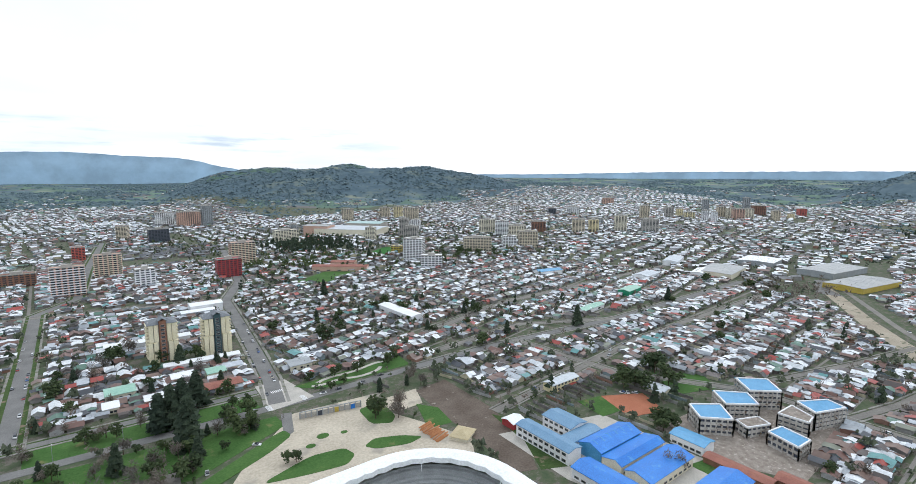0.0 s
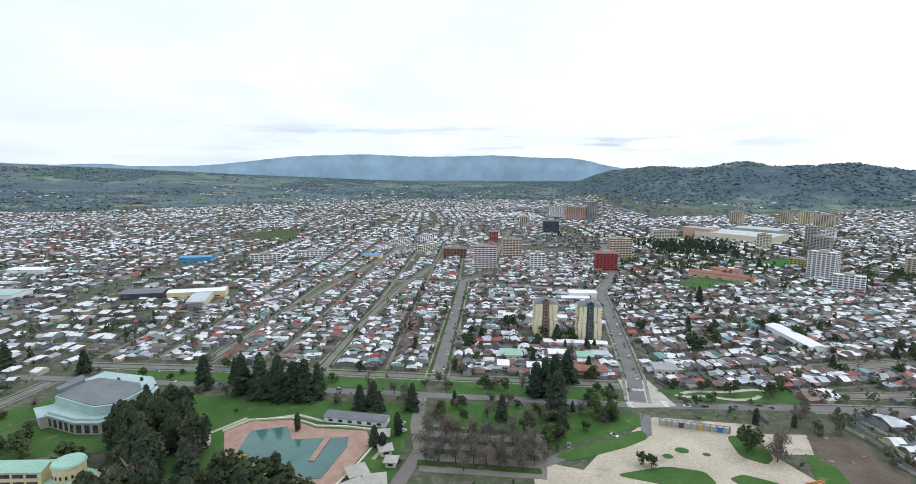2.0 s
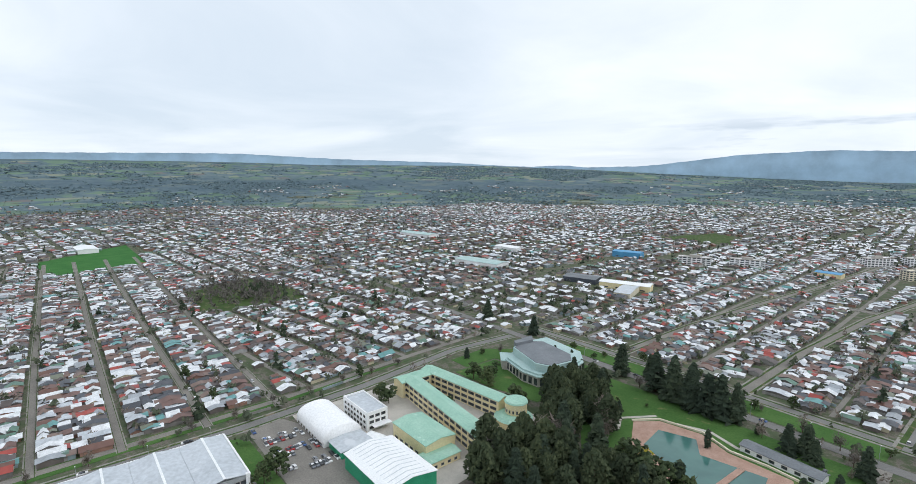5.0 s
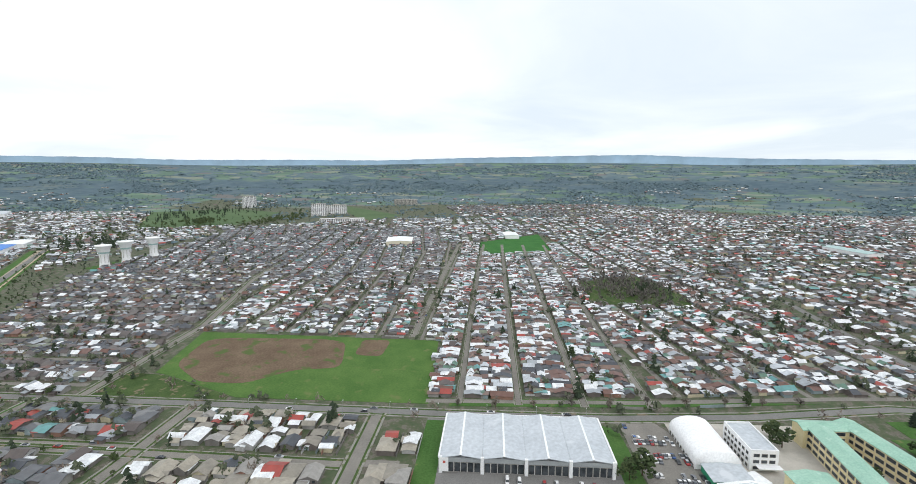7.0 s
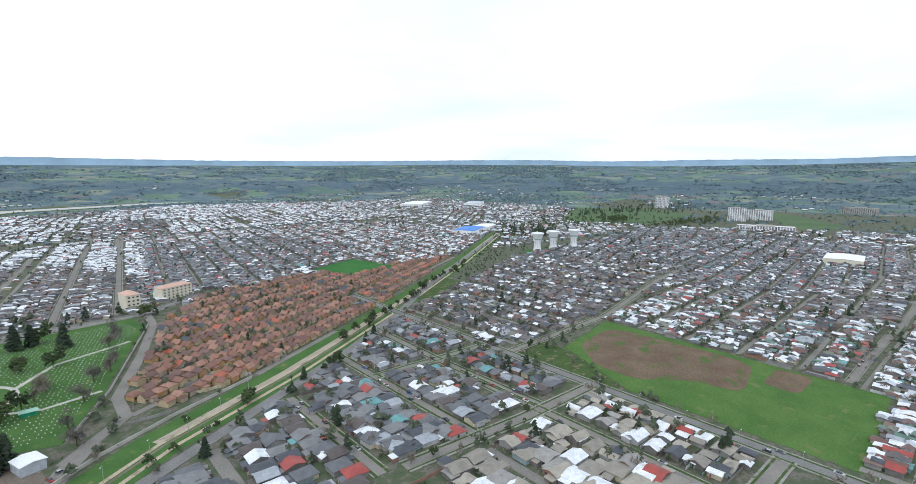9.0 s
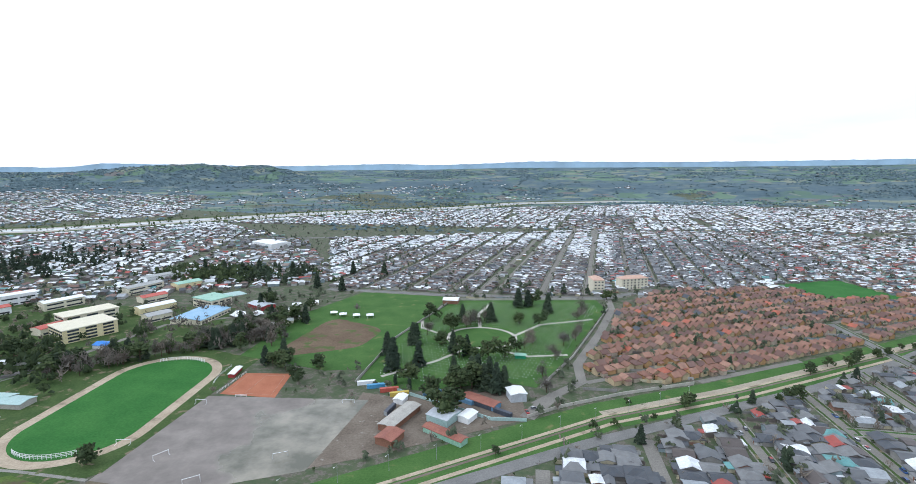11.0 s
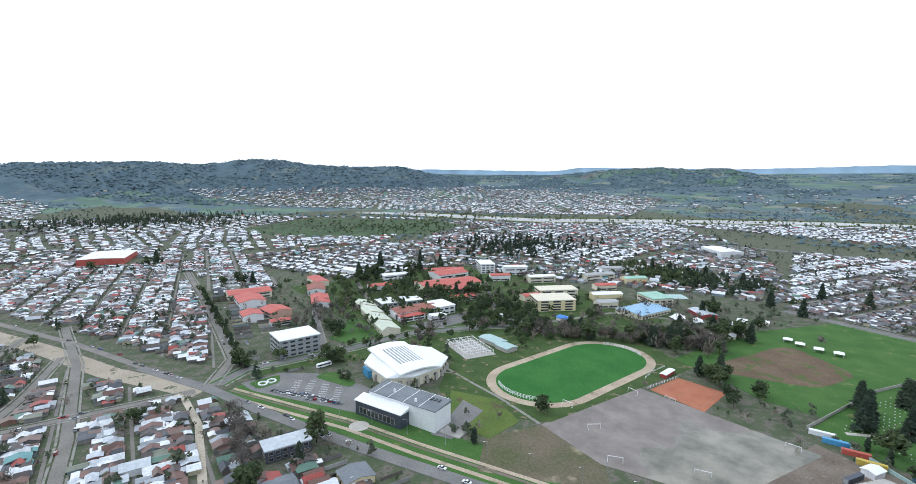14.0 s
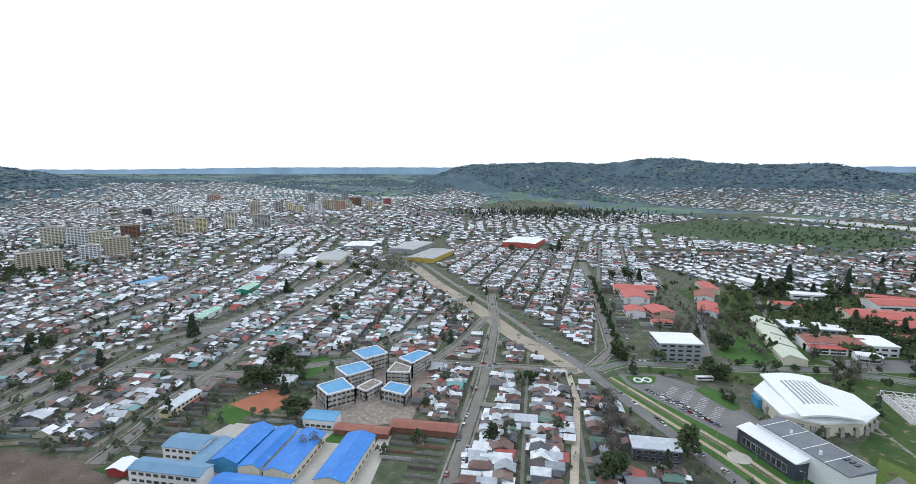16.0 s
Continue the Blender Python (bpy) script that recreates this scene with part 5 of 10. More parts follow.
def house_rows(name, a, kind, label):
    """Many simple gabled houses as one mesh: walls and roofs are separate islands."""
    n = len(a)
    x, y, turn, w, d, h, rise, ridge = a.T
    z = land_height(x, y)
    sw = ridge > 0.5                       # ridge across the street direction
    tt = np.radians(turn + np.where(sw, 90, 0))
    w, d = np.where(sw, d, w), np.where(sw, w, d)
    sx, sy = np.array([-1, 1, 1, -1]), np.array([-1, -1, 1, 1])
    hw, hd = w[:, None] / 2, d[:, None] / 2
    loc = np.zeros((n, 16, 3))
    loc[:, 0:4, 0], loc[:, 0:4, 1], loc[:, 0:4, 2] = hw * sx, hd * sy, -6.0 * (np.hypot(x, y) > 1500)[:, None] - 0.2
    loc[:, 4:8, 0], loc[:, 4:8, 1], loc[:, 4:8, 2] = hw * sx, hd * sy, h[:, None]
    loc[:, 8, 0], loc[:, 8, 2] = -w / 2, h + rise
    loc[:, 9, 0], loc[:, 9, 2] = w / 2, h + rise
    o = 0.6
    slope = rise / (d / 2)
    ex = w / 2 + o
    for k, (s0, s1) in enumerate(((-1, -1), (1, -1), (-1, 0), (1, 0), (-1, 1), (1, 1))):
        loc[:, 10 + k, 0] = ex * s0
        loc[:, 10 + k, 1] = (d / 2 + o) * s1
        loc[:, 10 + k, 2] = h + 0.15 + np.where(s1 == 0, rise, -o * slope)
    c, s = np.cos(tt)[:, None], np.sin(tt)[:, None]
    co = np.stack([loc[..., 0] * c - loc[..., 1] * s + x[:, None], loc[..., 0] * s + loc[..., 1] * c + y[:, None], loc[..., 2] + z[:, None]], -1)
    quads = np.array([[0, 1, 5, 4], [1, 2, 6, 5], [2, 3, 7, 6], [3, 0, 4, 7], [10, 11, 13, 12], [12, 13, 15, 14]])
    tris = np.array([[4, 8, 7], [5, 6, 9]])
    base = np.arange(n)[:, None] * 16
    loops = np.concatenate([np.concatenate([quads.ravel(), tris.ravel()])[None, :] + base], 1).ravel()
    totals = np.tile([4] * 6 + [3] * 2, n)
    starts = np.concatenate([[0], np.cumsum(totals)[:-1]])
    me = bpy.data.meshes.new(name)
    me.vertices.add(n * 16)
    me.vertices.foreach_set("co", co.ravel())
    me.loops.add(len(loops))
    me.loops.foreach_set("vertex_index", loops.astype(np.int32))
    me.polygons.add(len(totals))
    me.polygons.foreach_set("loop_start", starts.astype(np.int32))
    me.polygons.foreach_set("material_index", np.tile([0, 0, 0, 0, 1, 1, 0, 0], n).astype(np.int32))
    me.materials.append(wall_material(kind, "island"))
    me.materials.append(roof_material(kind, "island"))
    me.update(calc_edges=True)
    me.validate()
    me.shade_flat()
    return tagged(new(name, me), label, "houses", "", "stuff")


# narrow lanes between the rows, one sheet
bm = bmesh.new()
for (u0, v), (u1, _v), c, s, wd, poly in LANES:
    us = np.arange(u0, u1, 6.0)
    xs, ys = us * c - v * s, us * s + v * c
    ok = inside(xs, ys, poly) & is_free(xs, ys, -3.0)
    k = 0
    while k < len(us):
        if ok[k]:
            j = k
            while j + 1 < len(us) and ok[j + 1]:
                j += 1
            if j - k >= 3:
                strip(bm, [(xs[k], ys[k]), (xs[j], ys[j])], wd - 3.2, -0.2, 0.02 + lift())
            k = j
        k += 1
structure(link_mesh("lane", bm, M_LANE), "narrow pale lanes between rows of houses", "street")

# board fences between the gardens, as one mesh
_f = np.concatenate(FENCES)
_fm = (_f[:, :2] + _f[:, 2:]) / 2
_f = _f[(np.hypot(_fm[:, 0], _fm[:, 1]) < 620) & is_free(_fm[:, 0], _fm[:, 1], 3.0) & is_free(_f[:, 0], _f[:, 1], 0.5) & is_free(_f[:, 2], _f[:, 3], 0.5)]
_vs, _fs = [], []
for _x0, _y0, _x1, _y1 in _f:
    _ln = math.hypot(_x1 - _x0, _y1 - _y0)
    _nx, _ny, _h, _b0 = 0.08 * (_y1 - _y0) / _ln, -0.08 * (_x1 - _x0) / _ln, rng.uniform(1.4, 2.1), len(_vs)
    for _z in (0, _h):
        _vs += [(_x0 + _nx, _y0 + _ny, _z), (_x1 + _nx, _y1 + _ny, _z), (_x1 - _nx, _y1 - _ny, _z), (_x0 - _nx, _y0 - _ny, _z)]
    _fs += [tuple(_b0 + q for q in f) for f in ((0, 1, 5, 4), (1, 2, 6, 5), (2, 3, 7, 6), (3, 0, 4, 7), (4, 5, 6, 7))]
_me = bpy.data.meshes.new("garden_fences")
_me.from_pydata(_vs, [], _fs)
_me.materials.append(wall_material("mixed", "island"))
tagged(new("garden_fences", _me), "weathered board fences between the small gardens", "fence", "", "stuff")

# ---------------------------------------------------------------- single houses near the middle
ROOF_WORDS = {"mixed": "small house with a weathered metal roof", "outer": "small house with a grey metal roof", "pale": "small row house with a pale zinc roof", "dark": "bungalow with a dark grey shingle roof",
              "tile": "two-storey house with a terracotta tile roof", "beige": "bungalow with a pale fibre-cement roof", "browned": "small row house with a brown roof"}


def house_kit(kind, form, seed):
    """One house with its parts, built at the origin, the street towards -y."""
    rd = random.Random(seed)
    w, d = {"tile": (6.2, 7.2), "dark": (8.4, 10.8), "beige": (9.0, 11.2)}.get(kind, (6.6, 8.8))
    w, d = w * rd.uniform(0.95, 1.05), d * rd.uniform(0.9, 1.1)
    h = rd.uniform(3.0, 3.6) if kind == "tile" else rd.uniform(2.3, 2.8)
    rise = rd.uniform(1.3, 2.2) + (0.6 if kind == "tile" else 0)
    ob = thing("house", 0, 0, 0, 0, ROOF_WORDS[kind], "house", kind + "-roofed houses on small plots")
    wm, rm = wall_material(kind, "object"), roof_material(kind, "object")
    ax = "y" if form == 1 else "x"
    if form == 2:
        part("wall", box_bm(-w / 2, -d / 2, 0, w / 2, d / 2, h), wm, ob)
        part("roof", hip_bm(-w / 2, -d / 2, w / 2, d / 2, h, rise), rm, ob)
    else:
        part("wall", gable_wall_bm(-w / 2, -d / 2, w / 2, d / 2, h, rise, ax), wm, ob)
        part("roof", gable_bm(-w / 2, -d / 2, w / 2, d / 2, h, rise, ax), rm, ob)
    # lower wing with its own roof
    aw, ad = w * rd.uniform(0.45, 0.65), rd.uniform(2.4, 3.6)
    sx = rd.choice((-1, 1))
    x0 = sx * (w / 2 - aw / 2)
    bm = bmesh.new()
    box(bm, x0 - aw / 2, -d / 2 - ad, 0, x0 + aw / 2, -d / 2 - 0.01, h - 0.5)
    part("porch", bm, wm, ob)
    bm = bmesh.new()
    prism(bm, [(x0 - aw / 2 - 0.3, -d / 2 - ad - 0.4), (x0 + aw / 2 + 0.3, -d / 2 - ad - 0.4), (x0 + aw / 2 + 0.3, -d / 2 + 0.1), (x0 - aw / 2 - 0.3, -d / 2 + 0.1)], h - 0.48, [h - 0.35, h - 0.35, h - 0.02, h - 0.02])
    part("porch_roof", bm, rm, ob)
    for k, xx in enumerate((-w * 0.28, w * 0.28)):
        if abs(xx - x0) > aw / 2:
            part("window", box_bm(xx - 0.7, -d / 2 - 0.04, 1.0, xx + 0.7, -d / 2 + 0.02, 2.2), M_GLASS, ob)
    if kind in ("dark", "beige"):
        part("door", box_bm(x0 - 0.45, -d / 2 - ad - 0.04, 0.05, x0 + 0.45, -d / 2 - ad + 0.02, 2.05), M_BRICK, ob)
    return ob


def split_rows(a):
    """Houses that grew in stages: front and back parts, each with its own height and roof."""
    r = np.hypot(a[:, 0], a[:, 1])
    a = a[(r < 1400) | (a[:, 3] * a[:, 4] > 42)]
    r = np.hypot(a[:, 0], a[:, 1])
    n = len(a)
    cut = (r < 950) & (a[:, 4] > 6.5) & (rng.random(n) < 0.6)
    one = a[cut]
    m = len(one)
    f, side = rng.uniform(0.42, 0.66, m), rng.choice([-1, 1], m)
    t = np.radians(one[:, 2])
    p, q = one.copy(), one.copy()
    for part_rows, share, sign in ((p, f, 1), (q, 1 - f, -1)):
        off = side * sign * one[:, 4] * (1 - share) / 2
        part_rows[:, 0] -= np.sin(t) * off
        part_rows[:, 1] += np.cos(t) * off
        part_rows[:, 4] = one[:, 4] * share * 0.97
    wd = rng.uniform(0.55, 1.0, m)
    slip = rng.choice([-1, 1], m) * one[:, 3] * (1 - wd) / 2
    q[:, 0] += np.cos(t) * slip
    q[:, 1] += np.sin(t) * slip
    q[:, 3] *= wd
    q[:, 5] *= rng.uniform(0.72, 1.05, m)
    q[:, 6] *= rng.uniform(0.25, 0.8, m)
    q[:, 7] = (rng.random(m) < 0.5)
    return np.concatenate([a[~cut], p, q])


NEAR_LIMIT = {"outer": 12, "dark": 125, "beige": 64, "tile": 44, "pale": 12, "mixed": 78, "browned": 12}
for kind, chunks in HOUSES.items():
    a = np.concatenate(chunks)
    order = np.argsort(np.hypot(a[:, 0], a[:, 1]))
    a = a[order]
    big = a[:, 4] > 6
    near = np.zeros(len(a), bool)
    near[np.flatnonzero(big)[:NEAR_LIMIT[kind]]] = True
    kits = [house_kit(kind, f, 11 * k + len(kind)) for k, f in enumerate((0, 1, 2, 0, 1, 2))]
    for i, row in enumerate(a[near]):
        x, y, turn, w, d = row[:5]
        m = pose(x, y, 0, 0, 0, turn + (180 if i % 2 else 0))
        if i < len(kits):
            kits[i].matrix_basis = m
        else:
            copy_thing(kits[int(rng.integers(len(kits)))], m)
    far = split_rows(a[~near]) if kind != "tile" else a[~near]
    rr = np.hypot(far[:, 0], far[:, 1])
    for lo, hi, words in ((0, 900, "in close rows"), (900, 9999, "far across the town")):
        sel = far[(rr >= lo) & (rr < hi)]
        if len(sel):
            house_rows("house_rows", sel, kind, ROOF_WORDS[kind].replace("house", "houses").replace("bungalow", "bungalows") + " " + words)

# ---------------------------------------------------------------- large buildings
PANES = {}


def pane_mesh(w, h, t=0.12):
    """A shared window: a pane in a slightly proud frame."""
    key = (round(w, 2), round(h, 2))
    if key not in PANES:
        bm = bmesh.new()
        box(bm, -w / 2, -t / 2, 0, w / 2, t / 2, h, 0)
        f = 0.12
        for a in ((-w / 2 - f, -t, -f, w / 2 + f, t, 0), (-w / 2 - f, -t, h, w / 2 + f, t, h + f), (-w / 2 - f, -t, 0, -w / 2, t, h), (w / 2, -t, 0, w / 2 + f, t, h)):
            box(bm, *a, 1)
        me = bpy.data.meshes.new("window")
        bm.to_mesh(me)
        bm.free()
        me.materials.append(M_GLASS)
        me.materials.append(M_CONCRETE)
        PANES[key] = me
    return PANES[key]


def window(parent, x, y, z, turn, w, h):
    ob = new("window", pane_mesh(w, h))
    ob.parent = parent
    ob.matrix_basis = pose(x, y, z, 0, 0, turn)
    return ob


def window_row(parent, p, q, z, n, w, h):
    """n windows between two points of a wall, each one an object."""
    t = math.degrees(math.atan2(q[1] - p[1], q[0] - p[0]))
    for i in range(n):
        k = (i + 0.5) / n
        window(parent, p[0] + (q[0] - p[0]) * k, p[1] + (q[1] - p[1]) * k, z, t, w, h)


def floor_bands(parent, w, d, h, floors, sill=0.9, tall=1.5, bays=6, side_bays=3):
    """The small distant windows of a tall building, storey by storey, as one joined part."""
    fh = h / floors
    bm = bmesh.new()
    for f in range(floors):
        z = f * fh + sill * fh / 2.8
        for n, length, along in ((bays, w, True), (side_bays, d, False)):
            for i in range(n):
                c = -length / 2 + length * (i + 0.5) / n
                g = length / n * 0.34
                for s in (1, -1):
                    if along:
                        box(bm, c - g, s * d / 2 - 0.06, z, c + g, s * d / 2 + 0.06, z + tall)
                    else:
                        box(bm, s * w / 2 - 0.06, c - g, z, s * w / 2 + 0.06, c + g, z + tall)
    tagged(part("window_grid", bm, M_GLASS, parent), "", "", "", "stuff")


def midrise(x, y, turn, w, d, h, wall, label, floors=0, bays=6, cap=M_CONCRETE, balcony=None):
    ob = thing("apartment_building", x, y, float(land_height(x, y)), turn, label, "building", "tall buildings of the town centre")
    part("wall", box_bm(-w / 2, -d / 2, -2, w / 2, d / 2, h), wall, ob)
    bm = bmesh.new()
    for a in ((-w / 2 - 0.2, -d / 2 - 0.2, w / 2 + 0.2, -d / 2 + 0.3), (-w / 2 - 0.2, d / 2 - 0.3, w / 2 + 0.2, d / 2 + 0.2), (-w / 2 - 0.2, -d / 2 + 0.3, -w / 2 + 0.3, d / 2 - 0.3), (w / 2 - 0.3, -d / 2 + 0.3, w / 2 + 0.2, d / 2 - 0.3)):
        box(bm, a[0], a[1], h - 0.4, a[2], a[3], h + 0.9)
    part("parapet", bm, cap, ob)
    part("roof_house", box_bm(-w * 0.16, -d * 0.22, h, w * 0.16, d * 0.22, h + 3.2), cap, ob)
    n = floors or max(3, round(h / 2.8))
    floor_bands(ob, w, d, h, n, bays=bays)
    if balcony:
        for f in range(1, n):
            bm = bmesh.new()
            for s in (1, -1):
                box(bm, -w / 2 - 0.3, s * (d / 2 + 0.6) - 0.6, f * h / n - 0.1, w / 2 + 0.3, s * (d / 2 + 0.6) + 0.6, f * h / n + 0.8)
            part("balcony", bm, balcony, ob)
    return ob


for _x, _y, _w, _d, _h, _m, _l, _b in (
        (-12, 726, 33, 13, 34, M_PINK, "salmon apartment slab with white balconies", M_WHITE), (31, 832, 32, 14, 31, M_PINK, "brown apartment slab with pale balconies", M_PALECREAM),
        (64, 730, 22, 16, 23, M_WHITE, "white apartment block with banded floors", None), (164, 738, 31, 16, 25, M_REDWALL, "dark red office block", None),
        (207, 834, 36, 18, 34, M_PINK, "salmon and cream apartment tower", M_PALECREAM), (0, 1028, 18, 14, 21, M_REDROOF, "orange-red tower block", None),
        (-64, 826, 38, 14, 16, M_BRICK, "brown brick apartment block", None), (134, 1190, 37, 24, 29, M_DARKCLAD, "dark glazed office block", None),
        (340, 1022, 48, 20, 28, M_PALECREAM, "cream apartment block", None), (246, 1530, 57, 20, 39, M_PINK, "salmon apartment tower", None),
        (291, 1526, 25, 22, 55, M_GREYCLAD, "tall grey tower", None), (197, 1594, 46, 18, 35, M_WHITE, "white apartment tower", None)):
    midrise(_x, _y, 0, _w, _d, _h, _m, _l, 0, max(4, _w // 5), M_CONCRETE, _b)
for _x, _y, _w, _d, _h, _m, _l, _t in (
        (79, 1285, 20, 18, 30, M_TANWALL, "tan tower block", 5), (443, 697, 32, 18, 36, M_WHITE, "white apartment tower with balconies", 30), (428, 624, 32, 16, 19, M_WHITE, "low white apartment block", 15),
        (577, 695, 50, 16, 28, M_TANWALL, "tan apartment slab", 10), (669, 708, 26, 16, 23, M_WHITE, "white apartment block", 15), (699, 687, 35, 18, 32, M_TANWALL, "tan apartment tower", 15),
        (788, 912, 38, 18, 34, M_PALECREAM, "pale apartment slab", 20), (786, 856, 31, 18, 35, M_WHITE, "white apartment tower with balconies", 20), (756, 775, 37, 18, 33, M_PALECREAM, "pale apartment tower", 20),
        (596, 978, 18, 18, 42, M_CONCRETE, "tall grey apartment tower", 30), (593, 944, 30, 18, 27, M_CONCRETE, "grey apartment tower", 30), (698, 1088, 21, 18, 26, M_WHITE, "white apartment tower with balconies", 25),
        (406, 1162, 12, 14, 25, M_GREYCLAD, "narrow dark grey tower", 10), (502, 962, 20, 16, 28, M_PALECREAM, "pale tower block", 25), (463, 786, 20, 14, 12, M_YELLOW, "yellow three-storey block", 25),
        (664, 1420, 32, 18, 36, M_TANWALL, "tan apartment tower", 25), (819, 1466, 32, 18, 33, M_TANWALL, "tan apartment tower", 25), (843, 1420, 28, 18, 38, M_CREAM, "yellow-cream apartment tower", 25), (833, 1324, 44, 18, 38, M_TANWALL, "wide tan apartment slab", 25)):
    midrise(_x, _y, -_t - 20, _w, _d, _h, _m, _l, 0, max(4, _w // 5), M_CONCRETE, M_WHITE if _m is M_WHITE else None)
for _x, _y, _w, _d, _h, _m, _l in (
        (925, 873, 35, 18, 25, M_BRICK, "brown apartment slab"), (975, 788, 30, 18, 34, M_TANWALL, "tan apartment tower"), (1025, 781, 24, 18, 31, M_CREAM, "yellow-cream apartment tower"), (1190, 900, 40, 18, 18, M_GREYCLAD, "low grey block in the centre"),
        (1079, 741, 28, 18, 41, M_PALECREAM, "cream apartment tower"), (1116, 683, 38, 20, 34, M_CONCRETE, "grey apartment tower"), (1460, 915, 28, 20, 43, M_TANWALL, "tall tan tower in the centre"), (1567, 892, 26, 18, 35, M_CONCRETE, "grey tower in the centre"),
        (1641, 896, 20, 18, 28, M_CREAM, "cream tower in the centre"), (1600, 840, 30, 18, 21, M_CREAM, "cream block in the centre"), (1558, 767, 18, 16, 33, M_WHITE, "white tower in the centre"), (1503, 713, 15, 15, 34, M_WHITE, "white tower in the centre"),
        (1963, 968, 22, 20, 47, M_GREYCLAD, "pale grey tower in the centre"), (1732, 800, 24, 18, 35, M_TANWALL, "tan tower in the centre"), (1734, 770, 22, 18, 33, M_PALECREAM, "cream tower in the centre"), (1684, 724, 33, 20, 34, M_PINK, "salmon tower in the centre"))\
        + ((1800, 750, 18, 16, 66, M_GREYCLAD, "tall grey tower in the centre"), (1759, 723, 26, 18, 32, M_PALECREAM, "pale tower in the centre"), (1945, 768, 42, 20, 33, M_BRICK, "brown block in the centre"), (1693, 619, 21, 18, 34, M_TANWALL, "tan tower in the centre"),
        (2012, 655, 24, 20, 26, M_REDROOF, "red block in the centre"), (1847, 631, 16, 16, 18, M_CREAM, "cream block in the centre"), (1358, 1405, 32, 18, 23, M_WHITE, "white block far out"), (1385, 1241, 26, 18, 21, M_DARKCLAD, "dark block far out"),
        (1446, 1197, 42, 18, 26, M_WHITE, "white block far out"), (2048, 1483, 54, 20, 28, M_PINK, "pale salmon block far out")):
    midrise(_x, _y, -45, _w, _d, _h, _m, _l, 0, max(3, _w // 7))
for _x, _y, _w, _d, _h, _m, _l, _t in (
        (-1961, -980, 50, 22, 45, M_WHITE, "pale tower beside the meadows", -26), (-1608, -570, 48, 22, 38, M_WHITE, "pale hospital tower", 110), (-1682, -534, 70, 22, 30, M_WHITE, "large pale hospital block", 110), (-2200, -384, 100, 24, 23, M_CONCRETE, "long grey block on the edge of town", 80),
        (-1400, -428, 125, 30, 10, M_WHITE, "low pale hospital wing", 108), (-360, 760, 46, 12, 12, M_WHITE, "white four-storey apartment block", 20), (-300, 800, 46, 12, 12, M_WHITE, "white four-storey apartment block", 20), (-180, 960, 46, 12, 13, M_WHITE, "white four-storey apartment block", 60),
        (-140, 1010, 46, 12, 13, M_WHITE, "white four-storey apartment block", 60), (-120, 880, 46, 12, 13, M_PALECREAM, "cream four-storey apartment block", 60)):
    midrise(_x, _y, _t, _w, _d, _h, _m, _l, 0, max(4, _w // 6))


# two cream blocks with terracotta roofs
for _x, _y, _w, _d, _h, _t in ((-78, -602, 13, 22, 15, 10), (-123, -624, 36, 13, 13, 24)):
    ob = thing("apartment_block", _x, _y, 0, _t, "cream four-storey block with a terracotta hipped roof", "building", "pair of cream apartment blocks")
    part("wall", box_bm(-_w / 2, -_d / 2, -0.3, _w / 2, _d / 2, _h), M_PALECREAM, ob)
    part("roof", hip_bm(-_w / 2, -_d / 2, _w / 2, _d / 2, _h, 3.0), M_PINK, ob, "faded terracotta hipped roof")
    for _f in range(4):
        for _s in (-1, 1):
            window_row(ob, (-_w / 2 + 0.5, _s * (_d / 2 + 0.02)), (_w / 2 - 0.5, _s * (_d / 2 + 0.02)), 1.0 + _f * _h / 4, max(3, _w // 5), 1.8, 1.4)

# twin residential towers
def twin_tower(x, y, core, core_label):
    ob = thing("residential_tower", x, y, 0, 0, "cream residential tower with " + core_label + " and dark hipped roof", "tower", "pair of residential towers")
    h = 29.0
    part("wall", box_bm(-8.5, -6, 0, 8.5, 8, h), M_CONCRETE, ob)
    part("stair_core", box_bm(-2.3, -8.2, 0, 2.3, 6, h + 3.0), core, ob, core_label)
    for s in (-1, 1):
        for k, (xa, xb, z0, z1, yy) in enumerate(((2.8, 5.7, 15.5, h - 0.2, -7.4), (6.1, 9.0, 15.5, h - 0.2, -7.0), (3.4, 6.4, 0.0, 15.2, -8.2), (6.8, 9.8, 0.0, 15.2, -7.8))):
            part("facade_panel", box_bm(min(s * xa, s * xb), yy, z0, max(s * xa, s * xb), -5.9, z1), M_TOWER, ob)
    for f in range(1, 11):
        for s in (-1, 1):
            part("balcony", box_bm(s * 9.4 - 1.2, -5.0, f * 2.75 - 0.15, s * 9.4 + 1.2, 5.5, f * 2.75 + 0.85), M_TOWER, ob)
            window(ob, s * 8.56, 0.2, f * 2.75 + 0.95, 90, 6.0, 1.3)
    for f in range(10):
        window(ob, 0, -8.22, f * 2.9 + 1.0, 0, 2.4, 1.5)
    part("roof", hip_bm(-9.5, -7.4, 9.5, 8, h, 3.4), M_GREYROOF, ob, "dark grey hipped roof")
    part("roof_gable", gable_bm(-2.6, -8.4, 2.6, 2, h + 2.4, 2.0, "y"), M_GREYROOF, ob)
    return ob


twin_tower(45.5, 430, M_BRICK, "brown-red stair core")
twin_tower(82, 424, surface("dark_teal_panels", (0.025, 0.06, 0.07), (0.04, 0.085, 0.095), 0.3, 2.0, 0.5), "dark teal stair core")


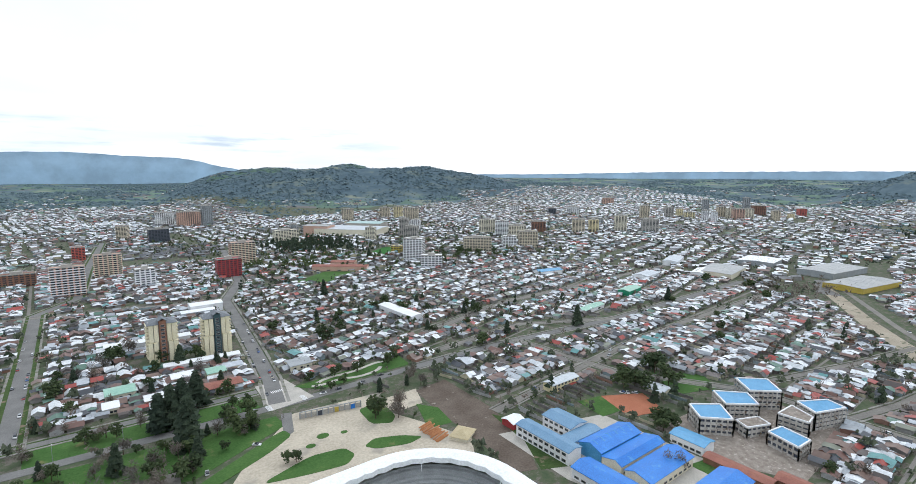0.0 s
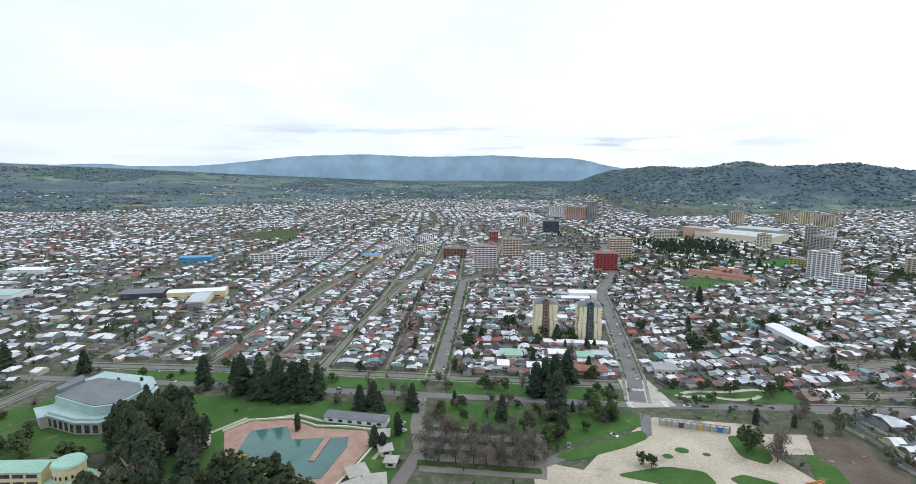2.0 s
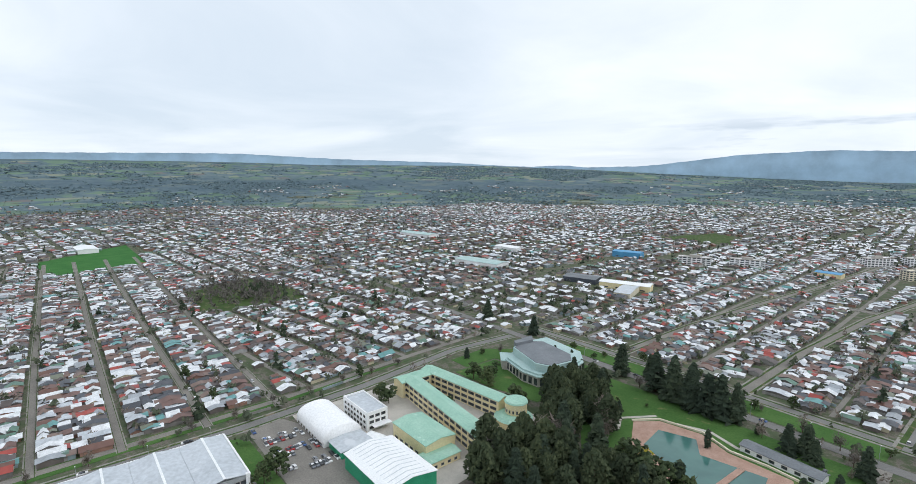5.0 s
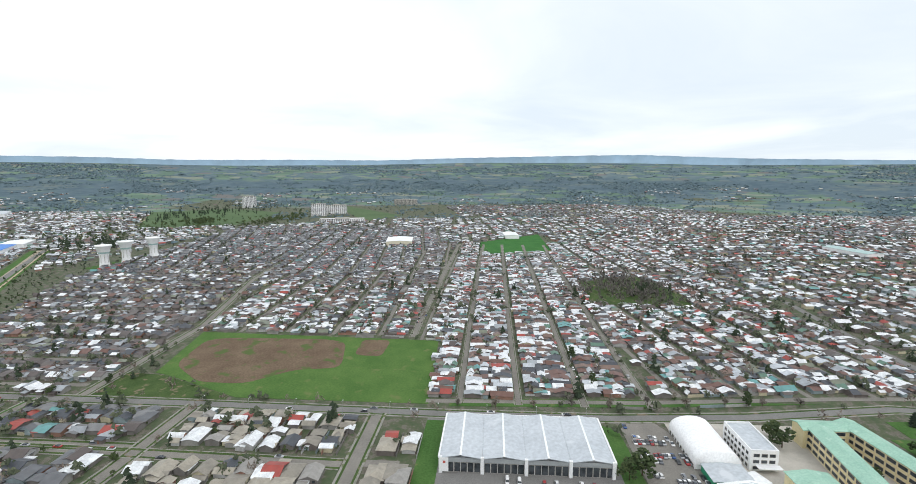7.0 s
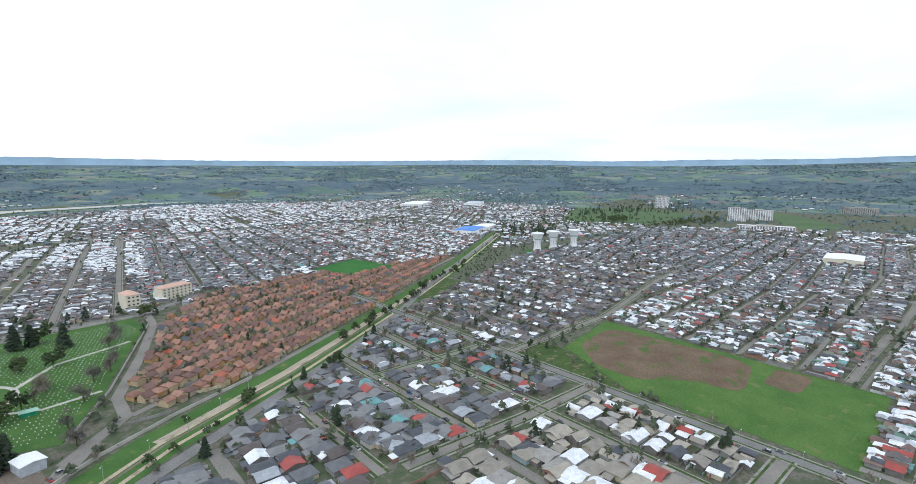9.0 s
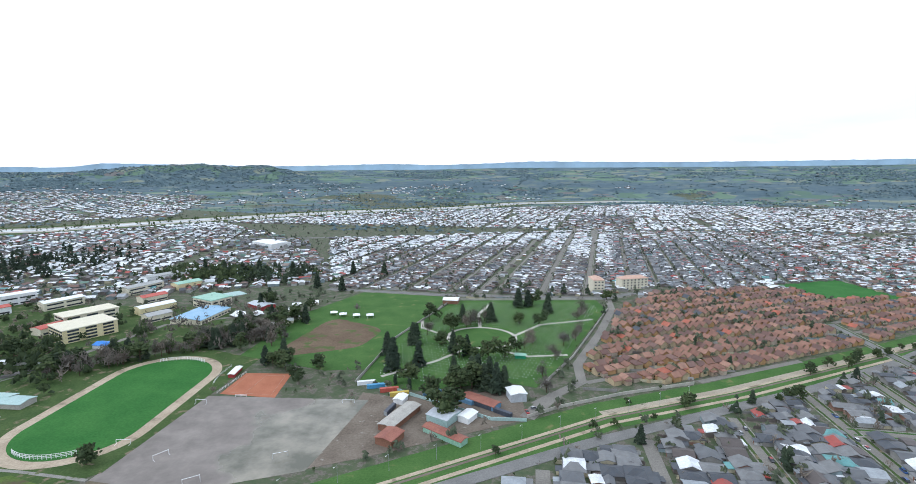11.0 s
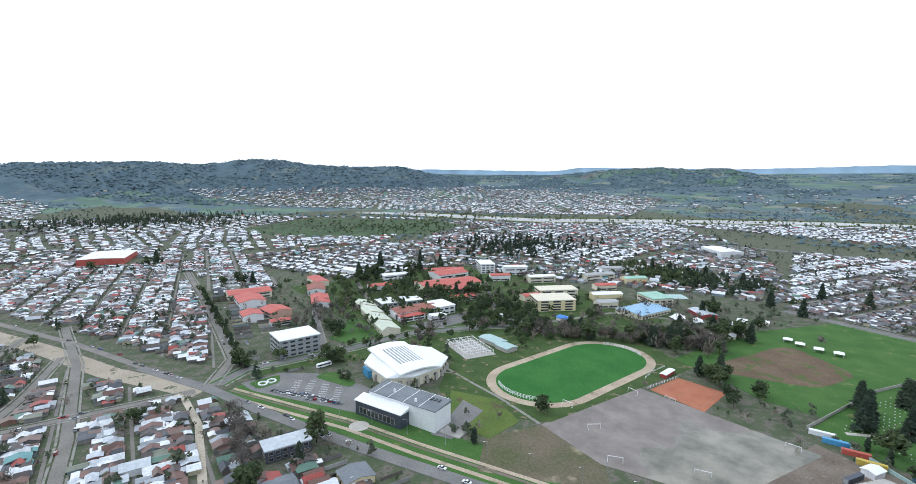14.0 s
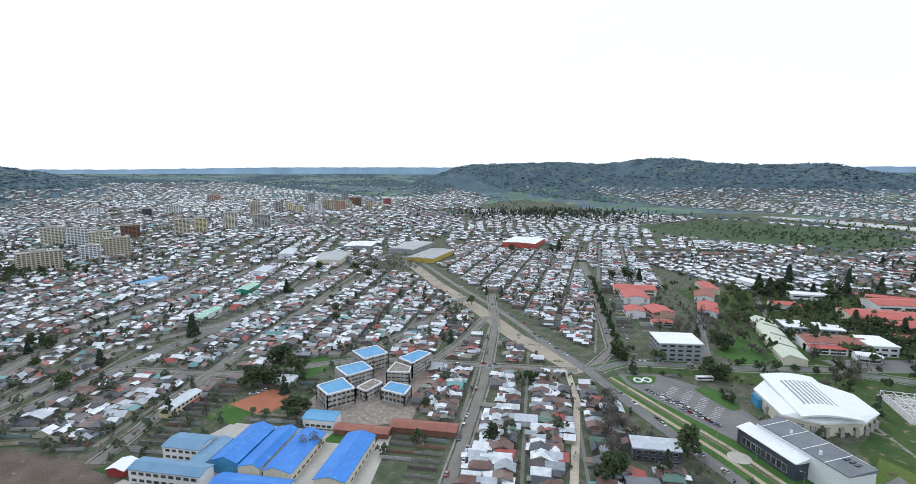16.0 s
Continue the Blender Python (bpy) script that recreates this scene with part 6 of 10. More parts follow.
# stadium: raked stands under a white scalloped roof ring
def ring_points(cx, cy, hx, hy, rad, n=14):
    out = []
    for sx, sy, a0 in ((1, 1, 0), (-1, 1, 90), (-1, -1, 180), (1, -1, 270)):
        for k in range(n):
            a = radians(a0 + 90 * k / (n - 1))
            out.append((cx + sx * (hx - rad) + rad * math.cos(a), cy + sy * (hy - rad) + rad * math.sin(a)))
    dense = []
    for a, b in zip(out, out[1:] + out[:1]):
        m = max(1, int(math.dist(a, b) / 3.0))
        dense += [(a[0] + (b[0] - a[0]) * k / m, a[1] + (b[1] - a[1]) * k / m) for k in range(m)]
    return dense


def stadium():
    cx, cy = 40.0, 88.0
    ob = thing("stadium", cx, cy, 0, 0, "stadium with a white membrane roof ring over grey stands", "stadium")
    outer = ring_points(0, 0, 93, 88, 42)
    n = len(outer)

    def inset(p, d):
        v = Vector(p)
        c = Vector((max(-51, min(51, v.x)), max(-46, min(46, v.y))))
        return v + (c - v).normalized() * d

    bm = bmesh.new()
    rows = []
    for d, z in ((0.0, 21.0), (0.2, 22.6), (3.0, 24.2), (6.0, 24.6), (8.5, 24.2)):
        line = []
        for i, p in enumerate(outer):
            scallop = abs(math.sin(math.pi * i / 2.0 + 0.4)) if d > 8 else 0
            q = inset(p, d + 1.6 * scallop)
            line.append(bm.verts.new((q.x, q.y, z - 0.5 * (d > 8))))
        rows.append(line)
    under = [bm.verts.new((v.co.x, v.co.y, 21.5)) for v in rows[-1]]
    rows += [under, [bm.verts.new((v.co.x, v.co.y, 20.5)) for v in rows[0]]]
    for a, b in zip(rows, rows[1:]):
        for i in range(n):
            bm.faces.new((a[i], a[(i + 1) % n], b[(i + 1) % n], b[i]))
    part("roof", bm, M_MEMBRANE, ob, "white membrane roof ring with a scalloped inner edge")
    bm = bmesh.new()
    rows = []
    for k in range(19):
        for dz in (0, 1):
            d, z = 7.5 + k * 1.7, 19.5 - (k + dz) * 0.95
            rows.append([bm.verts.new((*inset(p, d), z)) for p in outer])
    for a, b in zip(rows, rows[1:]):
        for i in range(n):
            bm.faces.new((a[i], a[(i + 1) % n], b[(i + 1) % n], b[i]))
    part("stand", bm, surface("grey_seating", (0.22, 0.23, 0.23), (0.30, 0.31, 0.31), 0.2, 2.0, 0.8), ob, "grey raked seating")
    bm = bmesh.new()
    rows = [[bm.verts.new((*inset(p, d), z)) for p in outer] for d, z in ((1.0, -0.2), (1.0, 21.2), (1.5, 21.2))]
    for a, b in zip(rows, rows[1:]):
        for i in range(n):
            bm.faces.new((a[i], a[(i + 1) % n], b[(i + 1) % n], b[i]))
    part("outer_wall", bm, M_CONCRETE, ob)
    part("pitch", prism_bm([tuple(inset(p, 41)) for p in outer[::4]], -0.2, 0.18), M_TURF, ob, "green football pitch")
    for i in range(0, n, 9):
        q = inset(outer[i], 9.0)
        part("mast", cyl_bm(q.x, q.y, 14, 23.5, 0.25, 0.25, 6), M_WHITE, ob)
    return ob


stadium()


def shed(name, x0, y0, x1, y1, h, rise, axis, roof, wall, label, category, wins=0, turn=0.0, win_w=1.6, win_h=1.2, mid=0.5, lines=0, line_mat=None, storeys=1, group=""):
    """A rectangular building with a two-slope roof; windows are single objects."""
    cx, cy, w, d = (x0 + x1) / 2, (y0 + y1) / 2, abs(x1 - x0), abs(y1 - y0)
    ob = thing(name, cx, cy, float(land_height(cx, cy)), turn, label, category, group)
    part("wall", gable_wall_bm(-w / 2, -d / 2, w / 2, d / 2, h, rise, axis, mid), wall, ob)
    top = part("roof", gable_bm(-w / 2, -d / 2, w / 2, d / 2, h, rise, axis, 0.5, 0.25, mid), roof, ob)
    if lines:
        length, span = (w, d) if axis == "x" else (d, w)
        for i in range(lines):
            c = -length / 2 + length * (i + 0.5) / lines
            bm = bmesh.new()
            for a, b in ((-span / 2, -span / 2 + span * mid), (span / 2, -span / 2 + span * mid)):
                q = [(c - 0.2, a, h + 0.3), (c + 0.2, a, h + 0.3), (c + 0.2, b, h + rise + 0.34), (c - 0.2, b, h + rise + 0.34)]
                lo = [(px, py, pz - 0.15) for px, py, pz in q]
                vs = [bm.verts.new(p if axis == "x" else (p[1], p[0], p[2])) for p in q + lo]
                for f in ((0, 1, 2, 3), (4, 5, 6, 7), (0, 1, 5, 4), (1, 2, 6, 5), (2, 3, 7, 6), (3, 0, 4, 7)):
                    bm.faces.new([vs[k] for k in f])
            part("roof_strip", bm, line_mat or roof, top)
    if wins:
        for s in range(storeys):
            z = 1.0 + s * (h / storeys)
            if axis == "x":
                for yy in (-d / 2 - 0.02, d / 2 + 0.02):
                    window_row(ob, (-w / 2 + 1, yy), (w / 2 - 1, yy), z, wins, win_w, win_h)
            else:
                for xx in (-w / 2 - 0.02, w / 2 + 0.02):
                    window_row(ob, (xx, -d / 2 + 1), (xx, d / 2 - 1), z, wins, win_w, win_h)
    return ob


# school with blue roofs
BS = "blue-roofed school buildings"
shed("school_building", 180.5, 147, 190, 183, 6.6, 1.2, "y", M_SLATEBLUE, M_WHITE, "two-storey white school wing with a faded blue roof", "school", 9, 0, 2.4, 1.3, 0.5, 0, None, 2, BS)
shed("school_building", 200, 162, 213, 182, 6.4, 1.4, "y", M_SLATEBLUE, M_WHITE, "white school block with a faded blue roof", "school", 5, 0, 2.2, 1.2, 0.5, 0, None, 2, BS)
shed("school_building", 190.6, 153.5, 214, 161.4, 5.4, 1.0, "x", M_SLATEBLUE, M_WHITE, "low school link with a faded blue roof", "school", 6, 0, 2.0, 1.2, 0.5, 0, None, 1, BS)
shed("school_hall", 194, 138, 227, 151.5, 6.0, 2.6, "x", M_BLUEROOF, M_SKYBLUE, "school hall with a striped bright blue roof", "school", 0, 0, 1.6, 1.2, 0.5, 6, M_SKYBLUE, 1, BS)
shed("school_hall", 193, 126, 229, 137, 5.2, 2.0, "x", M_BLUEROOF, M_PALECREAM, "school hall with a bright blue metal roof", "school", 8, 0, 2.4, 1.0, 0.3, 0, None, 1, BS)
shed("school_hall", 192, 110, 228, 123.5, 5.2, 2.2, "x", M_BLUEROOF, M_PALECREAM, "school hall with a bright blue metal roof", "school", 8, 0, 2.4, 1.0, 0.62, 0, None, 1, BS)
shed("school_hall", 174.5, 106, 187.5, 140, 5.2, 1.8, "y", M_BLUEROOF, M_WHITE, "long school hall with a bright blue roof", "school", 8, 0, 2.4, 1.0, 0.5, 0, None, 1, BS)
shed("school_building", 240.5, 111, 251, 129, 5.0, 1.3, "y", M_SKYBLUE, M_WHITE, "small school block with a light blue roof", "school", 5, 0, 2.2, 1.2, 0.5, 0, None, 1, BS)
shed("school_hall", 190, 83.5, 230, 98, 5.2, 2.0, "x", M_BLUEROOF, M_PALECREAM, "long school hall with a bright blue roof", "school", 8, 0, 2.4, 1.0, 0.5, 0, None, 1, BS)
shed("house", 183, 188, 192, 197, 3.4, 1.4, "x", M_WHITEROOF, M_REDWALL, "dark red house with a white roof", "house")
shed("shed", 236, 79, 243, 109, 3.0, 0.9, "y", M_RUSTROOF, M_BRICK, "long shed with a rusty red roof", "shed")
shed("shed", 243.5, 44, 252.5, 80, 3.2, 1.4, "y", M_RUSTROOF, M_BRICK, "long shed with a rusty red roof", "shed")
shed("shed", 286, 160, 298, 174, 3.4, 1.2, "y", M_METALROOF, M_PALECREAM, "pale shed beside a lawn", "shed")
shed("house", 236, 207, 262, 215, 5.0, 1.2, "x", M_METALROOF, M_CREAM, "long cream two-storey house", "house", 7, 0, 1.6, 1.2, 0.5, 0, None, 2)


M_STAINED = surface("stained_white_concrete", (0.34, 0.31, 0.27), (0.60, 0.58, 0.54), 0.16, 1.2, 0.9, spots=((0.20, 0.15, 0.11), 0.35, 0.58))


# damaged apartment blocks with blue roofs
def condo(pts, h, floors, roof, label, net=(), broken=False):
    cx, cy = sum(p[0] for p in pts) / len(pts), sum(p[1] for p in pts) / len(pts)
    q = [(x - cx, y - cy) for x, y in pts]
    ob = thing("apartment_block", cx, cy, 0, 0, label, "building", "white blocks on the demolition site")
    # solid block coloured dark, so the gaps between slabs read as shaded rooms
    part("core", prism_bm([(x * 0.93, y * 0.93) for x, y in q], 0, h - 0.3), M_DARKCLAD, ob, "solid core, dark in place of the shaded interior")
    fh = h / floors
    n = len(q)
    for f in range(floors + 1):
        part("floor_slab", prism_bm(q, f * fh - 0.28, f * fh + 0.22 + (1.05 if f < floors else 0.0)), M_STAINED, ob)
    for i in range(n):
        a, b = Vector(q[i]), Vector(q[(i + 1) % n])
        if i in net:
            bm = bmesh.new()
            o = Vector(((b - a).y, -(b - a).x)).normalized() * 0.35
            if o.dot((a + b) / 2) < 0:
                o = -o
            prism(bm, [tuple(a + o), tuple(b + o), tuple(b + o * 1.3), tuple(a + o * 1.3)], 0, h + 0.6)
            part("netting", bm, M_BRIGHTBLUE, ob, "bright blue protective netting")
            continue
        m = max(2, int((b - a).length / 2.6))
        for k in range(m + 1):
            p = a + (b - a) * (k / m)
            part("pier", box_bm(p.x * 0.985 - 0.32, p.y * 0.985 - 0.32, 0, p.x * 0.985 + 0.32, p.y * 0.985 + 0.32, h), M_STAINED, ob)
    bm = bmesh.new()
    prism(bm, [(x * 0.9, y * 0.9) for x, y in q], h + 0.2, h + 0.5)
    part("roof", bm, roof, ob, "light blue sheet roof" if roof is M_SKYBLUE else "broken roof")
    bm = bmesh.new()
    for a, b in zip(q, q[1:] + q[:1]):
        strip(bm, [(a[0] * 0.95, a[1] * 0.95), (b[0] * 0.95, b[1] * 0.95)], 0.7, h + 0.2, h + 0.95)
    part("parapet", bm, M_WHITE, ob, "white parapet")
    return ob


condo([(272.1, 136.1), (286.5, 124.7), (273.1, 111.3), (260.8, 123.7)], 9.1, 3, M_SKYBLUE, "damaged white apartment block with a light blue roof")
condo([(299.0, 135.5), (312.5, 121.1), (301.1, 109.7), (286.6, 122.1)], 10.1, 4, M_SKYBLUE, "damaged white apartment block with blue netting", (0,))
condo([(327.2, 135.0), (341.7, 121.5), (328.2, 108.0), (313.7, 120.5)], 11.2, 4, M_SKYBLUE, "damaged white apartment block with blue netting and broken roof", (0,))
condo([(323.4, 99.2), (341.0, 88.9), (336.9, 78.5), (315.2, 86.8)], 9.8, 4, M_SKYBLUE, "curved white apartment block with blue netting", (1,))
condo([(279.0, 97.1), (291.2, 95.0), (287.1, 79.7), (273.9, 80.7)], 6.6, 2, M_SKYBLUE, "half-demolished block with a light blue roof", (), True)
condo([(303.6, 101.5), (321.0, 100.5), (313.8, 87.2), (304.6, 86.1)], 7.7, 3, M_RUBBLE, "stripped apartment block without a roof", (), True)
condo([(281.0, 114.0), (295.3, 107.9), (291.2, 99.8), (276.9, 105.9)], 5.6, 2, M_RUBBLE, "broken link between apartment blocks", (), True)


# pool park
slab("terrace", [(-145, 246), (-136, 258), (-114, 262), (-97, 254), (-68, 253), (-62, 240), (-70, 203), (-84, 202), (-130, 219)], 0.16, M_TERRACE, "reddish paved terrace round the pool", "terrace", 0, False)
slab("water", [(-128, 228), (-131, 248), (-113, 254), (-105, 241), (-76, 246), (-74, 236), (-78, 209), (-84, 208)], 0.30, M_WATER, "calm green water of an angular pool", "pool", 0, False)
structure(link_mesh("jetty", prism_bm([(-88, 243), (-85, 243.6), (-86, 222), (-89, 222)], -0.2, 0.75), M_TERRACE), "pale pink jetty in the pool", "jetty")
for _p in ([(-146, 246), (-137, 259), (-114, 263.5), (-97, 255.5)], [(-97, 255.5), (-80, 256), (-66, 254)], [(-60, 240), (-64, 222), (-70, 202)]):
    bm = bmesh.new()
    strip(bm, _p, 0.8, -0.1, 1.1)
    structure(link_mesh("garden_wall", bm, M_PALECREAM), "low cream garden wall round the terrace", "wall")
for _p in ([(-128, 262), (-112, 268), (-96, 262), (-84, 266)], [(-140, 262), (-152, 244), (-146, 232)], [(-60, 250), (-54, 240), (-58, 226)]):
    bm = bmesh.new()
    strip(bm, _p, 2.2, -0.1, 0.24)
    structure(link_mesh("path", bm, M_PAVE), "pale winding park path", "path")
shed("cafe", -94, 259, -58, 267, 3.2, 1.3, "x", M_GREYROOF, M_WHITE, "low white cafe with a dark roof in the park", "building", 6, -6, 2.4, 1.4)


def pavilion(x, y, s, turn, label):
    ob = thing("pavilion", x, y, 0.1, turn, label, "pavilion", "pale pavilions by the pool")
    part("wall", box_bm(-s * 0.8, -s * 0.8, 0, s * 0.8, s * 0.8, 3.0), M_PALECREAM, ob)
    part("roof", hip_bm(-s, -s, s, s, 3.0, 1.0), M_CONCRETE, ob)
    window(ob, 0, -s * 0.81, 1.0, 0, s * 0.8, 1.2)


for _x, _y, _s, _t in ((-58, 246, 4.0, 10), (-53, 232, 3.4, 20), (-48, 222, 3.0, 0), (-62, 212, 4.5, 30), (-52, 205, 5.0, 15), (-60, 200, 5.0, 40)):
    pavilion(_x, _y, _s, _t, "pale stone pavilion with a shallow roof")


# auditorium
def auditorium():
    ob = thing("auditorium", -228.8, 260.9, 0, 0, "angular auditorium with grey and verdigris roofs", "auditorium")
    o = lambda pts: [(x + 232, y - 258) for x, y in pts]
    low = o([(-249, 240), (-226, 233), (-212, 234), (-203, 247), (-210, 279), (-224, 294), (-262, 300), (-266, 276)])
    part("wall", prism_bm([(x * 0.95, y * 0.95) for x, y in low], 0, 7.0), M_CONCRETE, ob)
    for k in range(8):
        a, b = Vector(low[k]) * 0.955, Vector(low[(k + 1) % 8]) * 0.955
        m = max(2, int((b - a).length / 4))
        for i in range(m):
            p = a + (b - a) * ((i + 0.5) / m)
            window(ob, p.x, p.y, 1.0, math.degrees(math.atan2((b - a).y, (b - a).x)), 2.8, 4.6)
    up = o([(-250, 249), (-218, 238), (-208, 242), (-205, 261), (-213, 270), (-245, 276), (-252, 268)])
    bm = bmesh.new()
    n = len(low)
    prism(bm, low, 7.0, 7.7)
    part("lower_roof", bm, M_VERDI, ob, "pale verdigris lower roof")
    bm = bmesh.new()
    prism(bm, [(x * 0.93, y * 0.93) for x, y in low], 7.7, 9.0)
    part("roof_step", bm, M_VERDI, ob, "pale verdigris roof step")
    part("drum", prism_bm(up, 9.0, 14.2), M_VERDI, ob, "verdigris-clad upper drum")
    part("roof", prism_bm([(x * 0.94, y * 0.94) for x, y in up], 14.2, 14.6), M_GREYROOF, ob, "dark grey flat roof")
    bm = bmesh.new()
    prism(bm, o([(-262, 262), (-250, 252), (-248, 268), (-262, 282)]), 9.0, [13.0, 16.5, 16.5, 13.0])
    part("stage_tower", bm, M_GREYROOF, ob, "sloping grey roof of the stage")
    bm = bmesh.new()
    prism(bm, o([(-262, 248), (-250, 238), (-240, 246), (-252, 256)]), 0, 6.6)
    part("annex", bm, M_CONCRETE, ob)
    bm = bmesh.new()
    prism(bm, o([(-263, 248), (-250, 237), (-239, 246), (-252, 257)]), 6.6, 7.1)
    part("annex_roof", bm, M_VERDI, ob)


auditorium()


# school with green roofs
def school_wing(a, b, wid, h, label, storeys=3):
    a, b = Vector(a), Vector(b)
    c, ln = (a + b) / 2, (b - a).length
    ob = thing("school_building", c.x, c.y, 0, math.degrees(math.atan2((b - a).y, (b - a).x)), label, "school", "green-roofed school buildings")
    part("wall", gable_wall_bm(-ln / 2, -wid / 2, ln / 2, wid / 2, h, 1.6, "x"), M_CREAM, ob)
    part("roof", gable_bm(-ln / 2, -wid / 2, ln / 2, wid / 2, h, 1.6, "x", 0.7, 0.3), M_COPPER, ob)
    n = int(ln / 6.0)
    for s in range(storeys):
        for yy in (-wid / 2 - 0.03, wid / 2 + 0.03):
            window_row(ob, (-ln / 2 + 1, yy), (ln / 2 - 1, yy), 0.9 + s * h / storeys, n, 4.6, 1.7)
    return ob


school_wing((-254, 168), (-174, 158), 10, 10.5, "long cream school wing with a green roof")
school_wing((-262, 186), (-196, 193), 9, 10.5, "long cream school wing with a green roof")
school_wing((-257, 160), (-257, 189), 10, 10.0, "cream school cross wing with a green roof")
ob = thing("rotunda", -187, 194, 0, 0, "round cream school tower with a green roof", "building")
part("wall", cyl_bm(0, 0, 0, 12.5, 6.2, 6.2, 24), M_CREAM, ob)
part("roof", cyl_bm(0, 0, 12.5, 13.4, 6.8, 6.2, 24), M_COPPER, ob)
part("skirt_roof", cyl_bm(0, -2, 4.2, 6.2, 11, 6.3, 20), M_COPPER, ob)
part("skirt_wall", cyl_bm(0, -2, 0, 4.2, 10, 10, 20), M_CREAM, ob)
for _k in range(9):
    _q = radians(200 + _k * 20)
    window(ob, 6.22 * math.cos(_q), 6.22 * math.sin(_q), 7.4, math.degrees(_q) + 90, 0.8, 1.6)
shed("school_hall", -216, 131, -186, 149, 8.4, 1.4, "x", M_COPPER, M_CREAM, "cream school hall with a broad green roof", "school", 6, 0, 2.4, 1.4)
ob = shed("school_hall", -188, 128, -178, 146, 4.0, 0.8, "y", M_COPPER, M_CREAM, "low green-roofed annex of the school hall", "school", 4)
shed("sports_hall", -206, 98, -168, 124, 7.6, 2.2, "x", M_WHITEROOF, M_GREENWALL, "sports hall with a white ribbed roof and green walls", "sports hall", 0, 0, 1, 1, 0.5, 12, M_METALROOF)
ob = thing("office_block", -244, 129.5, 0, 0, "white flat-roofed two-storey office block", "building")
part("wall", box_bm(-14, -6.5, 0, 14, 6.5, 9.6), M_WHITE, ob)
part("roof", box_bm(-13.4, -5.9, 9.6, 13.4, 5.9, 9.75), M_METALROOF, ob, "grey flat roof")
for _a in ((-14, -6.5, 14, -5.9), (-14, 5.9, 14, 6.5), (-14, -5.9, -13.4, 5.9), (13.4, -5.9, 14, 5.9)):
    part("parapet", box_bm(_a[0], _a[1], 9.6, _a[2], _a[3], 10.6), M_WHITE, ob)
for _s in range(3):
    window_row(ob, (14.03, -5.5), (14.03, 5.5), 0.9 + _s * 3.1, 3, 2.6, 1.5)
    window_row(ob, (-13, -6.53), (13, -6.53), 0.9 + _s * 3.1, 7, 2.0, 1.4)
part("canopy", box_bm(14.2, -4, 3.0, 18, 7, 3.3), M_WHITE, ob)


def barrel(name, x0, y0, x1, y1, h, base, label):
    """White arched hall, its axis along x."""
    ob = thing(name, (x0 + x1) / 2, (y0 + y1) / 2, 0, 0, label, "hall")
    w, d = (x1 - x0) / 2, (y1 - y0) / 2
    bm = bmesh.new()
    n, m = 14, 10
    rows = []
    for i in range(m + 1):
        x = -w + 2 * w * i / m
        rows.append([bm.verts.new((x, -d * math.cos(math.pi * k / n), base + (h - base) * math.sin(math.pi * k / n) ** 0.8)) for k in range(n + 1)])
    for a, b in zip(rows, rows[1:]):
        for k in range(n):
            bm.faces.new((a[k], a[k + 1], b[k + 1], b[k]))
    for r in (rows[0], rows[-1]):
        bm.faces.new(r)
    part("roof", bm, M_MEMBRANE, ob, "white arched membrane roof", True)
    part("wall", box_bm(-w + 0.1, -d + 0.1, 0, w - 0.1, d - 0.1, base), M_WHITE, ob)
    for s in (-1, 1):
        window_row(ob, (-w + 1, s * d), (w - 1, s * d), 0.5, 9, 1.8, 1.2)
    return ob


barrel("arched_hall", -265, 97.5, -229, 119, 9.5, 2.6, "white arched membrane sports hall")
shed("shed", -228, 100, -214, 118, 3.6, 0.7, "x", M_METALROOF, M_GREENWALL, "low service building with green fence walls", "building")
ob = thing("canopy", -219, 121, 0, 20, "small white tent canopy", "canopy")
part("roof", hip_bm(-4.5, -3, 4.5, 3, 3.0, 1.6), M_MEMBRANE, ob)
for _x, _y in ((-4, -2.6), (4, -2.6), (-4, 2.6), (4, 2.6)):
    part("post", cyl_bm(_x, _y, 0, 3.0, 0.08, 0.08, 6), M_WHITE, ob)


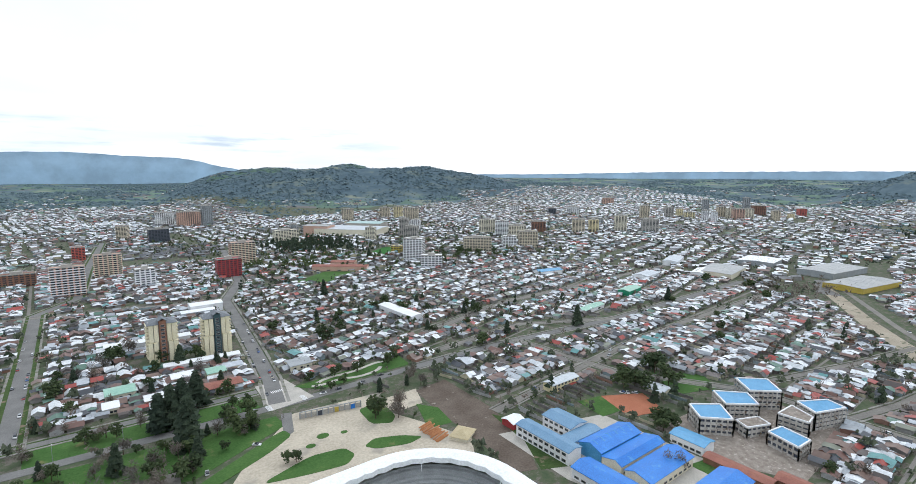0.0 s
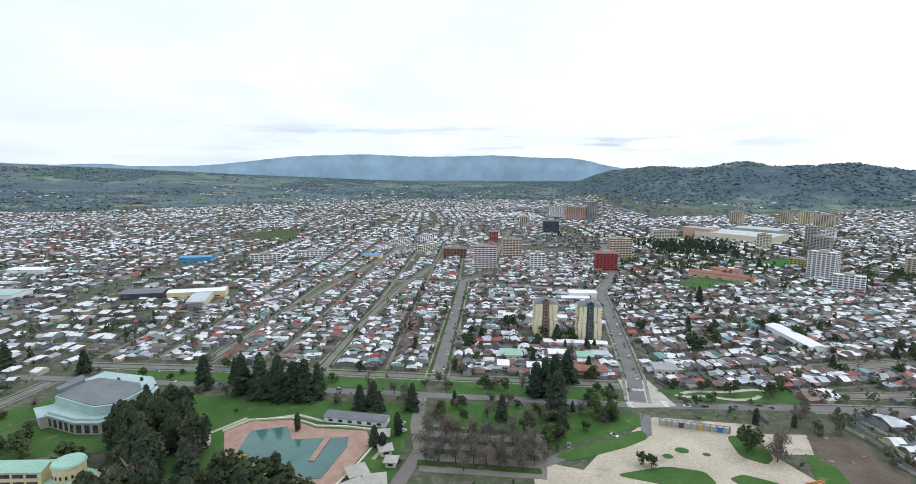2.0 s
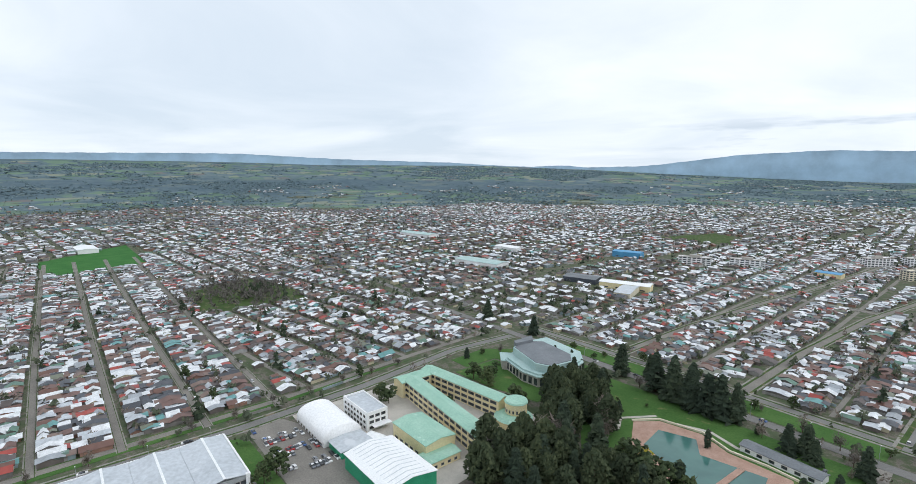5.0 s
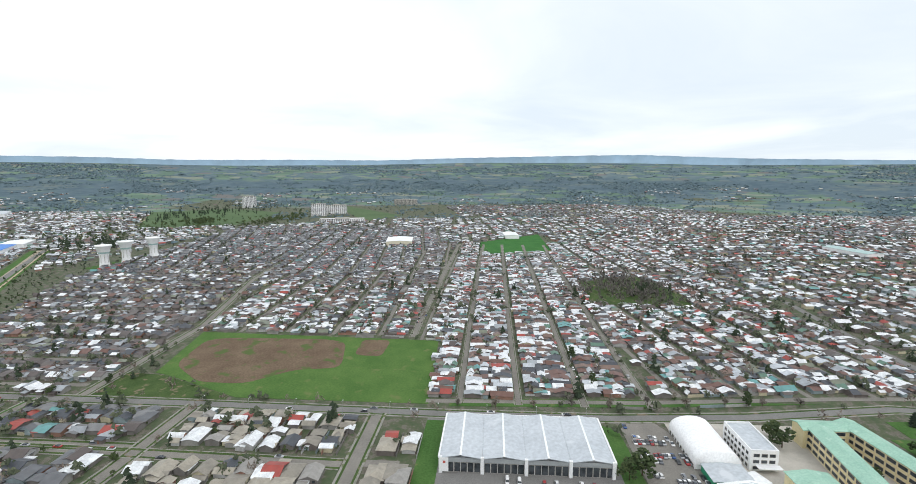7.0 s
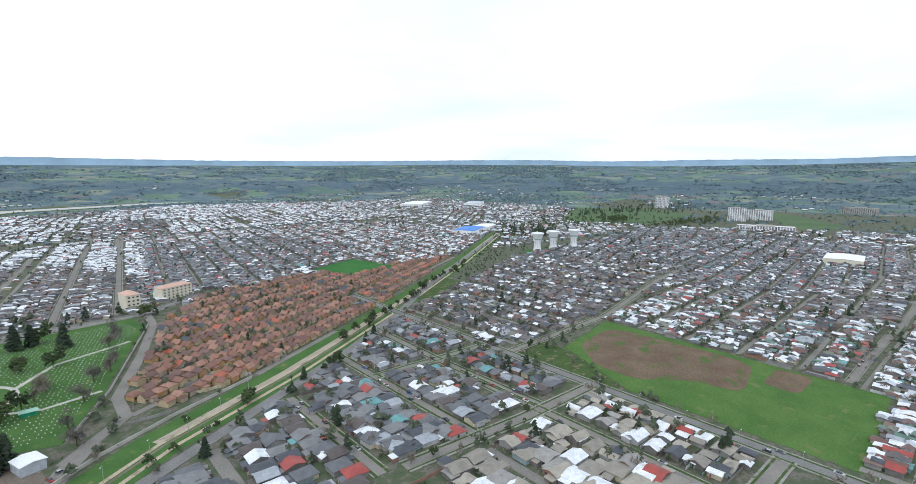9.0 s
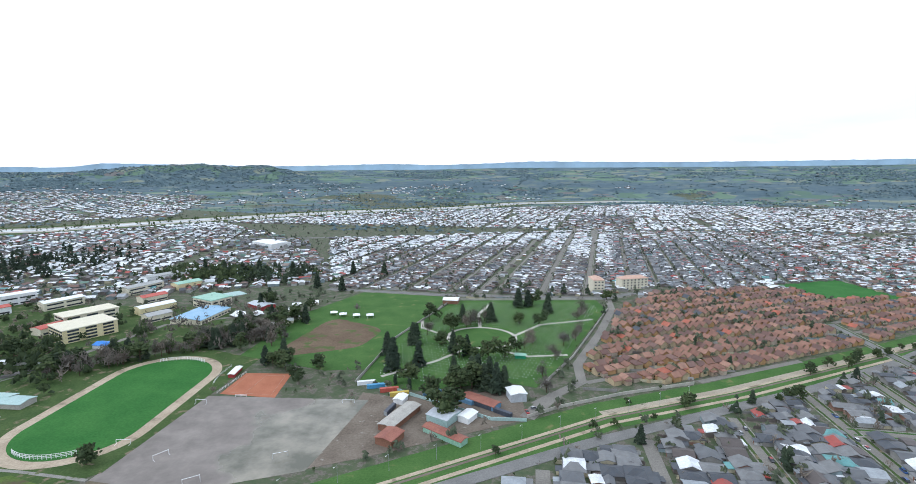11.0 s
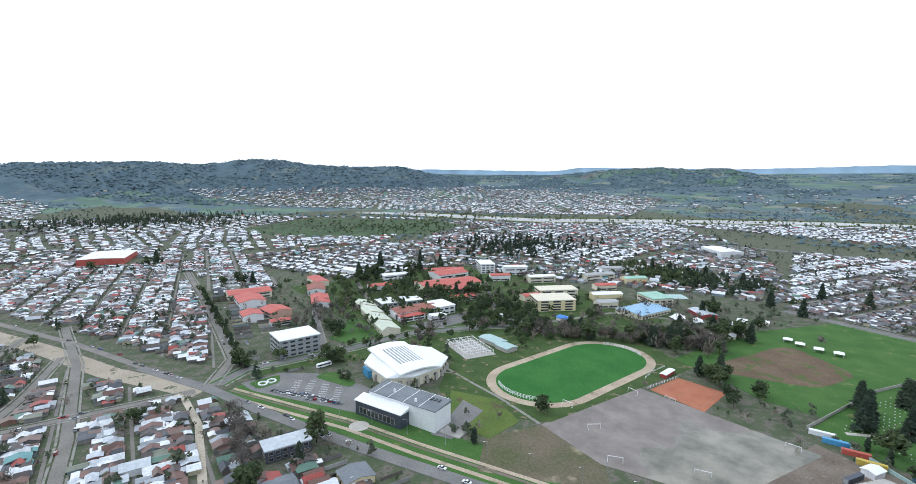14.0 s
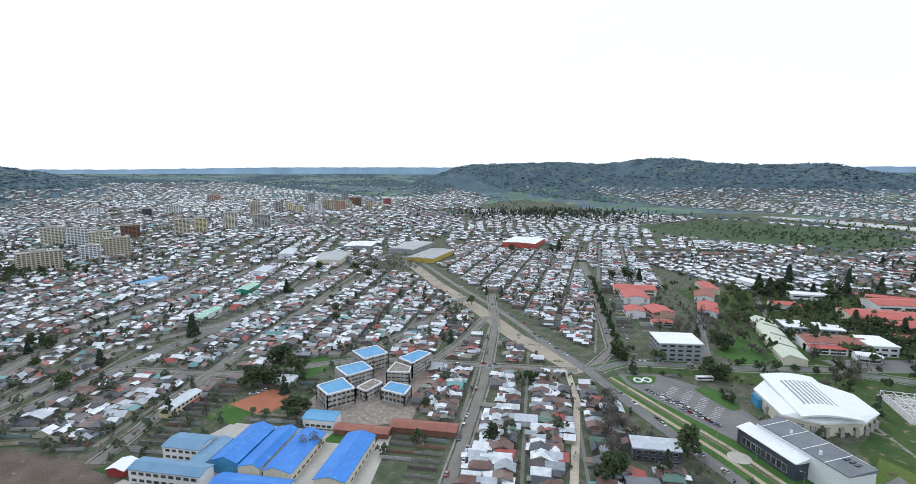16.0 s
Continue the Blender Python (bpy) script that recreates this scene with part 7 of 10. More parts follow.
# large warehouse with four bays
def warehouse():
    ob = thing("warehouse", -239.5, 17, 0, 0, "large pale grey four-bay warehouse with a glazed front", "warehouse")
    w, d, h = 21.5, 41.0, 7.4
    part("wall", box_bm(-w, -d, 0, w - 1.2, d, h), M_WHITE, ob)
    bay = 2 * d / 4
    for i in range(4):
        y0 = -d + i * bay
        part("roof_bay", gable_bm(-w, y0 + 0.05, w, y0 + bay - 0.05, h, 1.5, "x", 0.0, 0.3), M_METALROOF, ob, "pale grey ribbed roof bay")
        part("ridge_strip", box_bm(-w, y0 + bay / 2 - 0.5, h + 1.5, w, y0 + bay / 2 + 0.5, h + 1.95), M_WHITEROOF, ob, "white ridge strip")
        part("fascia", box_bm(w - 1.1, y0 + 0.4, h - 2.0, w - 0.5, y0 + bay - 0.4, h + 0.2), M_GREYCLAD, ob)
        window_row(ob, (w - 1.0, y0 + 0.8), (w - 1.0, y0 + bay - 0.8), 0.3, 6, 2.7, 4.6)
    for i in range(5):
        yy = -d + i * bay
        part("column", box_bm(w - 0.9, yy - 0.8 + (0.8 if i == 0 else 0) - (0.8 if i == 4 else 0), 0, w + 0.3, yy + 0.8 + (0.8 if i == 0 else 0) - (0.8 if i == 4 else 0), h + 0.9), M_WHITE, ob, "white front column")
    for s in (-1, 1):
        part("edge_trim", box_bm(-w, s * d - 0.4, h, w, s * d + 0.4, h + 0.8), M_WHITE, ob)
    part("edge_trim", box_bm(-w - 0.4, -d, h, -w, d, h + 0.8), M_WHITE, ob)
    part("sign_panel", box_bm(w + 0.31, -d + 0.6, 1.0, w + 0.5, -d + 4.6, h + 0.6), M_WHITE, ob, "white sign panel with a small red emblem")
    part("emblem", box_bm(w + 0.51, -d + 2.0, h - 2.2, w + 0.56, -d + 3.2, h - 1.0), M_REDROOF, ob, "small red emblem")
    return ob


warehouse()


# three waisted white water towers
def water_tower(x, y):
    ob = thing("water_tower", x, y, 0, 0, "white waisted concrete water tower with a pale blue band", "water tower", "row of water towers")
    prof = [(0, 7.6), (6, 6.4), (14, 5.6), (20, 6.2), (27, 8.4), (33, 11.4)]
    bm = bmesh.new()
    rows = [[bm.verts.new((r * math.cos(k * math.pi / 12), r * math.sin(k * math.pi / 12), z)) for k in range(24)] for z, r in prof]
    for a, b in zip(rows, rows[1:]):
        for k in range(24):
            bm.faces.new((a[k], a[(k + 1) % 24], b[(k + 1) % 24], b[k]))
    part("shell", bm, M_WHITE, ob, "", True)
    part("roof", cyl_bm(0, 0, 33, 33.8, 11.5, 11.2, 24), M_WHITEROOF, ob)
    part("band", cyl_bm(0, 0, 21.5, 24, 7.0, 7.7, 24), M_VERDI, ob, "pale blue-green painted band")
    for k in range(8):
        q = k * math.pi / 4
        part("rib", box_bm(6.2 * math.cos(q) - 0.2, 6.2 * math.sin(q) - 0.2, 8, 6.2 * math.cos(q) + 0.2, 6.2 * math.sin(q) + 0.2, 20), M_CONCRETE, ob)


for _x, _y in ((-692, -572), (-737, -572), (-784, -560)):
    water_tower(_x, _y)
slab("lawn", [(-680, -600), (-670, -550), (-800, -530), (-810, -590)], 0.1, M_LAWN, "green plot round the water towers", "lawn", 0, False)


# sports hall with a faceted white roof
def arena():
    ob = thing("sports_arena", 306, -152, 0, 0, "white faceted sports arena with a rising roof", "sports hall")
    o = lambda pts: [(x - 306, y + 152) for x, y in pts]
    base = o([(318, -128), (285, -130), (278, -146), (283, -170), (296, -184), (320, -184), (336, -170), (336, -144)])
    part("wall", prism_bm([(x * 0.96, y * 0.96) for x, y in base], 0, 7.2), M_PALECREAM, ob)
    for k in range(8):
        a, b = Vector(base[k]) * 0.965, Vector(base[(k + 1) % 8]) * 0.965
        t = math.degrees(math.atan2((b - a).y, (b - a).x))
        for i in range(3):
            p = a + (b - a) * ((i + 0.5) / 3)
            window(ob, p.x, p.y, 3.2, t, 2.6, 1.6)
            part("buttress", box_bm(p.x * 1.03 - 0.9, p.y * 1.03 - 0.9, 0, p.x * 1.03 + 0.9, p.y * 1.03 + 0.9, 4.6), M_CONCRETE, ob)
    bm = bmesh.new()
    lo = [bm.verts.new((x, y, 7.2)) for x, y in base]
    hi = [bm.verts.new((x, y, 8.0)) for x, y in base]
    ridge = [bm.verts.new((x, y, z)) for x, y, z in ((24, 12, 11.0), (-22, 14, 10.4), (-22, -12, 10.4), (24, -14, 11.0))]
    for i in range(8):
        bm.faces.new((lo[i], lo[(i + 1) % 8], hi[(i + 1) % 8], hi[i]))
    bm.faces.new(ridge)
    for i in range(8):
        j = (i + 1) % 8
        m, n = (0, 1, 1, 2, 2, 3, 3, 0)[i], (1, 1, 2, 2, 3, 3, 0, 0)[i]
        if m == n:
            bm.faces.new((hi[i], hi[j], ridge[m]))
        else:
            bm.faces.new((hi[i], hi[j], ridge[n], ridge[m]))
    bmesh.ops.recalc_face_normals(bm, faces=bm.faces[:])
    part("lower_roof", bm, M_WHITEROOF, ob, "white sloping roof skirt")
    bm = bmesh.new()
    rows = []
    for i in range(9):
        y = -15 + 30 * i / 8
        zz = 11.2 + 2.6 * math.cos((y / 15) * 1.2)
        rows.append([bm.verts.new((x, y, z)) for x, z in ((-27, zz - 1.4), (27, zz), (27, zz - 1.0), (-27, zz - 2.4))])
    for a, b in zip(rows, rows[1:]):
        for k in range(4):
            bm.faces.new((a[k], a[(k + 1) % 4], b[(k + 1) % 4], b[k]))
    bm.faces.new(rows[0])
    bm.faces.new(rows[-1])
    bmesh.ops.recalc_face_normals(bm, faces=bm.faces[:])
    part("upper_roof", bm, M_WHITEROOF, ob, "raised white curved roof")
    for i in range(8):
        y = -9 + i * 2.3
        zz = 11.2 + 2.6 * math.cos((y / 15) * 1.2)
        bm = bmesh.new()
        prism(bm, [(-14, y), (16, y), (16, y + 1.1), (-14, y + 1.1)], zz - 1.6, [zz - 0.98, zz - 0.2, zz - 0.2, zz - 0.98])
        part("skylight", bm, M_GREYCLAD, ob, "grey skylight strip")
    part("canopy", box_bm(2, 22, 0, 12, 25, 5.5), M_SKYBLUE, ob, "blue entrance panel")
    return ob


arena()


def dark_hall():
    ob = thing("lecture_hall", 245, -125, 0, 203.5, "white and dark hall with a solar-grey roof", "building")
    # local x runs along the corridor
    part("wall", box_bm(-24, -6.5, 0, 24, 8.5, 12.2), M_WHITE, ob)
    bm = bmesh.new()
    prism(bm, [(-24.4, -6.9), (24.4, -6.9), (24.4, 8.9), (-24.4, 8.9)], 12.2, [12.6, 12.6, 13.6, 13.6])
    part("roof", bm, M_GREYROOF, ob, "blue-grey metal roof with white joints")
    for k in range(4):
        bm = bmesh.new()
        x = -20 + k * 11
        prism(bm, [(x, -6.9), (x + 0.35, -6.9), (x + 0.35, 8.9), (x, 8.9)], 12.5, [12.75, 12.75, 13.75, 13.75])
        part("roof_joint", bm, M_WHITE, ob)
    for x, y in ((-10, 0), (8, -3)):
        part("vent", cyl_bm(x, y, 12.8, 14.6, 0.8, 0.6, 10), M_WHITE, ob)
    for x in (14, 16.5, 19):
        part("roof_hatch", box_bm(x, 2.5, 13.2, x + 1.2, 5.5, 13.75), M_GLASS, ob)
    part("rear_block", box_bm(-22, 8.6, 0, 20, 13, 11.4), M_WHITE, ob)
    part("front_block", box_bm(-28, -14, 0, 6, -6.6, 8.4), M_DARKCLAD, ob, "dark blue-grey front block")
    bm = bmesh.new()
    prism(bm, [(-28.6, -14.6), (6.6, -14.6), (6.6, -6.5), (-28.6, -6.5)], 8.4, [8.8, 8.8, 10.4, 10.4])
    part("front_roof", bm, M_WHITEROOF, ob)
    window_row(ob, (-25, -14.05), (2, -14.05), 1.6, 9, 2.4, 3.6)
    part("ramp", box_bm(25, -4, -0.1, 38, 4, 0.5), M_CONCRETE, ob)


dark_hall()


def flat_block(name, cx, cy, turn, w, d, h, wall, roof, label, floors, bays, sides=3, category="building"):
    ob = thing(name, cx, cy, float(land_height(cx, cy)), turn, label, category)
    part("wall", box_bm(-w / 2, -d / 2, 0, w / 2, d / 2, h), wall, ob)
    part("roof", box_bm(-w / 2 - 0.6, -d / 2 - 0.6, h, w / 2 + 0.6, d / 2 + 0.6, h + 0.7), roof, ob)
    for f in range(floors):
        z = 0.9 + f * h / floors
        for yy in (-d / 2 - 0.03, d / 2 + 0.03):
            window_row(ob, (-w / 2 + 0.8, yy), (w / 2 - 0.8, yy), z, bays, w / bays * 0.78, 1.5)
        for xx in (-w / 2 - 0.03, w / 2 + 0.03):
            window_row(ob, (xx, -d / 2 + 0.8), (xx, d / 2 - 0.8), z, sides, d / sides * 0.6, 1.5)
    return ob


flat_block("library_block", 391, -100, 4, 25, 31, 13.5, M_GREYCLAD, M_WHITEROOF, "grey banded block with a white overhanging roof", 4, 4, 5)
flat_block("clubhouse", 244.5, -56, 0, 11, 22, 6.2, M_DARKCLAD, M_METALROOF, "dark open-fronted building with a pale metal roof", 2, 3, 6)
shed("house", 206, -52, 219, -38, 3.6, 1.6, "y", M_GREYROOF, M_BRICK, "long low house with a dark roof", "house")
shed("house", 198, -84, 210, -70, 3.4, 1.5, "x", M_GREYROOF, M_CREAM, "low house with a dark roof", "house")
shed("house", 262, 2, 270, 14, 3.2, 1.2, "y", M_METALROOF, M_WHITE, "low white house with a metal roof", "house")


# bare frame on a floor slab, with two green-roofed sheds
def bare_frame():
    ob = thing("building_frame", 320, -218, 0, -8, "low bare white frame on an old concrete floor slab", "ruin")
    part("floor_slab", box_bm(-20, -14, -0.1, 20, 12, 0.35), M_CONCRETE, ob)
    for i in range(8):
        x = -18.5 + i * 5.3
        for j in range(5):
            part("column", box_bm(x - 0.15, -12.5 + j * 5.8 - 0.15, 0.35, x + 0.15, -12.5 + j * 5.8 + 0.15, 3.4), M_WHITE, ob)
        part("beam", box_bm(x - 0.14, -12.7, 3.4, x + 0.14, 10.9, 3.7), M_WHITE, ob)
    for j in range(5):
        part("beam", box_bm(-18.7, -12.5 + j * 5.8 - 0.14, 3.7, 18.8, -12.5 + j * 5.8 + 0.14, 3.95), M_WHITE, ob)
    g2 = random.Random(4)
    for _ in range(10):
        x, y, r = g2.uniform(-18, 18), g2.uniform(-12, 10), g2.uniform(0.8, 2.0)
        part("rubble_heap", cyl_bm(x, y, 0.3, 0.3 + r * 0.5, r, r * 0.3, 7), M_RUBBLE, ob)


bare_frame()
for _x, _y, _w, _d, _l in ((322, -244, 22, 12, "open shed with a pale green roof"), (303, -243, 14, 11, "low shed with a pale green roof")):
    shed("shed", _x - _w / 2, _y - _d / 2, _x + _w / 2, _y + _d / 2, 3.2, 1.0, "x", M_VERDI, M_CONCRETE, _l, "shed", 0, 4)

# university campus with red and pale roofs
CG = "red-roofed campus buildings"
RED_WINGS = [
        (420, -250, 442, -204, 7, 1.8, "y", 0, M_RUSTROOF, M_WHITE, 10), (495, -355, 530, -280, 8, 2.4, "y", -6, M_REDROOF, M_PALECREAM, 14), (545, -370, 575, -325, 9, 2.4, "y", 0, M_REDROOF, M_WHITE, 9),
        (476, -330, 494, -295, 7, 2.2, "y", 25, M_REDROOF, M_PALECREAM, 7), (448, -318, 466, -285, 4, 1.2, "y", 0, M_REDROOF, M_WHITE, 6), (486, -96, 506, -78, 7, 2.2, "x", 0, M_REDROOF, M_WHITE, 5)]
RED_WINGS += [
        (490, -122, 515, -100, 6, 2.4, "x", 12, M_REDROOF, M_PINK, 5), (540, -110, 575, -84, 7, 2.4, "x", 0, M_REDROOF, M_WHITE, 7), (580, -125, 606, -80, 7, 2.0, "y", 0, M_REDROOF, M_PALECREAM, 8),
        (464, -116, 474, -98, 4, 1.2, "y", 0, M_REDROOF, M_WHITE, 4), (412, -230, 424, -204, 5, 0.8, "y", 0, M_REDROOF, M_WHITE, 5), (500, -170, 540, -152, 6, 2.0, "x", -15, M_REDROOF, M_WHITE, 8),
        (560, -185, 600, -165, 6, 2.0, "x", -15, M_RUSTROOF, M_WHITE, 8)]
for _x0, _y0, _x1, _y1, _h, _r, _ax, _t, _m, _w, _n in RED_WINGS:
    shed("campus_building", _x0, _y0, _x1, _y1, _h, _r, _ax, _m, _w, "white campus building with a red roof", "building", 2, _t, max(_x1 - _x0, _y1 - _y0) * 0.40, 1.4, 0.5, 0, None, 2, CG)
for _k in range(4):
    shed("lecture_hall", 384 + _k * 27, -190 - _k * 4.5, 408 + _k * 27, -174 - _k * 4.5, 5.0, 3.0, "x", surface("pale_green_roofing", (0.50, 0.54, 0.42), (0.60, 0.63, 0.50), 0.2, 2.0, 0.6), M_PALECREAM, "lecture hall with a pale green sloping roof", "building", 5, -6, 2.0, 1.4, 0.75, 4, M_WHITEROOF)
flat_block("campus_building", 470, -216, -5, 22, 18, 7, M_GREYCLAD, M_WHITEROOF, "campus block with a white flat roof", 2, 3, 3)
flat_block("campus_building", 466, -242, -5, 20, 18, 7, M_GREYCLAD, M_WHITEROOF, "campus block with a white flat roof", 2, 3, 3)
flat_block("campus_building", 428, -256, 0, 26, 20, 8, M_WHITE, M_WHITEROOF, "white flat-roofed campus block", 2, 3, 3)
flat_block("campus_building", 378, -364, -25, 30, 40, 11, M_CREAM, M_PALECREAM, "yellow four-storey campus block", 4, 7, 3, 3)
flat_block("campus_building", 410, -400, -25, 22, 44, 10, M_PALECREAM, M_PALECREAM, "cream campus block", 3, 6, 3, 3)
flat_block("campus_building", 575, -420, -25, 36, 20, 13, M_WHITE, M_WHITEROOF, "white campus block", 4, 8, 3, 3)
flat_block("campus_building", 330, -470, -20, 30, 24, 9, M_PALECREAM, M_COPPER, "campus block with pale green roof", 2, 6, 3, 3)
shed("pool_hall", 297, -450, 328, -404, 4.5, 1.6, "y", surface("sky_blue_roofing", (0.22, 0.40, 0.58), (0.30, 0.47, 0.64), 0.1, 1.5, 0.5), M_PALECREAM, "swimming hall with a sky-blue roof", "building", 9, 0, 3.0, 1.5)
shed("campus_building", 262, -478, 288, -462, 4, 1.4, "x", M_METALROOF, M_REDWALL, "low building with a pale roof", "building", 5, -30)
shed("tent", 330, -345, 342, -335, 3, 1.5, "x", M_BLUEROOF, M_WHITE, "blue-roofed shelter among trees", "building")
for _x, _y, _s in ((281, -437, 8), (263, -441, 6)):
    ob = thing("tensile_canopy", _x, _y, 0, 20, "white tensile canopy", "canopy")
    bm = bmesh.new()
    top = bm.verts.new((0, 0, 6))
    rim = [bm.verts.new((_s * math.cos(k * math.pi / 4), _s * math.sin(k * math.pi / 4), 3.2 if k % 2 else 1.6)) for k in range(8)]
    rlo = [bm.verts.new((v.co.x, v.co.y, v.co.z - 0.15)) for v in rim]
    for k in range(8):
        bm.faces.new((rim[k], rim[(k + 1) % 8], top))
        bm.faces.new((rlo[k], rlo[(k + 1) % 8], rim[(k + 1) % 8], rim[k]))
    part("membrane", bm, M_MEMBRANE, ob)
    part("mast", cyl_bm(0, 0, 0, 6, 0.15, 0.12, 8), M_WHITE, ob)
for _x, _y in ((191, -457), (180, -453), (166, -452), (153, -454)):
    ob = thing("tent", _x, _y, 0.1, 20, "small white tent on the field", "tent", "row of white tents")
    part("canopy", hip_bm(-3, -3, 3, 3, 2.3, 1.4), M_MEMBRANE, ob)
    for _sx in (-2.8, 2.8):
        for _sy in (-2.8, 2.8):
            part("pole", cyl_bm(_sx, _sy, 0, 2.3, 0.06, 0.06, 6), M_WHITE, ob)
for _x, _y in ((228, -410), (222, -425), (216, -440), (236, -462), (240, -478), (226, -490)):
    shed("cabin", _x - 4, _y - 3, _x + 4, _y + 3, 2.4, 2.0, "x", M_WHITEROOF, M_PALECREAM, "small cabin with a steep white roof", "cabin", 0, 20)

for _x, _y, _w, _d, _h, _t, _m, _wm, _l in (
        (538, -443, 32, 14, 11, 66, M_WHITEROOF, M_WHITE, "white campus block with a pale roof"), (414, -368, 26, 13, 6, 80, M_REDROOF, M_PALECREAM, "campus wing with a terracotta roof"), (407, -478, 26, 14, 6, 66, M_REDROOF, M_PALECREAM, "campus wing with a terracotta roof"),
        (450, -514, 44, 15, 8, 76, M_ZINCROOF, M_PALECREAM, "cream campus block with a grey roof"), (469, -585, 66, 16, 7, 66, M_ZINCROOF, M_WHITE, "long campus workshop with a grey roof"), (412, -540, 30, 16, 7, 66, M_COPPER, M_CREAM, "campus hall with a green roof"),
        (404, -238, 16, 10, 5, 80, M_WHITEROOF, M_WHITE, "small white campus pavilion"), (518, -402, 26, 14, 7, 66, M_REDROOF, M_WHITE, "campus wing with a red roof"), (590, -365, 44, 15, 7, 70, M_REDROOF, M_PALECREAM, "campus wing with a red roof"),
        (372, -440, 34, 14, 7, 64, M_WHITEROOF, M_CREAM, "cream campus wing with a white roof"), (350, -415, 22, 14, 6, 64, M_ZINCROOF, M_PALECREAM, "low campus building with a grey roof"), (480, -440, 36, 14, 8, 70, M_WHITEROOF, M_PALECREAM, "pale campus block with a white roof"),
        (545, -245, 34, 15, 7, 84, M_REDROOF, M_WHITE, "campus wing with a red roof"), (590, -285, 40, 15, 8, 84, M_WHITEROOF, M_WHITE, "white campus block with a pale roof"), (620, -190, 40, 16, 6, 0, M_REDROOF, M_PALECREAM, "campus wing with a red roof"), (650, -250, 34, 16, 7, 20, M_WHITEROOF, M_WHITE, "white campus block with a pale roof")):
    shed("campus_building", _x - _w / 2, _y - _d / 2, _x + _w / 2, _y + _d / 2, _h, 1.6, "x", _m, _wm, _l, "building", 2, _t, _w * 0.4, 1.4, 0.5, 0, None, 1 if _h < 8 else 2, "outer campus buildings")
slab("sports_court", [(366, -494), (340, -534), (322, -522), (348, -482)], 0.14, M_VERDI, "pale green sports courts of the campus", "court")
shed("walkway_roof", 352, -300, 380, -296, 3.0, 0.4, "x", M_WHITEROOF, M_WHITE, "long white roof over a covered walk", "canopy", 0, 14)

# warehouses and shops further off
shed("warehouse", 740, 160, 836, 204, 6.5, 1.2, "x", M_ZINCROOF, M_YELLOW, "yellow hardware warehouse with a ribbed grey roof", "warehouse", 0, -10, 1, 1, 0.5, 12, M_GREYCLAD)
shed("warehouse", 812, 212, 910, 258, 8, 1.2, "x", M_ZINCROOF, M_GREYCLAD, "wide low warehouse with a grey roof", "warehouse", 0, -8, 1, 1, 0.5, 8, M_METALROOF)
shed("warehouse", 838, 309, 898, 359, 7, 1.2, "x", M_WHITEROOF, M_GREYCLAD, "factory hall with a striped white roof", "warehouse", 0, 8, 1, 1, 0.5, 7, M_GREYCLAD)
shed("warehouse", 693, 309, 773, 355, 7, 1.2, "x", M_ZINCROOF, M_PALECREAM, "pale workshop hall with a grey roof", "warehouse", 0, 10, 1, 1, 0.5, 6, M_METALROOF)
slab("yard", [(706, 178), (700, 205), (790, 235), (806, 205), (740, 205)], 0.1, M_ASPHALT, "asphalt yard before the warehouse", "yard")
shed("warehouse", 915, 8, 1000, 70, 9, 1.2, "x", M_WHITEROOF, M_REDROOF, "white superstore with a red front", "store", 0, -12, 1, 1, 0.5, 6, M_METALROOF)
HALLS = [
        (-335, 535, 60, 18, 7, M_WHITEROOF, M_CREAM, 18, "cream school with a pale roof"), (-318, 512, 18, 50, 6, M_METALROOF, M_PALECREAM, 18, "pale school wing"), (-395, 530, 44, 26, 6, M_GREYROOF, M_DARKCLAD, 15, "dark-roofed hall"),
        (-465, 745, 46, 22, 9, M_SKYBLUE, M_SKYBLUE, 15, "bright blue hall"), (-200, 810, 30, 18, 6, M_SKYBLUE, M_CREAM, 0, "yellow school with a blue roof"), (252, 424, 60, 13, 6, M_WHITEROOF, M_WHITE, 93, "long white hall"),
        (306, 684, 80, 18, 7, M_RUSTROOF, M_PINK, -37, "salmon school with terracotta roofs"), (326, 716, 36, 22, 7, M_RUSTROOF, M_PINK, -37, "salmon school wing"), (100, 560, 30, 16, 8, M_WHITEROOF, M_WHITE, 0, "white market hall"),
        (90, 545, 30, 10, 5, M_WHITEROOF, M_METALROOF, 0, "low white shed"), (520, 1090, 150, 90, 16, M_METALROOF, M_PALECREAM, -48, "broad pale shopping centre"), (455, 1130, 60, 40, 22, M_ZINCROOF, M_PINK, -48, "salmon block of the shopping centre"), (590, 1150, 90, 60, 20, M_VERDI, M_CONCRETE, -48, "pale wing of the shopping centre")]
HALLS += [
        (530, 480, 40, 16, 6, M_SKYBLUE, M_WHITE, -10, "white school with a blue roof"), (520, 340, 34, 14, 6, M_COPPER, M_GREENWALL, 10, "green-walled hall"), (420, 320, 40, 10, 4, M_COPPER, M_WHITE, 8, "long shed with a green roof"),
        (620, 380, 40, 20, 6, M_METALROOF, M_WHITE, 10, "grey-roofed workshop"), (760, 420, 60, 22, 7, M_METALROOF, M_WHITE, 20, "grey-roofed workshop"), (700, 345, 44, 18, 6, M_WHITEROOF, M_WHITE, 15, "white workshop")]
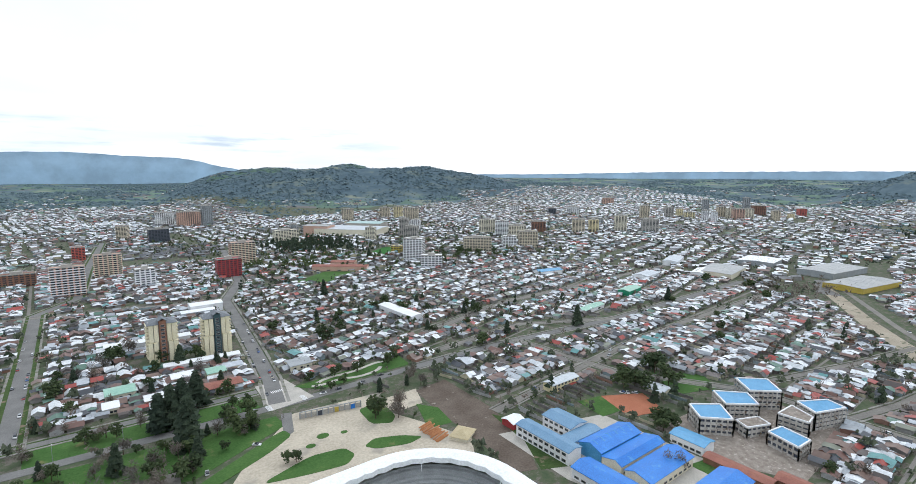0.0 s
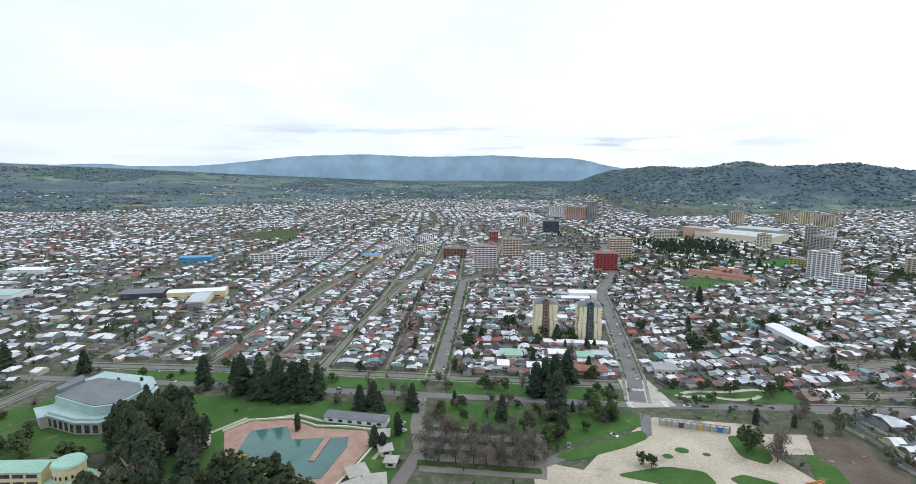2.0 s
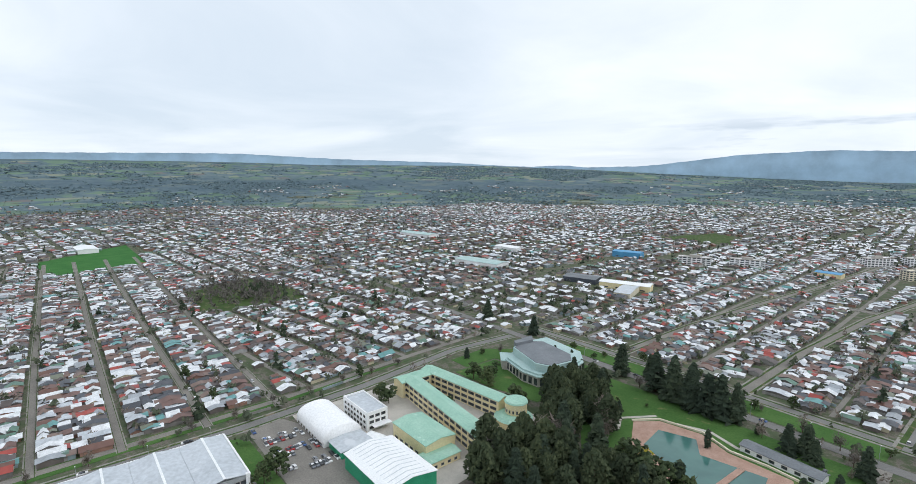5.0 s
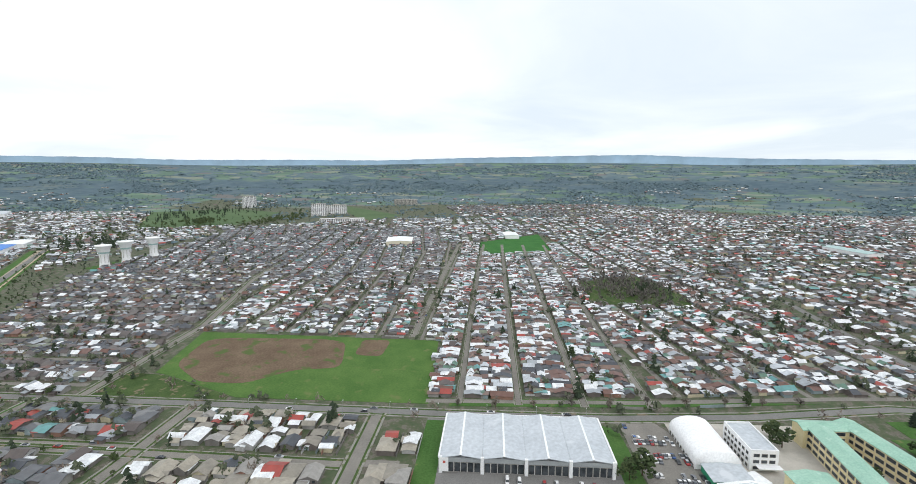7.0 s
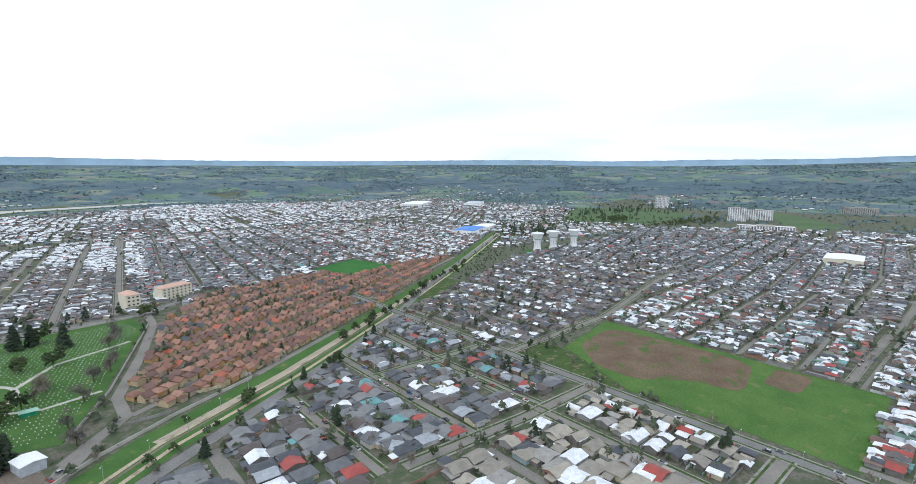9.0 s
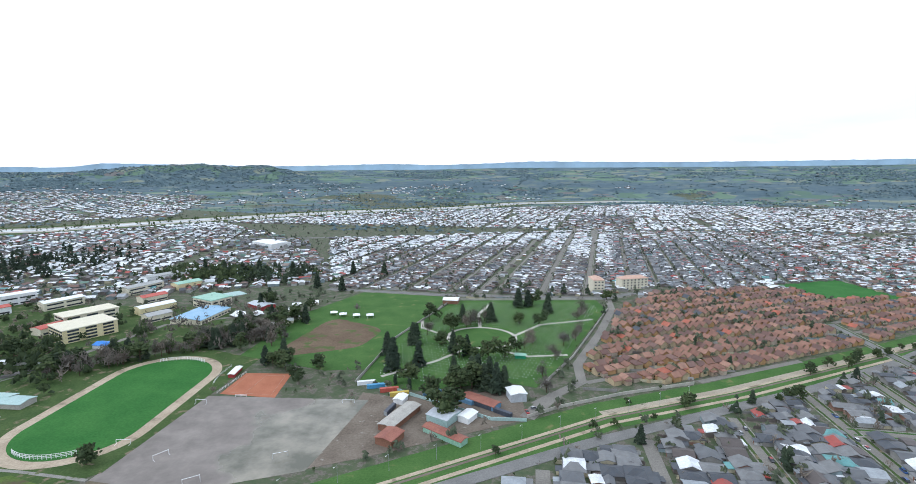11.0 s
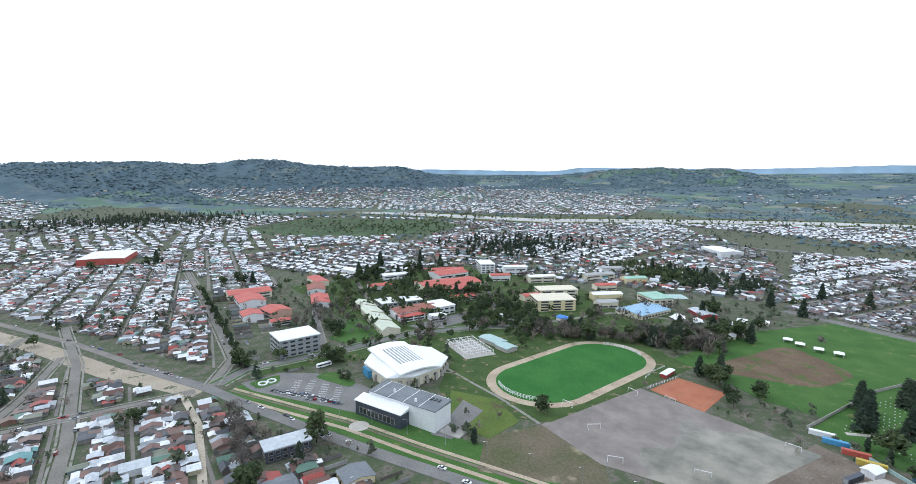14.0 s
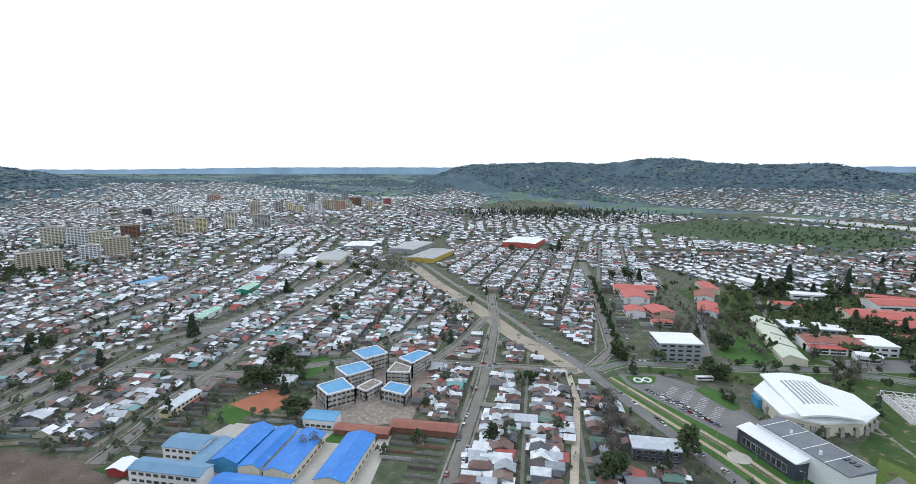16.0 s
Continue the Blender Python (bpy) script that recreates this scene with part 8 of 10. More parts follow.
for _x, _y, _w, _d, _h, _m, _wm, _t, _l in HALLS:
    shed("hall", _x - _w / 2, _y - _d / 2, _x + _w / 2, _y + _d / 2, _h, 1.6, "x", _m, _wm, _l, "building", max(2, _w // 14), _t, 5.0, 1.4)
for _x, _y, _w, _d, _h, _m, _wm, _t, _l in (
        (485, -875, 66, 40, 8, M_WHITEROOF, M_WHITE, -30, "white supermarket hall"), (-800, -872, 100, 50, 8, M_BLUEROOF, M_WHITE, 30, "blue-roofed hall"), (-880, -900, 70, 40, 8, M_WHITEROOF, M_WHITE, 30, "white hall"), (-1300, -1750, 220, 90, 10, M_WHITEROOF, M_WHITE, 40, "long white factory"),
        (-1500, -1600, 160, 70, 10, M_METALROOF, M_WHITE, 40, "grey factory"), (-1100, 40, 60, 30, 7, M_WHITEROOF, M_WHITE, 5, "white hall by the pitch"), (-985, -185, 70, 50, 8, M_WHITEROOF, M_PALECREAM, 8, "white hall among houses"), (-560, 500, 80, 30, 8, M_VERDI, M_WHITE, 10, "pale green-roofed hall"),
        (-900, 620, 90, 30, 9, M_VERDI, M_WHITE, 10, "pale hall"), (-640, 640, 50, 24, 7, M_WHITEROOF, M_WHITE, 5, "white hall"), (40, 470, 60, 10, 5, M_WHITEROOF, M_WHITE, -3, "long white shed beside the towers")):
    shed("hall", _x - _w / 2, _y - _d / 2, _x + _w / 2, _y + _d / 2, _h, 1.6, "x", _m, _wm, _l, "building", 0, _t)
shed("hall", 42, 394, 92, 402, 4.5, 0.8, "x", M_WHITEROOF, M_WHITE, "long white shed in front of the towers", "building", 9, -3)
for _x, _y, _w, _d, _m, _l in ((50, 376, 14, 11, M_WHITEROOF, "white-roofed workshop"), (70, 372, 12, 12, M_COPPER, "green-roofed workshop"), (82, 376, 13, 9, M_METALROOF, "grey-roofed workshop"), (60, 344, 40, 12, M_RUSTROOF, "long brown-roofed restaurant"), (30, 348, 10, 10, M_WHITEROOF, "white house"), (8, 350, 8, 11, M_WHITEROOF, "white flat house"), (14, 372, 16, 14, M_COPPER, "green-roofed house"), (122, 352, 16, 14, M_GREYCLAD, "grey two-storey shop")):
    shed("house", _x - _w / 2, _y - _d / 2, _x + _w / 2, _y + _d / 2, 3.6, 1.4, "x", _m, M_PALECREAM, _l, "house", 3)

# storage yard beside the cemetery
for _x0, _y0, _x1, _y1, _t, _h, _m, _w, _l in (
        (67, -276, 76, -246, -18, 3.4, M_CONCRETE, M_BRICK, "long grey shed in the yard"), (66, -244, 76, -232, -18, 3.8, M_RUSTROOF, M_BRICK, "brown-roofed house in the yard"), (40, -272, 54, -258, -25, 4.2, M_METALROOF, M_VERDI, "pale green workshop"),
        (30, -272, 37, -262, -25, 3.4, M_WHITEROOF, M_WHITE, "white-roofed shed"), (30, -249, 56, -243, -30, 3.0, M_RUSTROOF, M_COPPER, "long shed with rusty roof"), (2, -304, 12, -293, 20, 5.0, M_WHITEROOF, M_METALROOF, "open white hangar"),
        (74, -287, 80, -279, -10, 3.0, M_WHITEROOF, M_WHITE, "small white site office"), (16, -292, 40, -284, -30, 2.8, M_RUSTROOF, M_SLATEBLUE, "row of rusty-roofed stalls")):
    shed("shed", _x0, _y0, _x1, _y1, _h, 0.9, "y" if abs(_y1 - _y0) > abs(_x1 - _x0) else "x", _m, _w, _l, "shed", 0, _t)


def container(x, y, turn, m, label):
    ob = thing("shipping_container", x, y, 0.1, turn, label, "container", "containers in the storage yard")
    edge = [(-6 + 0.5 * k, 1.2 if k % 2 else 1.1) for k in range(25)]
    bm = prism_bm(edge + [(x, -y) for x, y in edge[::-1]], 0, 2.6)
    part("body", bm, m, ob)
    part("door", box_bm(6.0, -1.1, 0.1, 6.1, 1.1, 2.5), M_GREYCLAD, ob)


for _x, _y, _t, _m, _l in ((38, -288, -28, M_SLATEBLUE, "faded blue shipping container"), (26, -283, -28, M_DARKCLAD, "dark blue shipping container"), (14, -276, -30, M_DARKCLAD, "dark grey shipping container"), (60, -296, 20, M_SLATEBLUE, "faded blue shipping container"), (88, -296, 22, M_REDROOF, "red shipping container"), (98, -300, 22, M_SKYBLUE, "light blue shipping container"), (80, -291, 22, M_YELLOW, "yellow skip container"), (106, -304, 22, M_WHITE, "white shipping container"), (80, -270, 80, M_DARKCLAD, "dark shipping container")):
    container(_x, _y, _t, _m, _l)

# ---------------------------------------------------------------- running track, courts, cemetery
def track():
    """Sandy running track round a green oval."""
    # long axis from (260, -196) to (240, -328)
    cx, cy, turn = 244.5, -259.5, 97.0
    c, s = math.cos(radians(turn)), math.sin(radians(turn))

    def oval(L, R, k=20):
        pts = []
        for e, a0 in ((1, -90), (-1, 90)):
            for i in range(k + 1):
                a = radians(a0 + 180 * i / k)
                u, v = e * L + R * math.cos(a), R * math.sin(a)
                pts.append((cx + u * c - v * s, cy + u * s + v * c))
        return pts
    slab("running_track", oval(36, 37.5), 0.14, M_WOODCHIP, "sandy brown running track", "track", 0, False)
    slab("sports_turf", oval(36, 31), 0.22, M_TURF, "bright green oval sports turf", "field", 0, False)
    for e, L in ((1, 37.5), (-1, 37.5)):
        ob = thing("curved_railing", cx, cy, 0.2, turn, "white railing behind the goal on the oval", "railing", "white railings on the oval")
        pts = [(e * 36 + 29.5 * math.cos(radians(q)) * e, 29.5 * math.sin(radians(q))) for q in range(-34, 35, 4)]
        for i, p in enumerate(pts):
            part("post", box_bm(p[0] - 0.12, p[1] - 0.12, 0, p[0] + 0.12, p[1] + 0.12, 2.6), M_WHITE, ob)
        for z in (0.9, 1.7, 2.5):
            bm = bmesh.new()
            strip(bm, pts, 0.16, z, z + 0.16)
            part("rail", bm, M_WHITE, ob)


track()


def goal(x, y, turn, z=0.15):
    ob = thing("goal", x, y, z, turn, "white metal football goal frame", "goal", "football goals")
    for s in (-1, 1):
        part("post", cyl_bm(s * 3.6, 0, 0, 2.4, 0.12, 0.12, 6), M_WHITE, ob)
        part("stay", box_bm(s * 3.6 - 0.06, 0.1, 0, s * 3.6 + 0.06, 1.6, 0.12), M_WHITE, ob)
    part("crossbar", box_bm(-3.7, -0.1, 2.35, 3.7, 0.1, 2.55), M_WHITE, ob)


for _x, _y, _t in ((196, -262, 0), (150, -190, 40), (108, -276, 190), (120, -215, 210), (206, -214, 10), (178, -206, 60)):
    goal(_x, _y, _t)
for _p in ([(212, -318), (210, -300), (206, -288)], [(195, -276), (195, -309)], [(181, -274), (174, -274.5)]):
    ob = thing("fence", 0, 0, 0, 0, "low white fence beside the court", "fence")
    for (xa, ya), (xb, yb) in zip(_p, _p[1:]):
        m = max(2, int(math.dist((xa, ya), (xb, yb)) / 3))
        for k in range(m + 1):
            x, y = xa + (xb - xa) * k / m, ya + (yb - ya) * k / m
            part("post", box_bm(x - 0.08, y - 0.08, 0, x + 0.08, y + 0.08, 1.6), M_WHITE, ob)
    for z in (0.8, 1.5):
        bm = bmesh.new()
        strip(bm, _p, 0.1, z, z + 0.12)
        part("rail", bm, M_WHITE, ob)
shed("stand", 200, -314, 204, -300, 2.4, 0.4, "y", M_WHITEROOF, M_REDWALL, "small white-roofed stand beside the court", "stand", 0, 10)

# line markings on the clay court and the pitch
for _a, _b in (((190, -279), (191.5, -306)), ((191.5, -306), (166, -309)), ((166, -309), (160, -279)), ((160, -279), (190, -279)), ((178, -279), (179, -308))):
    bm = bmesh.new()
    strip(bm, [_a, _b], 0.25, 0.05, 0.20)
    structure(link_mesh("marking", bm, surface("worn_court_line", (0.36, 0.17, 0.11), (0.46, 0.30, 0.23), 0.2, 1.5, 0.9)), "faded pale line on the clay court", "marking")

# cemetery: paths, rows of pale stones
for _p in ([(100, -318), (68, -352), (54, -374), (40, -384)], [(12, -420), (-10, -455), (-60, -480)], [(30, -384), (0, -372), (-30, -380)], [(66, -406), (96, -430), (100, -450)], [(44, -438), (50, -480), (40, -530)]):
    bm = bmesh.new()
    strip(bm, _p, 3.0, -0.1, 0.2)
    structure(link_mesh("path", bm, M_PAVE), "pale cemetery path", "path")
bm = bmesh.new()
strip(bm, [(40 + 29 * math.cos(k * math.pi / 16), -411 + 27 * math.sin(k * math.pi / 16)) for k in range(33)], 3.0, -0.1, 0.23)
structure(link_mesh("path", bm, M_PAVE), "circular pale cemetery path", "path")
CEM = [(106, -318), (104, -395), (76, -520), (-66, -545), (-70, -518), (-26, -380), (-4, -326), (16, -330), (60, -308)]
_u, _v = np.meshgrid(np.arange(-80, 115, 2.6), np.arange(-550, -300, 4.6))
_u, _v = _u.ravel() + rng.normal(0, 0.15, _u.size), _v.ravel() + rng.normal(0, 0.15, _v.size)
_x, _y = _u * 0.97 + (_v + 420) * 0.24, _v * 0.97 + 420 * -0.03 - _u * 0.24
_ok = inside(_x, _y, CEM) & (np.hypot(_x - 40, _y + 411) > 33) & (rng.random(_x.size) < 0.8)
_sv, _sf = [], []
for _px, _py in zip(_x[_ok], _y[_ok]):
    _b = len(_sv)
    _w = 0.27
    _sv += [(_px - _w, _py - 0.3, 0.1), (_px + _w, _py - 0.3, 0.1), (_px + _w, _py + 0.3, 0.1), (_px - _w, _py + 0.3, 0.1), (_px - _w, _py - 0.3, 0.42), (_px + _w, _py - 0.3, 0.42), (_px + _w, _py + 0.3, 0.55), (_px - _w, _py + 0.3, 0.55)]
    _sf += [(_b + i, _b + j, _b + k, _b + l) for i, j, k, l in ((4, 5, 6, 7), (0, 1, 5, 4), (1, 2, 6, 5), (2, 3, 7, 6), (3, 0, 4, 7))]
_me = bpy.data.meshes.new("headstones")
_me.from_pydata(_sv, [], _sf)
_me.materials.append(M_STONE)
tagged(new("headstones", _me), "rows of small pale flat headstones", "headstones", "", "stuff")
shed("cemetery_hut", 2, -371, 10, -366, 2.6, 0.8, "x", M_COPPER, M_GREENWALL, "small green hut on the cemetery lawn", "hut")
shed("chapel", 76, -528, 92, -514, 4, 1.6, "x", M_WHITEROOF, M_BRICK, "cemetery gatehouse with a white roof", "building")
for _p, _m, _l in (([(114, -305), (112, -395), (84, -530), (-74, -558)], M_CONCRETE, "grey boundary wall of the field"), ([(0, -274), (-20, -290), (-60, -314), (-110, -338)], M_PAVE, "painted wall along the corridor"), ([(98, -304), (20, -268), (0, -270)], M_VERDI, "patched fence of the yard"), ([(-80, -520), (-34, -376), (-8, -316)], M_CONCRETE, "grey cemetery wall")):
    bm = bmesh.new()
    strip(bm, _p, 0.35, -0.1, 2.0)
    structure(link_mesh("boundary_wall", bm, _m), _l, "wall")

# ---------------------------------------------------------------- stadium forecourt
ob = thing("entrance_gate", 0, 0, 0, 0, "long grey entrance fence with yellow and blue doors", "gate")
_p0, _p1 = Vector((94, 272)), Vector((129, 265))
for _k in range(12):
    _q = _p0 + (_p1 - _p0) * (_k / 11)
    part("post", box_bm(_q.x - 0.3, _q.y - 0.3, 0, _q.x + 0.3, _q.y + 0.3, 4.2), M_GREYCLAD, ob)
for _k in range(11):
    _a, _b = _p0 + (_p1 - _p0) * ((_k + 0.12) / 11), _p0 + (_p1 - _p0) * ((_k + 0.88) / 11)
    bm = bmesh.new()
    strip(bm, [tuple(_a), tuple(_b)], 0.25, 0.1, 3.0)
    part("door" if _k in (3, 6, 9) else "panel", bm, {3: M_DARKCLAD, 6: M_YELLOW, 9: M_BLUEROOF}.get(_k, M_CONCRETE), ob)
bm = bmesh.new()
strip(bm, [tuple(_p0), tuple(_p1)], 0.5, 3.9, 4.3)
part("beam", bm, M_GREYCLAD, ob)
for _k in range(22):
    _r = random.Random(_k)
    ob = tagged(link_mesh("timber", box_bm(-4.5, -0.28, 0, 4.5, 0.28, 0.5), M_TIMBER), "orange timber beam in a loose stack", "timber", "stacked timber beams")
    ob.matrix_basis = pose(147 + _r.uniform(-1.5, 1.5), 222 - (_k % 11) * 1.75, 0.15 + 0.52 * (_k // 11), 0, 0, _r.uniform(10, 22))
ob = thing("canvas_tent", 157, 200, 0.1, 30, "tan canvas tent on the forecourt", "tent")
part("canvas", hip_bm(-6, -5, 6, 5, 2.0, 2.2), surface("tan_canvas", (0.46, 0.38, 0.23), (0.54, 0.46, 0.30), 0.4, 3.0, 0.9), ob)
part("side", box_bm(-5.8, -4.8, 0, 5.8, 4.8, 2.0), M_PALECREAM, ob)
for _k in range(3):
    for _j in range(7):
        ob = structure(link_mesh("crossing_stripe", box_bm(-0.25, -1.6, 0.02, 0.25, 1.6, 0.245), M_WHITE), "white zebra crossing stripe", "marking")
        ob.matrix_basis = pose((84, 106, 95)[_k] + (_j * 1.1 - 3 if _k == 2 else 0), (296, 298, 318)[_k] + (_j * 1.1 - 3 if _k < 2 else 0), 0, 0, 0, 0 if _k == 2 else 90)
# pale figure-eight sculpture in the car park bed
for _x, _y in ((337, -64), (338.5, -70)):
    bm = bmesh.new()
    strip(bm, [(3.2 * math.cos(k * math.pi / 10), 2.6 * math.sin(k * math.pi / 10)) for k in range(21)], 1.0, 0, 0.7)
    ob = tagged(link_mesh("ring_sculpture", bm, M_WHITE), "pale ring sculpture in a planted bed", "sculpture")
    ob.matrix_basis = pose(_x, _y, 0.2)
# white bay lines in the arena car park
_rot = radians(-27)
for _r in range(4):
    for _k in range(15):
        _u, _w = -22 + _k * 2.7, -14 + _r * 9.5
        _x, _y = 306 + _u * math.cos(_rot) * -1 - _w * math.sin(_rot), -90 + _u * 0.45 + _w * 0.9
        if inside(np.array([_x]), np.array([_y]), [(342, -60), (334, -74), (330, -94), (300, -108), (284, -120), (268, -104), (328, -62)])[0]:
            ob = structure(link_mesh("bay_line", box_bm(-0.1, -2.4, 0.0, 0.1, 2.4, 0.17), M_WHITE), "white parking bay line", "marking")
            ob.matrix_basis = pose(_x, _y, 0, 0, 0, -25)

# ---------------------------------------------------------------- trees
OCT_F = np.array([[0, 2, 4], [2, 1, 4], [1, 3, 4], [3, 0, 4], [2, 0, 5], [1, 2, 5], [3, 1, 5], [0, 3, 5]])
OCT_V = np.array([[-1, 0, 0], [1, 0, 0], [0, -1, 0], [0, 1, 0], [0, 0, 1], [0, 0, -1]], float)


TET_V = np.array([[-1, -0.6, -0.5], [1, -0.6, -0.5], [0, 1.1, -0.5], [0, 0, 1.1]], float)
TET_F = np.array([[0, 1, 3], [1, 2, 3], [2, 0, 3], [0, 2, 1]])


def clumps(name, centre, size, gen, material, stretch=(1, 1, 0.7), spiky=0.45, coarse=False, lean=0.0):
    """Many small uneven leaf clumps as one mesh, each its own island."""
    n = len(centre)
    V, F = (TET_V, TET_F) if coarse else (OCT_V, OCT_F)
    q = len(V)
    v = V[None] * np.array(stretch) * (1 + gen.uniform(-spiky, spiky, (n, q, 3)))
    a = gen.uniform(0, 6.28, n)
    c, s = np.cos(a)[:, None], np.sin(a)[:, None]
    v = np.stack([v[..., 0] * c - v[..., 1] * s, v[..., 0] * s + v[..., 1] * c, v[..., 2]], -1)
    if lean:
        v[..., :2] += v[..., 2:] * gen.normal(0, lean, (n, 1, 2))
    v += gen.normal(0, 0.25 if not lean else 0.1, (n, q, 3))
    v = v * np.asarray(size)[:, None, None] + centre[:, None, :]
    f = (F[None] + (np.arange(n) * q)[:, None, None]).reshape(-1, 3)
    me = bpy.data.meshes.new(name)
    me.vertices.add(n * q)
    me.vertices.foreach_set("co", v.ravel())
    me.loops.add(len(f) * 3)
    me.loops.foreach_set("vertex_index", f.ravel().astype(np.int32))
    me.polygons.add(len(f))
    me.polygons.foreach_set("loop_start", np.arange(0, len(f) * 3, 3).astype(np.int32))
    me.materials.append(material)
    me.update(calc_edges=True)
    me.shade_flat()
    return me


def crown_points(kind, h, n, gen):
    """Centres and sizes of the clumps of a crown of height h."""
    a = gen.uniform(0, 6.28, n)
    if kind == "conifer":
        t = gen.random(n) ** 0.8
        lay = np.round(t * 9) / 9
        r = (1 - lay) ** 0.85 * h * 0.23 * (0.5 + 0.5 * np.sqrt(gen.random(n))) * (1 + 0.22 * np.sin(3 * a + lay * 9))
        z = h * 0.08 + h * 0.90 * t - r * 0.22
        size = h * (0.045 + 0.035 * (1 - t))
    elif kind == "stand":
        t = gen.random(n)
        r = h * 0.26 * np.sin(np.pi * np.clip(t * 0.86 + 0.13, 0, 1)) ** 0.7 * gen.random(n) ** 0.35 * (1 + 0.25 * np.sin(3 * a + 7 * t) + 0.2 * np.sin(5 * a - 11 * t))
        z = h * 0.10 + h * 0.86 * t
        size = h * gen.uniform(0.026, 0.052, n)
    elif kind == "cypress":
        t = gen.random(n)
        r = h * 0.17 * np.sin(np.pi * np.clip(t * 0.8 + 0.2, 0, 1)) ** 0.6 * np.sqrt(gen.random(n))
        z = h * 0.05 + h * 0.9 * t
        size = np.full(n, h * 0.06)
    else:
        lobes = gen.normal(0, 1, (7, 3)) * [0.13, 0.13, 0.16] * h + [0, 0, 0.52 * h]
        lobes[:, 2] = np.clip(lobes[:, 2], 0.3 * h, 0.8 * h)
        k = gen.integers(0, 7, n)
        d = gen.normal(0, 1, (n, 3))
        d = d / np.linalg.norm(d, axis=1)[:, None] * (gen.random(n) ** 0.4)[:, None] * h * 0.21
        p = lobes[k] + d * [1, 1, 0.8]
        p[:, 2] = np.maximum(p[:, 2], h * 0.14)
        return p, h * gen.uniform(0.045, 0.085, n)
    return np.stack([r * np.cos(a), r * np.sin(a), z], -1), size


def limb(bm, a, b, r0, r1, n=5):
    d = (b - a).normalized()
    q = d.to_track_quat("Z", "Y").to_matrix()
    ring = [[bm.verts.new(p + q @ Vector((r * math.cos(6.283 * k / n), r * math.sin(6.283 * k / n), 0))) for k in range(n)] for p, r in ((a, r0), (b, r1))]
    for k in range(n):
        bm.faces.new((ring[0][k], ring[0][(k + 1) % n], ring[1][(k + 1) % n], ring[1][k]))


TREE_WORDS = {"conifer": ("conifer", "tall dark conifer with drooping branches", M_CONIFER), "cypress": ("cypress_tree", "narrow upright dark green cypress", M_CONIFER), "broad": ("tree", "round dark evergreen tree", M_LEAF), "stand": ("evergreen_tree", "tall dark evergreen tree in a dense stand", M_STAND), "bare": ("bare_tree", "leafless brown tree in winter", M_TWIG), "bloom": ("flowering_tree", "bright yellow flowering tree", M_BLOSSOM)}


def tree_kit(kind, seed):
    gen, rd = np.random.default_rng(seed), random.Random(seed)
    name, words, mat = TREE_WORDS[kind]
    h = 10.0
    ob = thing(name, 0, 0, 0, 0, words, "tree", "trees of the town")
    bm = bmesh.new()
    tall = h * (0.93 if kind in ("conifer", "cypress", "stand") else 0.55)
    limb(bm, Vector((0, 0, -0.3)), Vector((rd.uniform(-0.2, 0.2), rd.uniform(-0.2, 0.2), tall)), 0.24, 0.08, 7)
    if kind in ("broad", "bare", "bloom"):
        for k in range(9 if kind == "bare" else 6):
            a = rd.uniform(0, 6.28)
            z = rd.uniform(0.22, 0.52) * h
            e = Vector((math.cos(a) * h * rd.uniform(0.14, 0.26), math.sin(a) * h * rd.uniform(0.14, 0.26), z + h * rd.uniform(0.18, 0.34)))
            limb(bm, Vector((0, 0, z)), e, 0.11, 0.03, 4)
    part("trunk", bm, M_BARK, ob)
    if kind == "bare":
        p, s = crown_points("broad", h, 220, gen)
        me = clumps("crown", p, s * 0.7, gen, mat, (0.26, 0.26, 1.7), 0.4, True, 0.9)
    else:
        n = {"stand": 560, "conifer": 245, "cypress": 160, "broad": 150, "bloom": 110}[kind]
        p, s = crown_points("broad" if kind == "bloom" else kind, h, n, gen)
        me = clumps("crown", p, s * (0.94 if kind == "broad" else 1.1), gen, mat, (1.25, 1.25, 0.6) if kind == "conifer" else (1.05, 1.05, 0.8), 0.4, kind != "broad")
    crown = new("crown", me)
    crown.parent = ob
    return ob


KITS = {k: [tree_kit(k, 31 * i + 7) for i in range(m)] for k, m in (("conifer", 4), ("cypress", 2), ("stand", 4), ("broad", 5), ("bare", 4), ("bloom", 1))}
USED = {k: 0 for k in KITS}


def plant(kind, x, y, h, rd):
    if ((x - 245) / 40) ** 4 + ((y + 262) / 72) ** 4 < 1.0:
        return
    kits = KITS[kind]
    m = pose(x, y, float(land_height(x, y)), 0, 0, rd.uniform(0, 360))
    s = h * 1.32 / 10.0
    if USED[kind] < len(kits):
        ob = kits[USED[kind]]
        ob.matrix_basis = m
    else:
        ob = copy_thing(kits[rd.randrange(len(kits))], m)
    ob.scale = (s * rd.uniform(0.9, 1.12), s * rd.uniform(0.9, 1.12), s)
    USED[kind] += 1


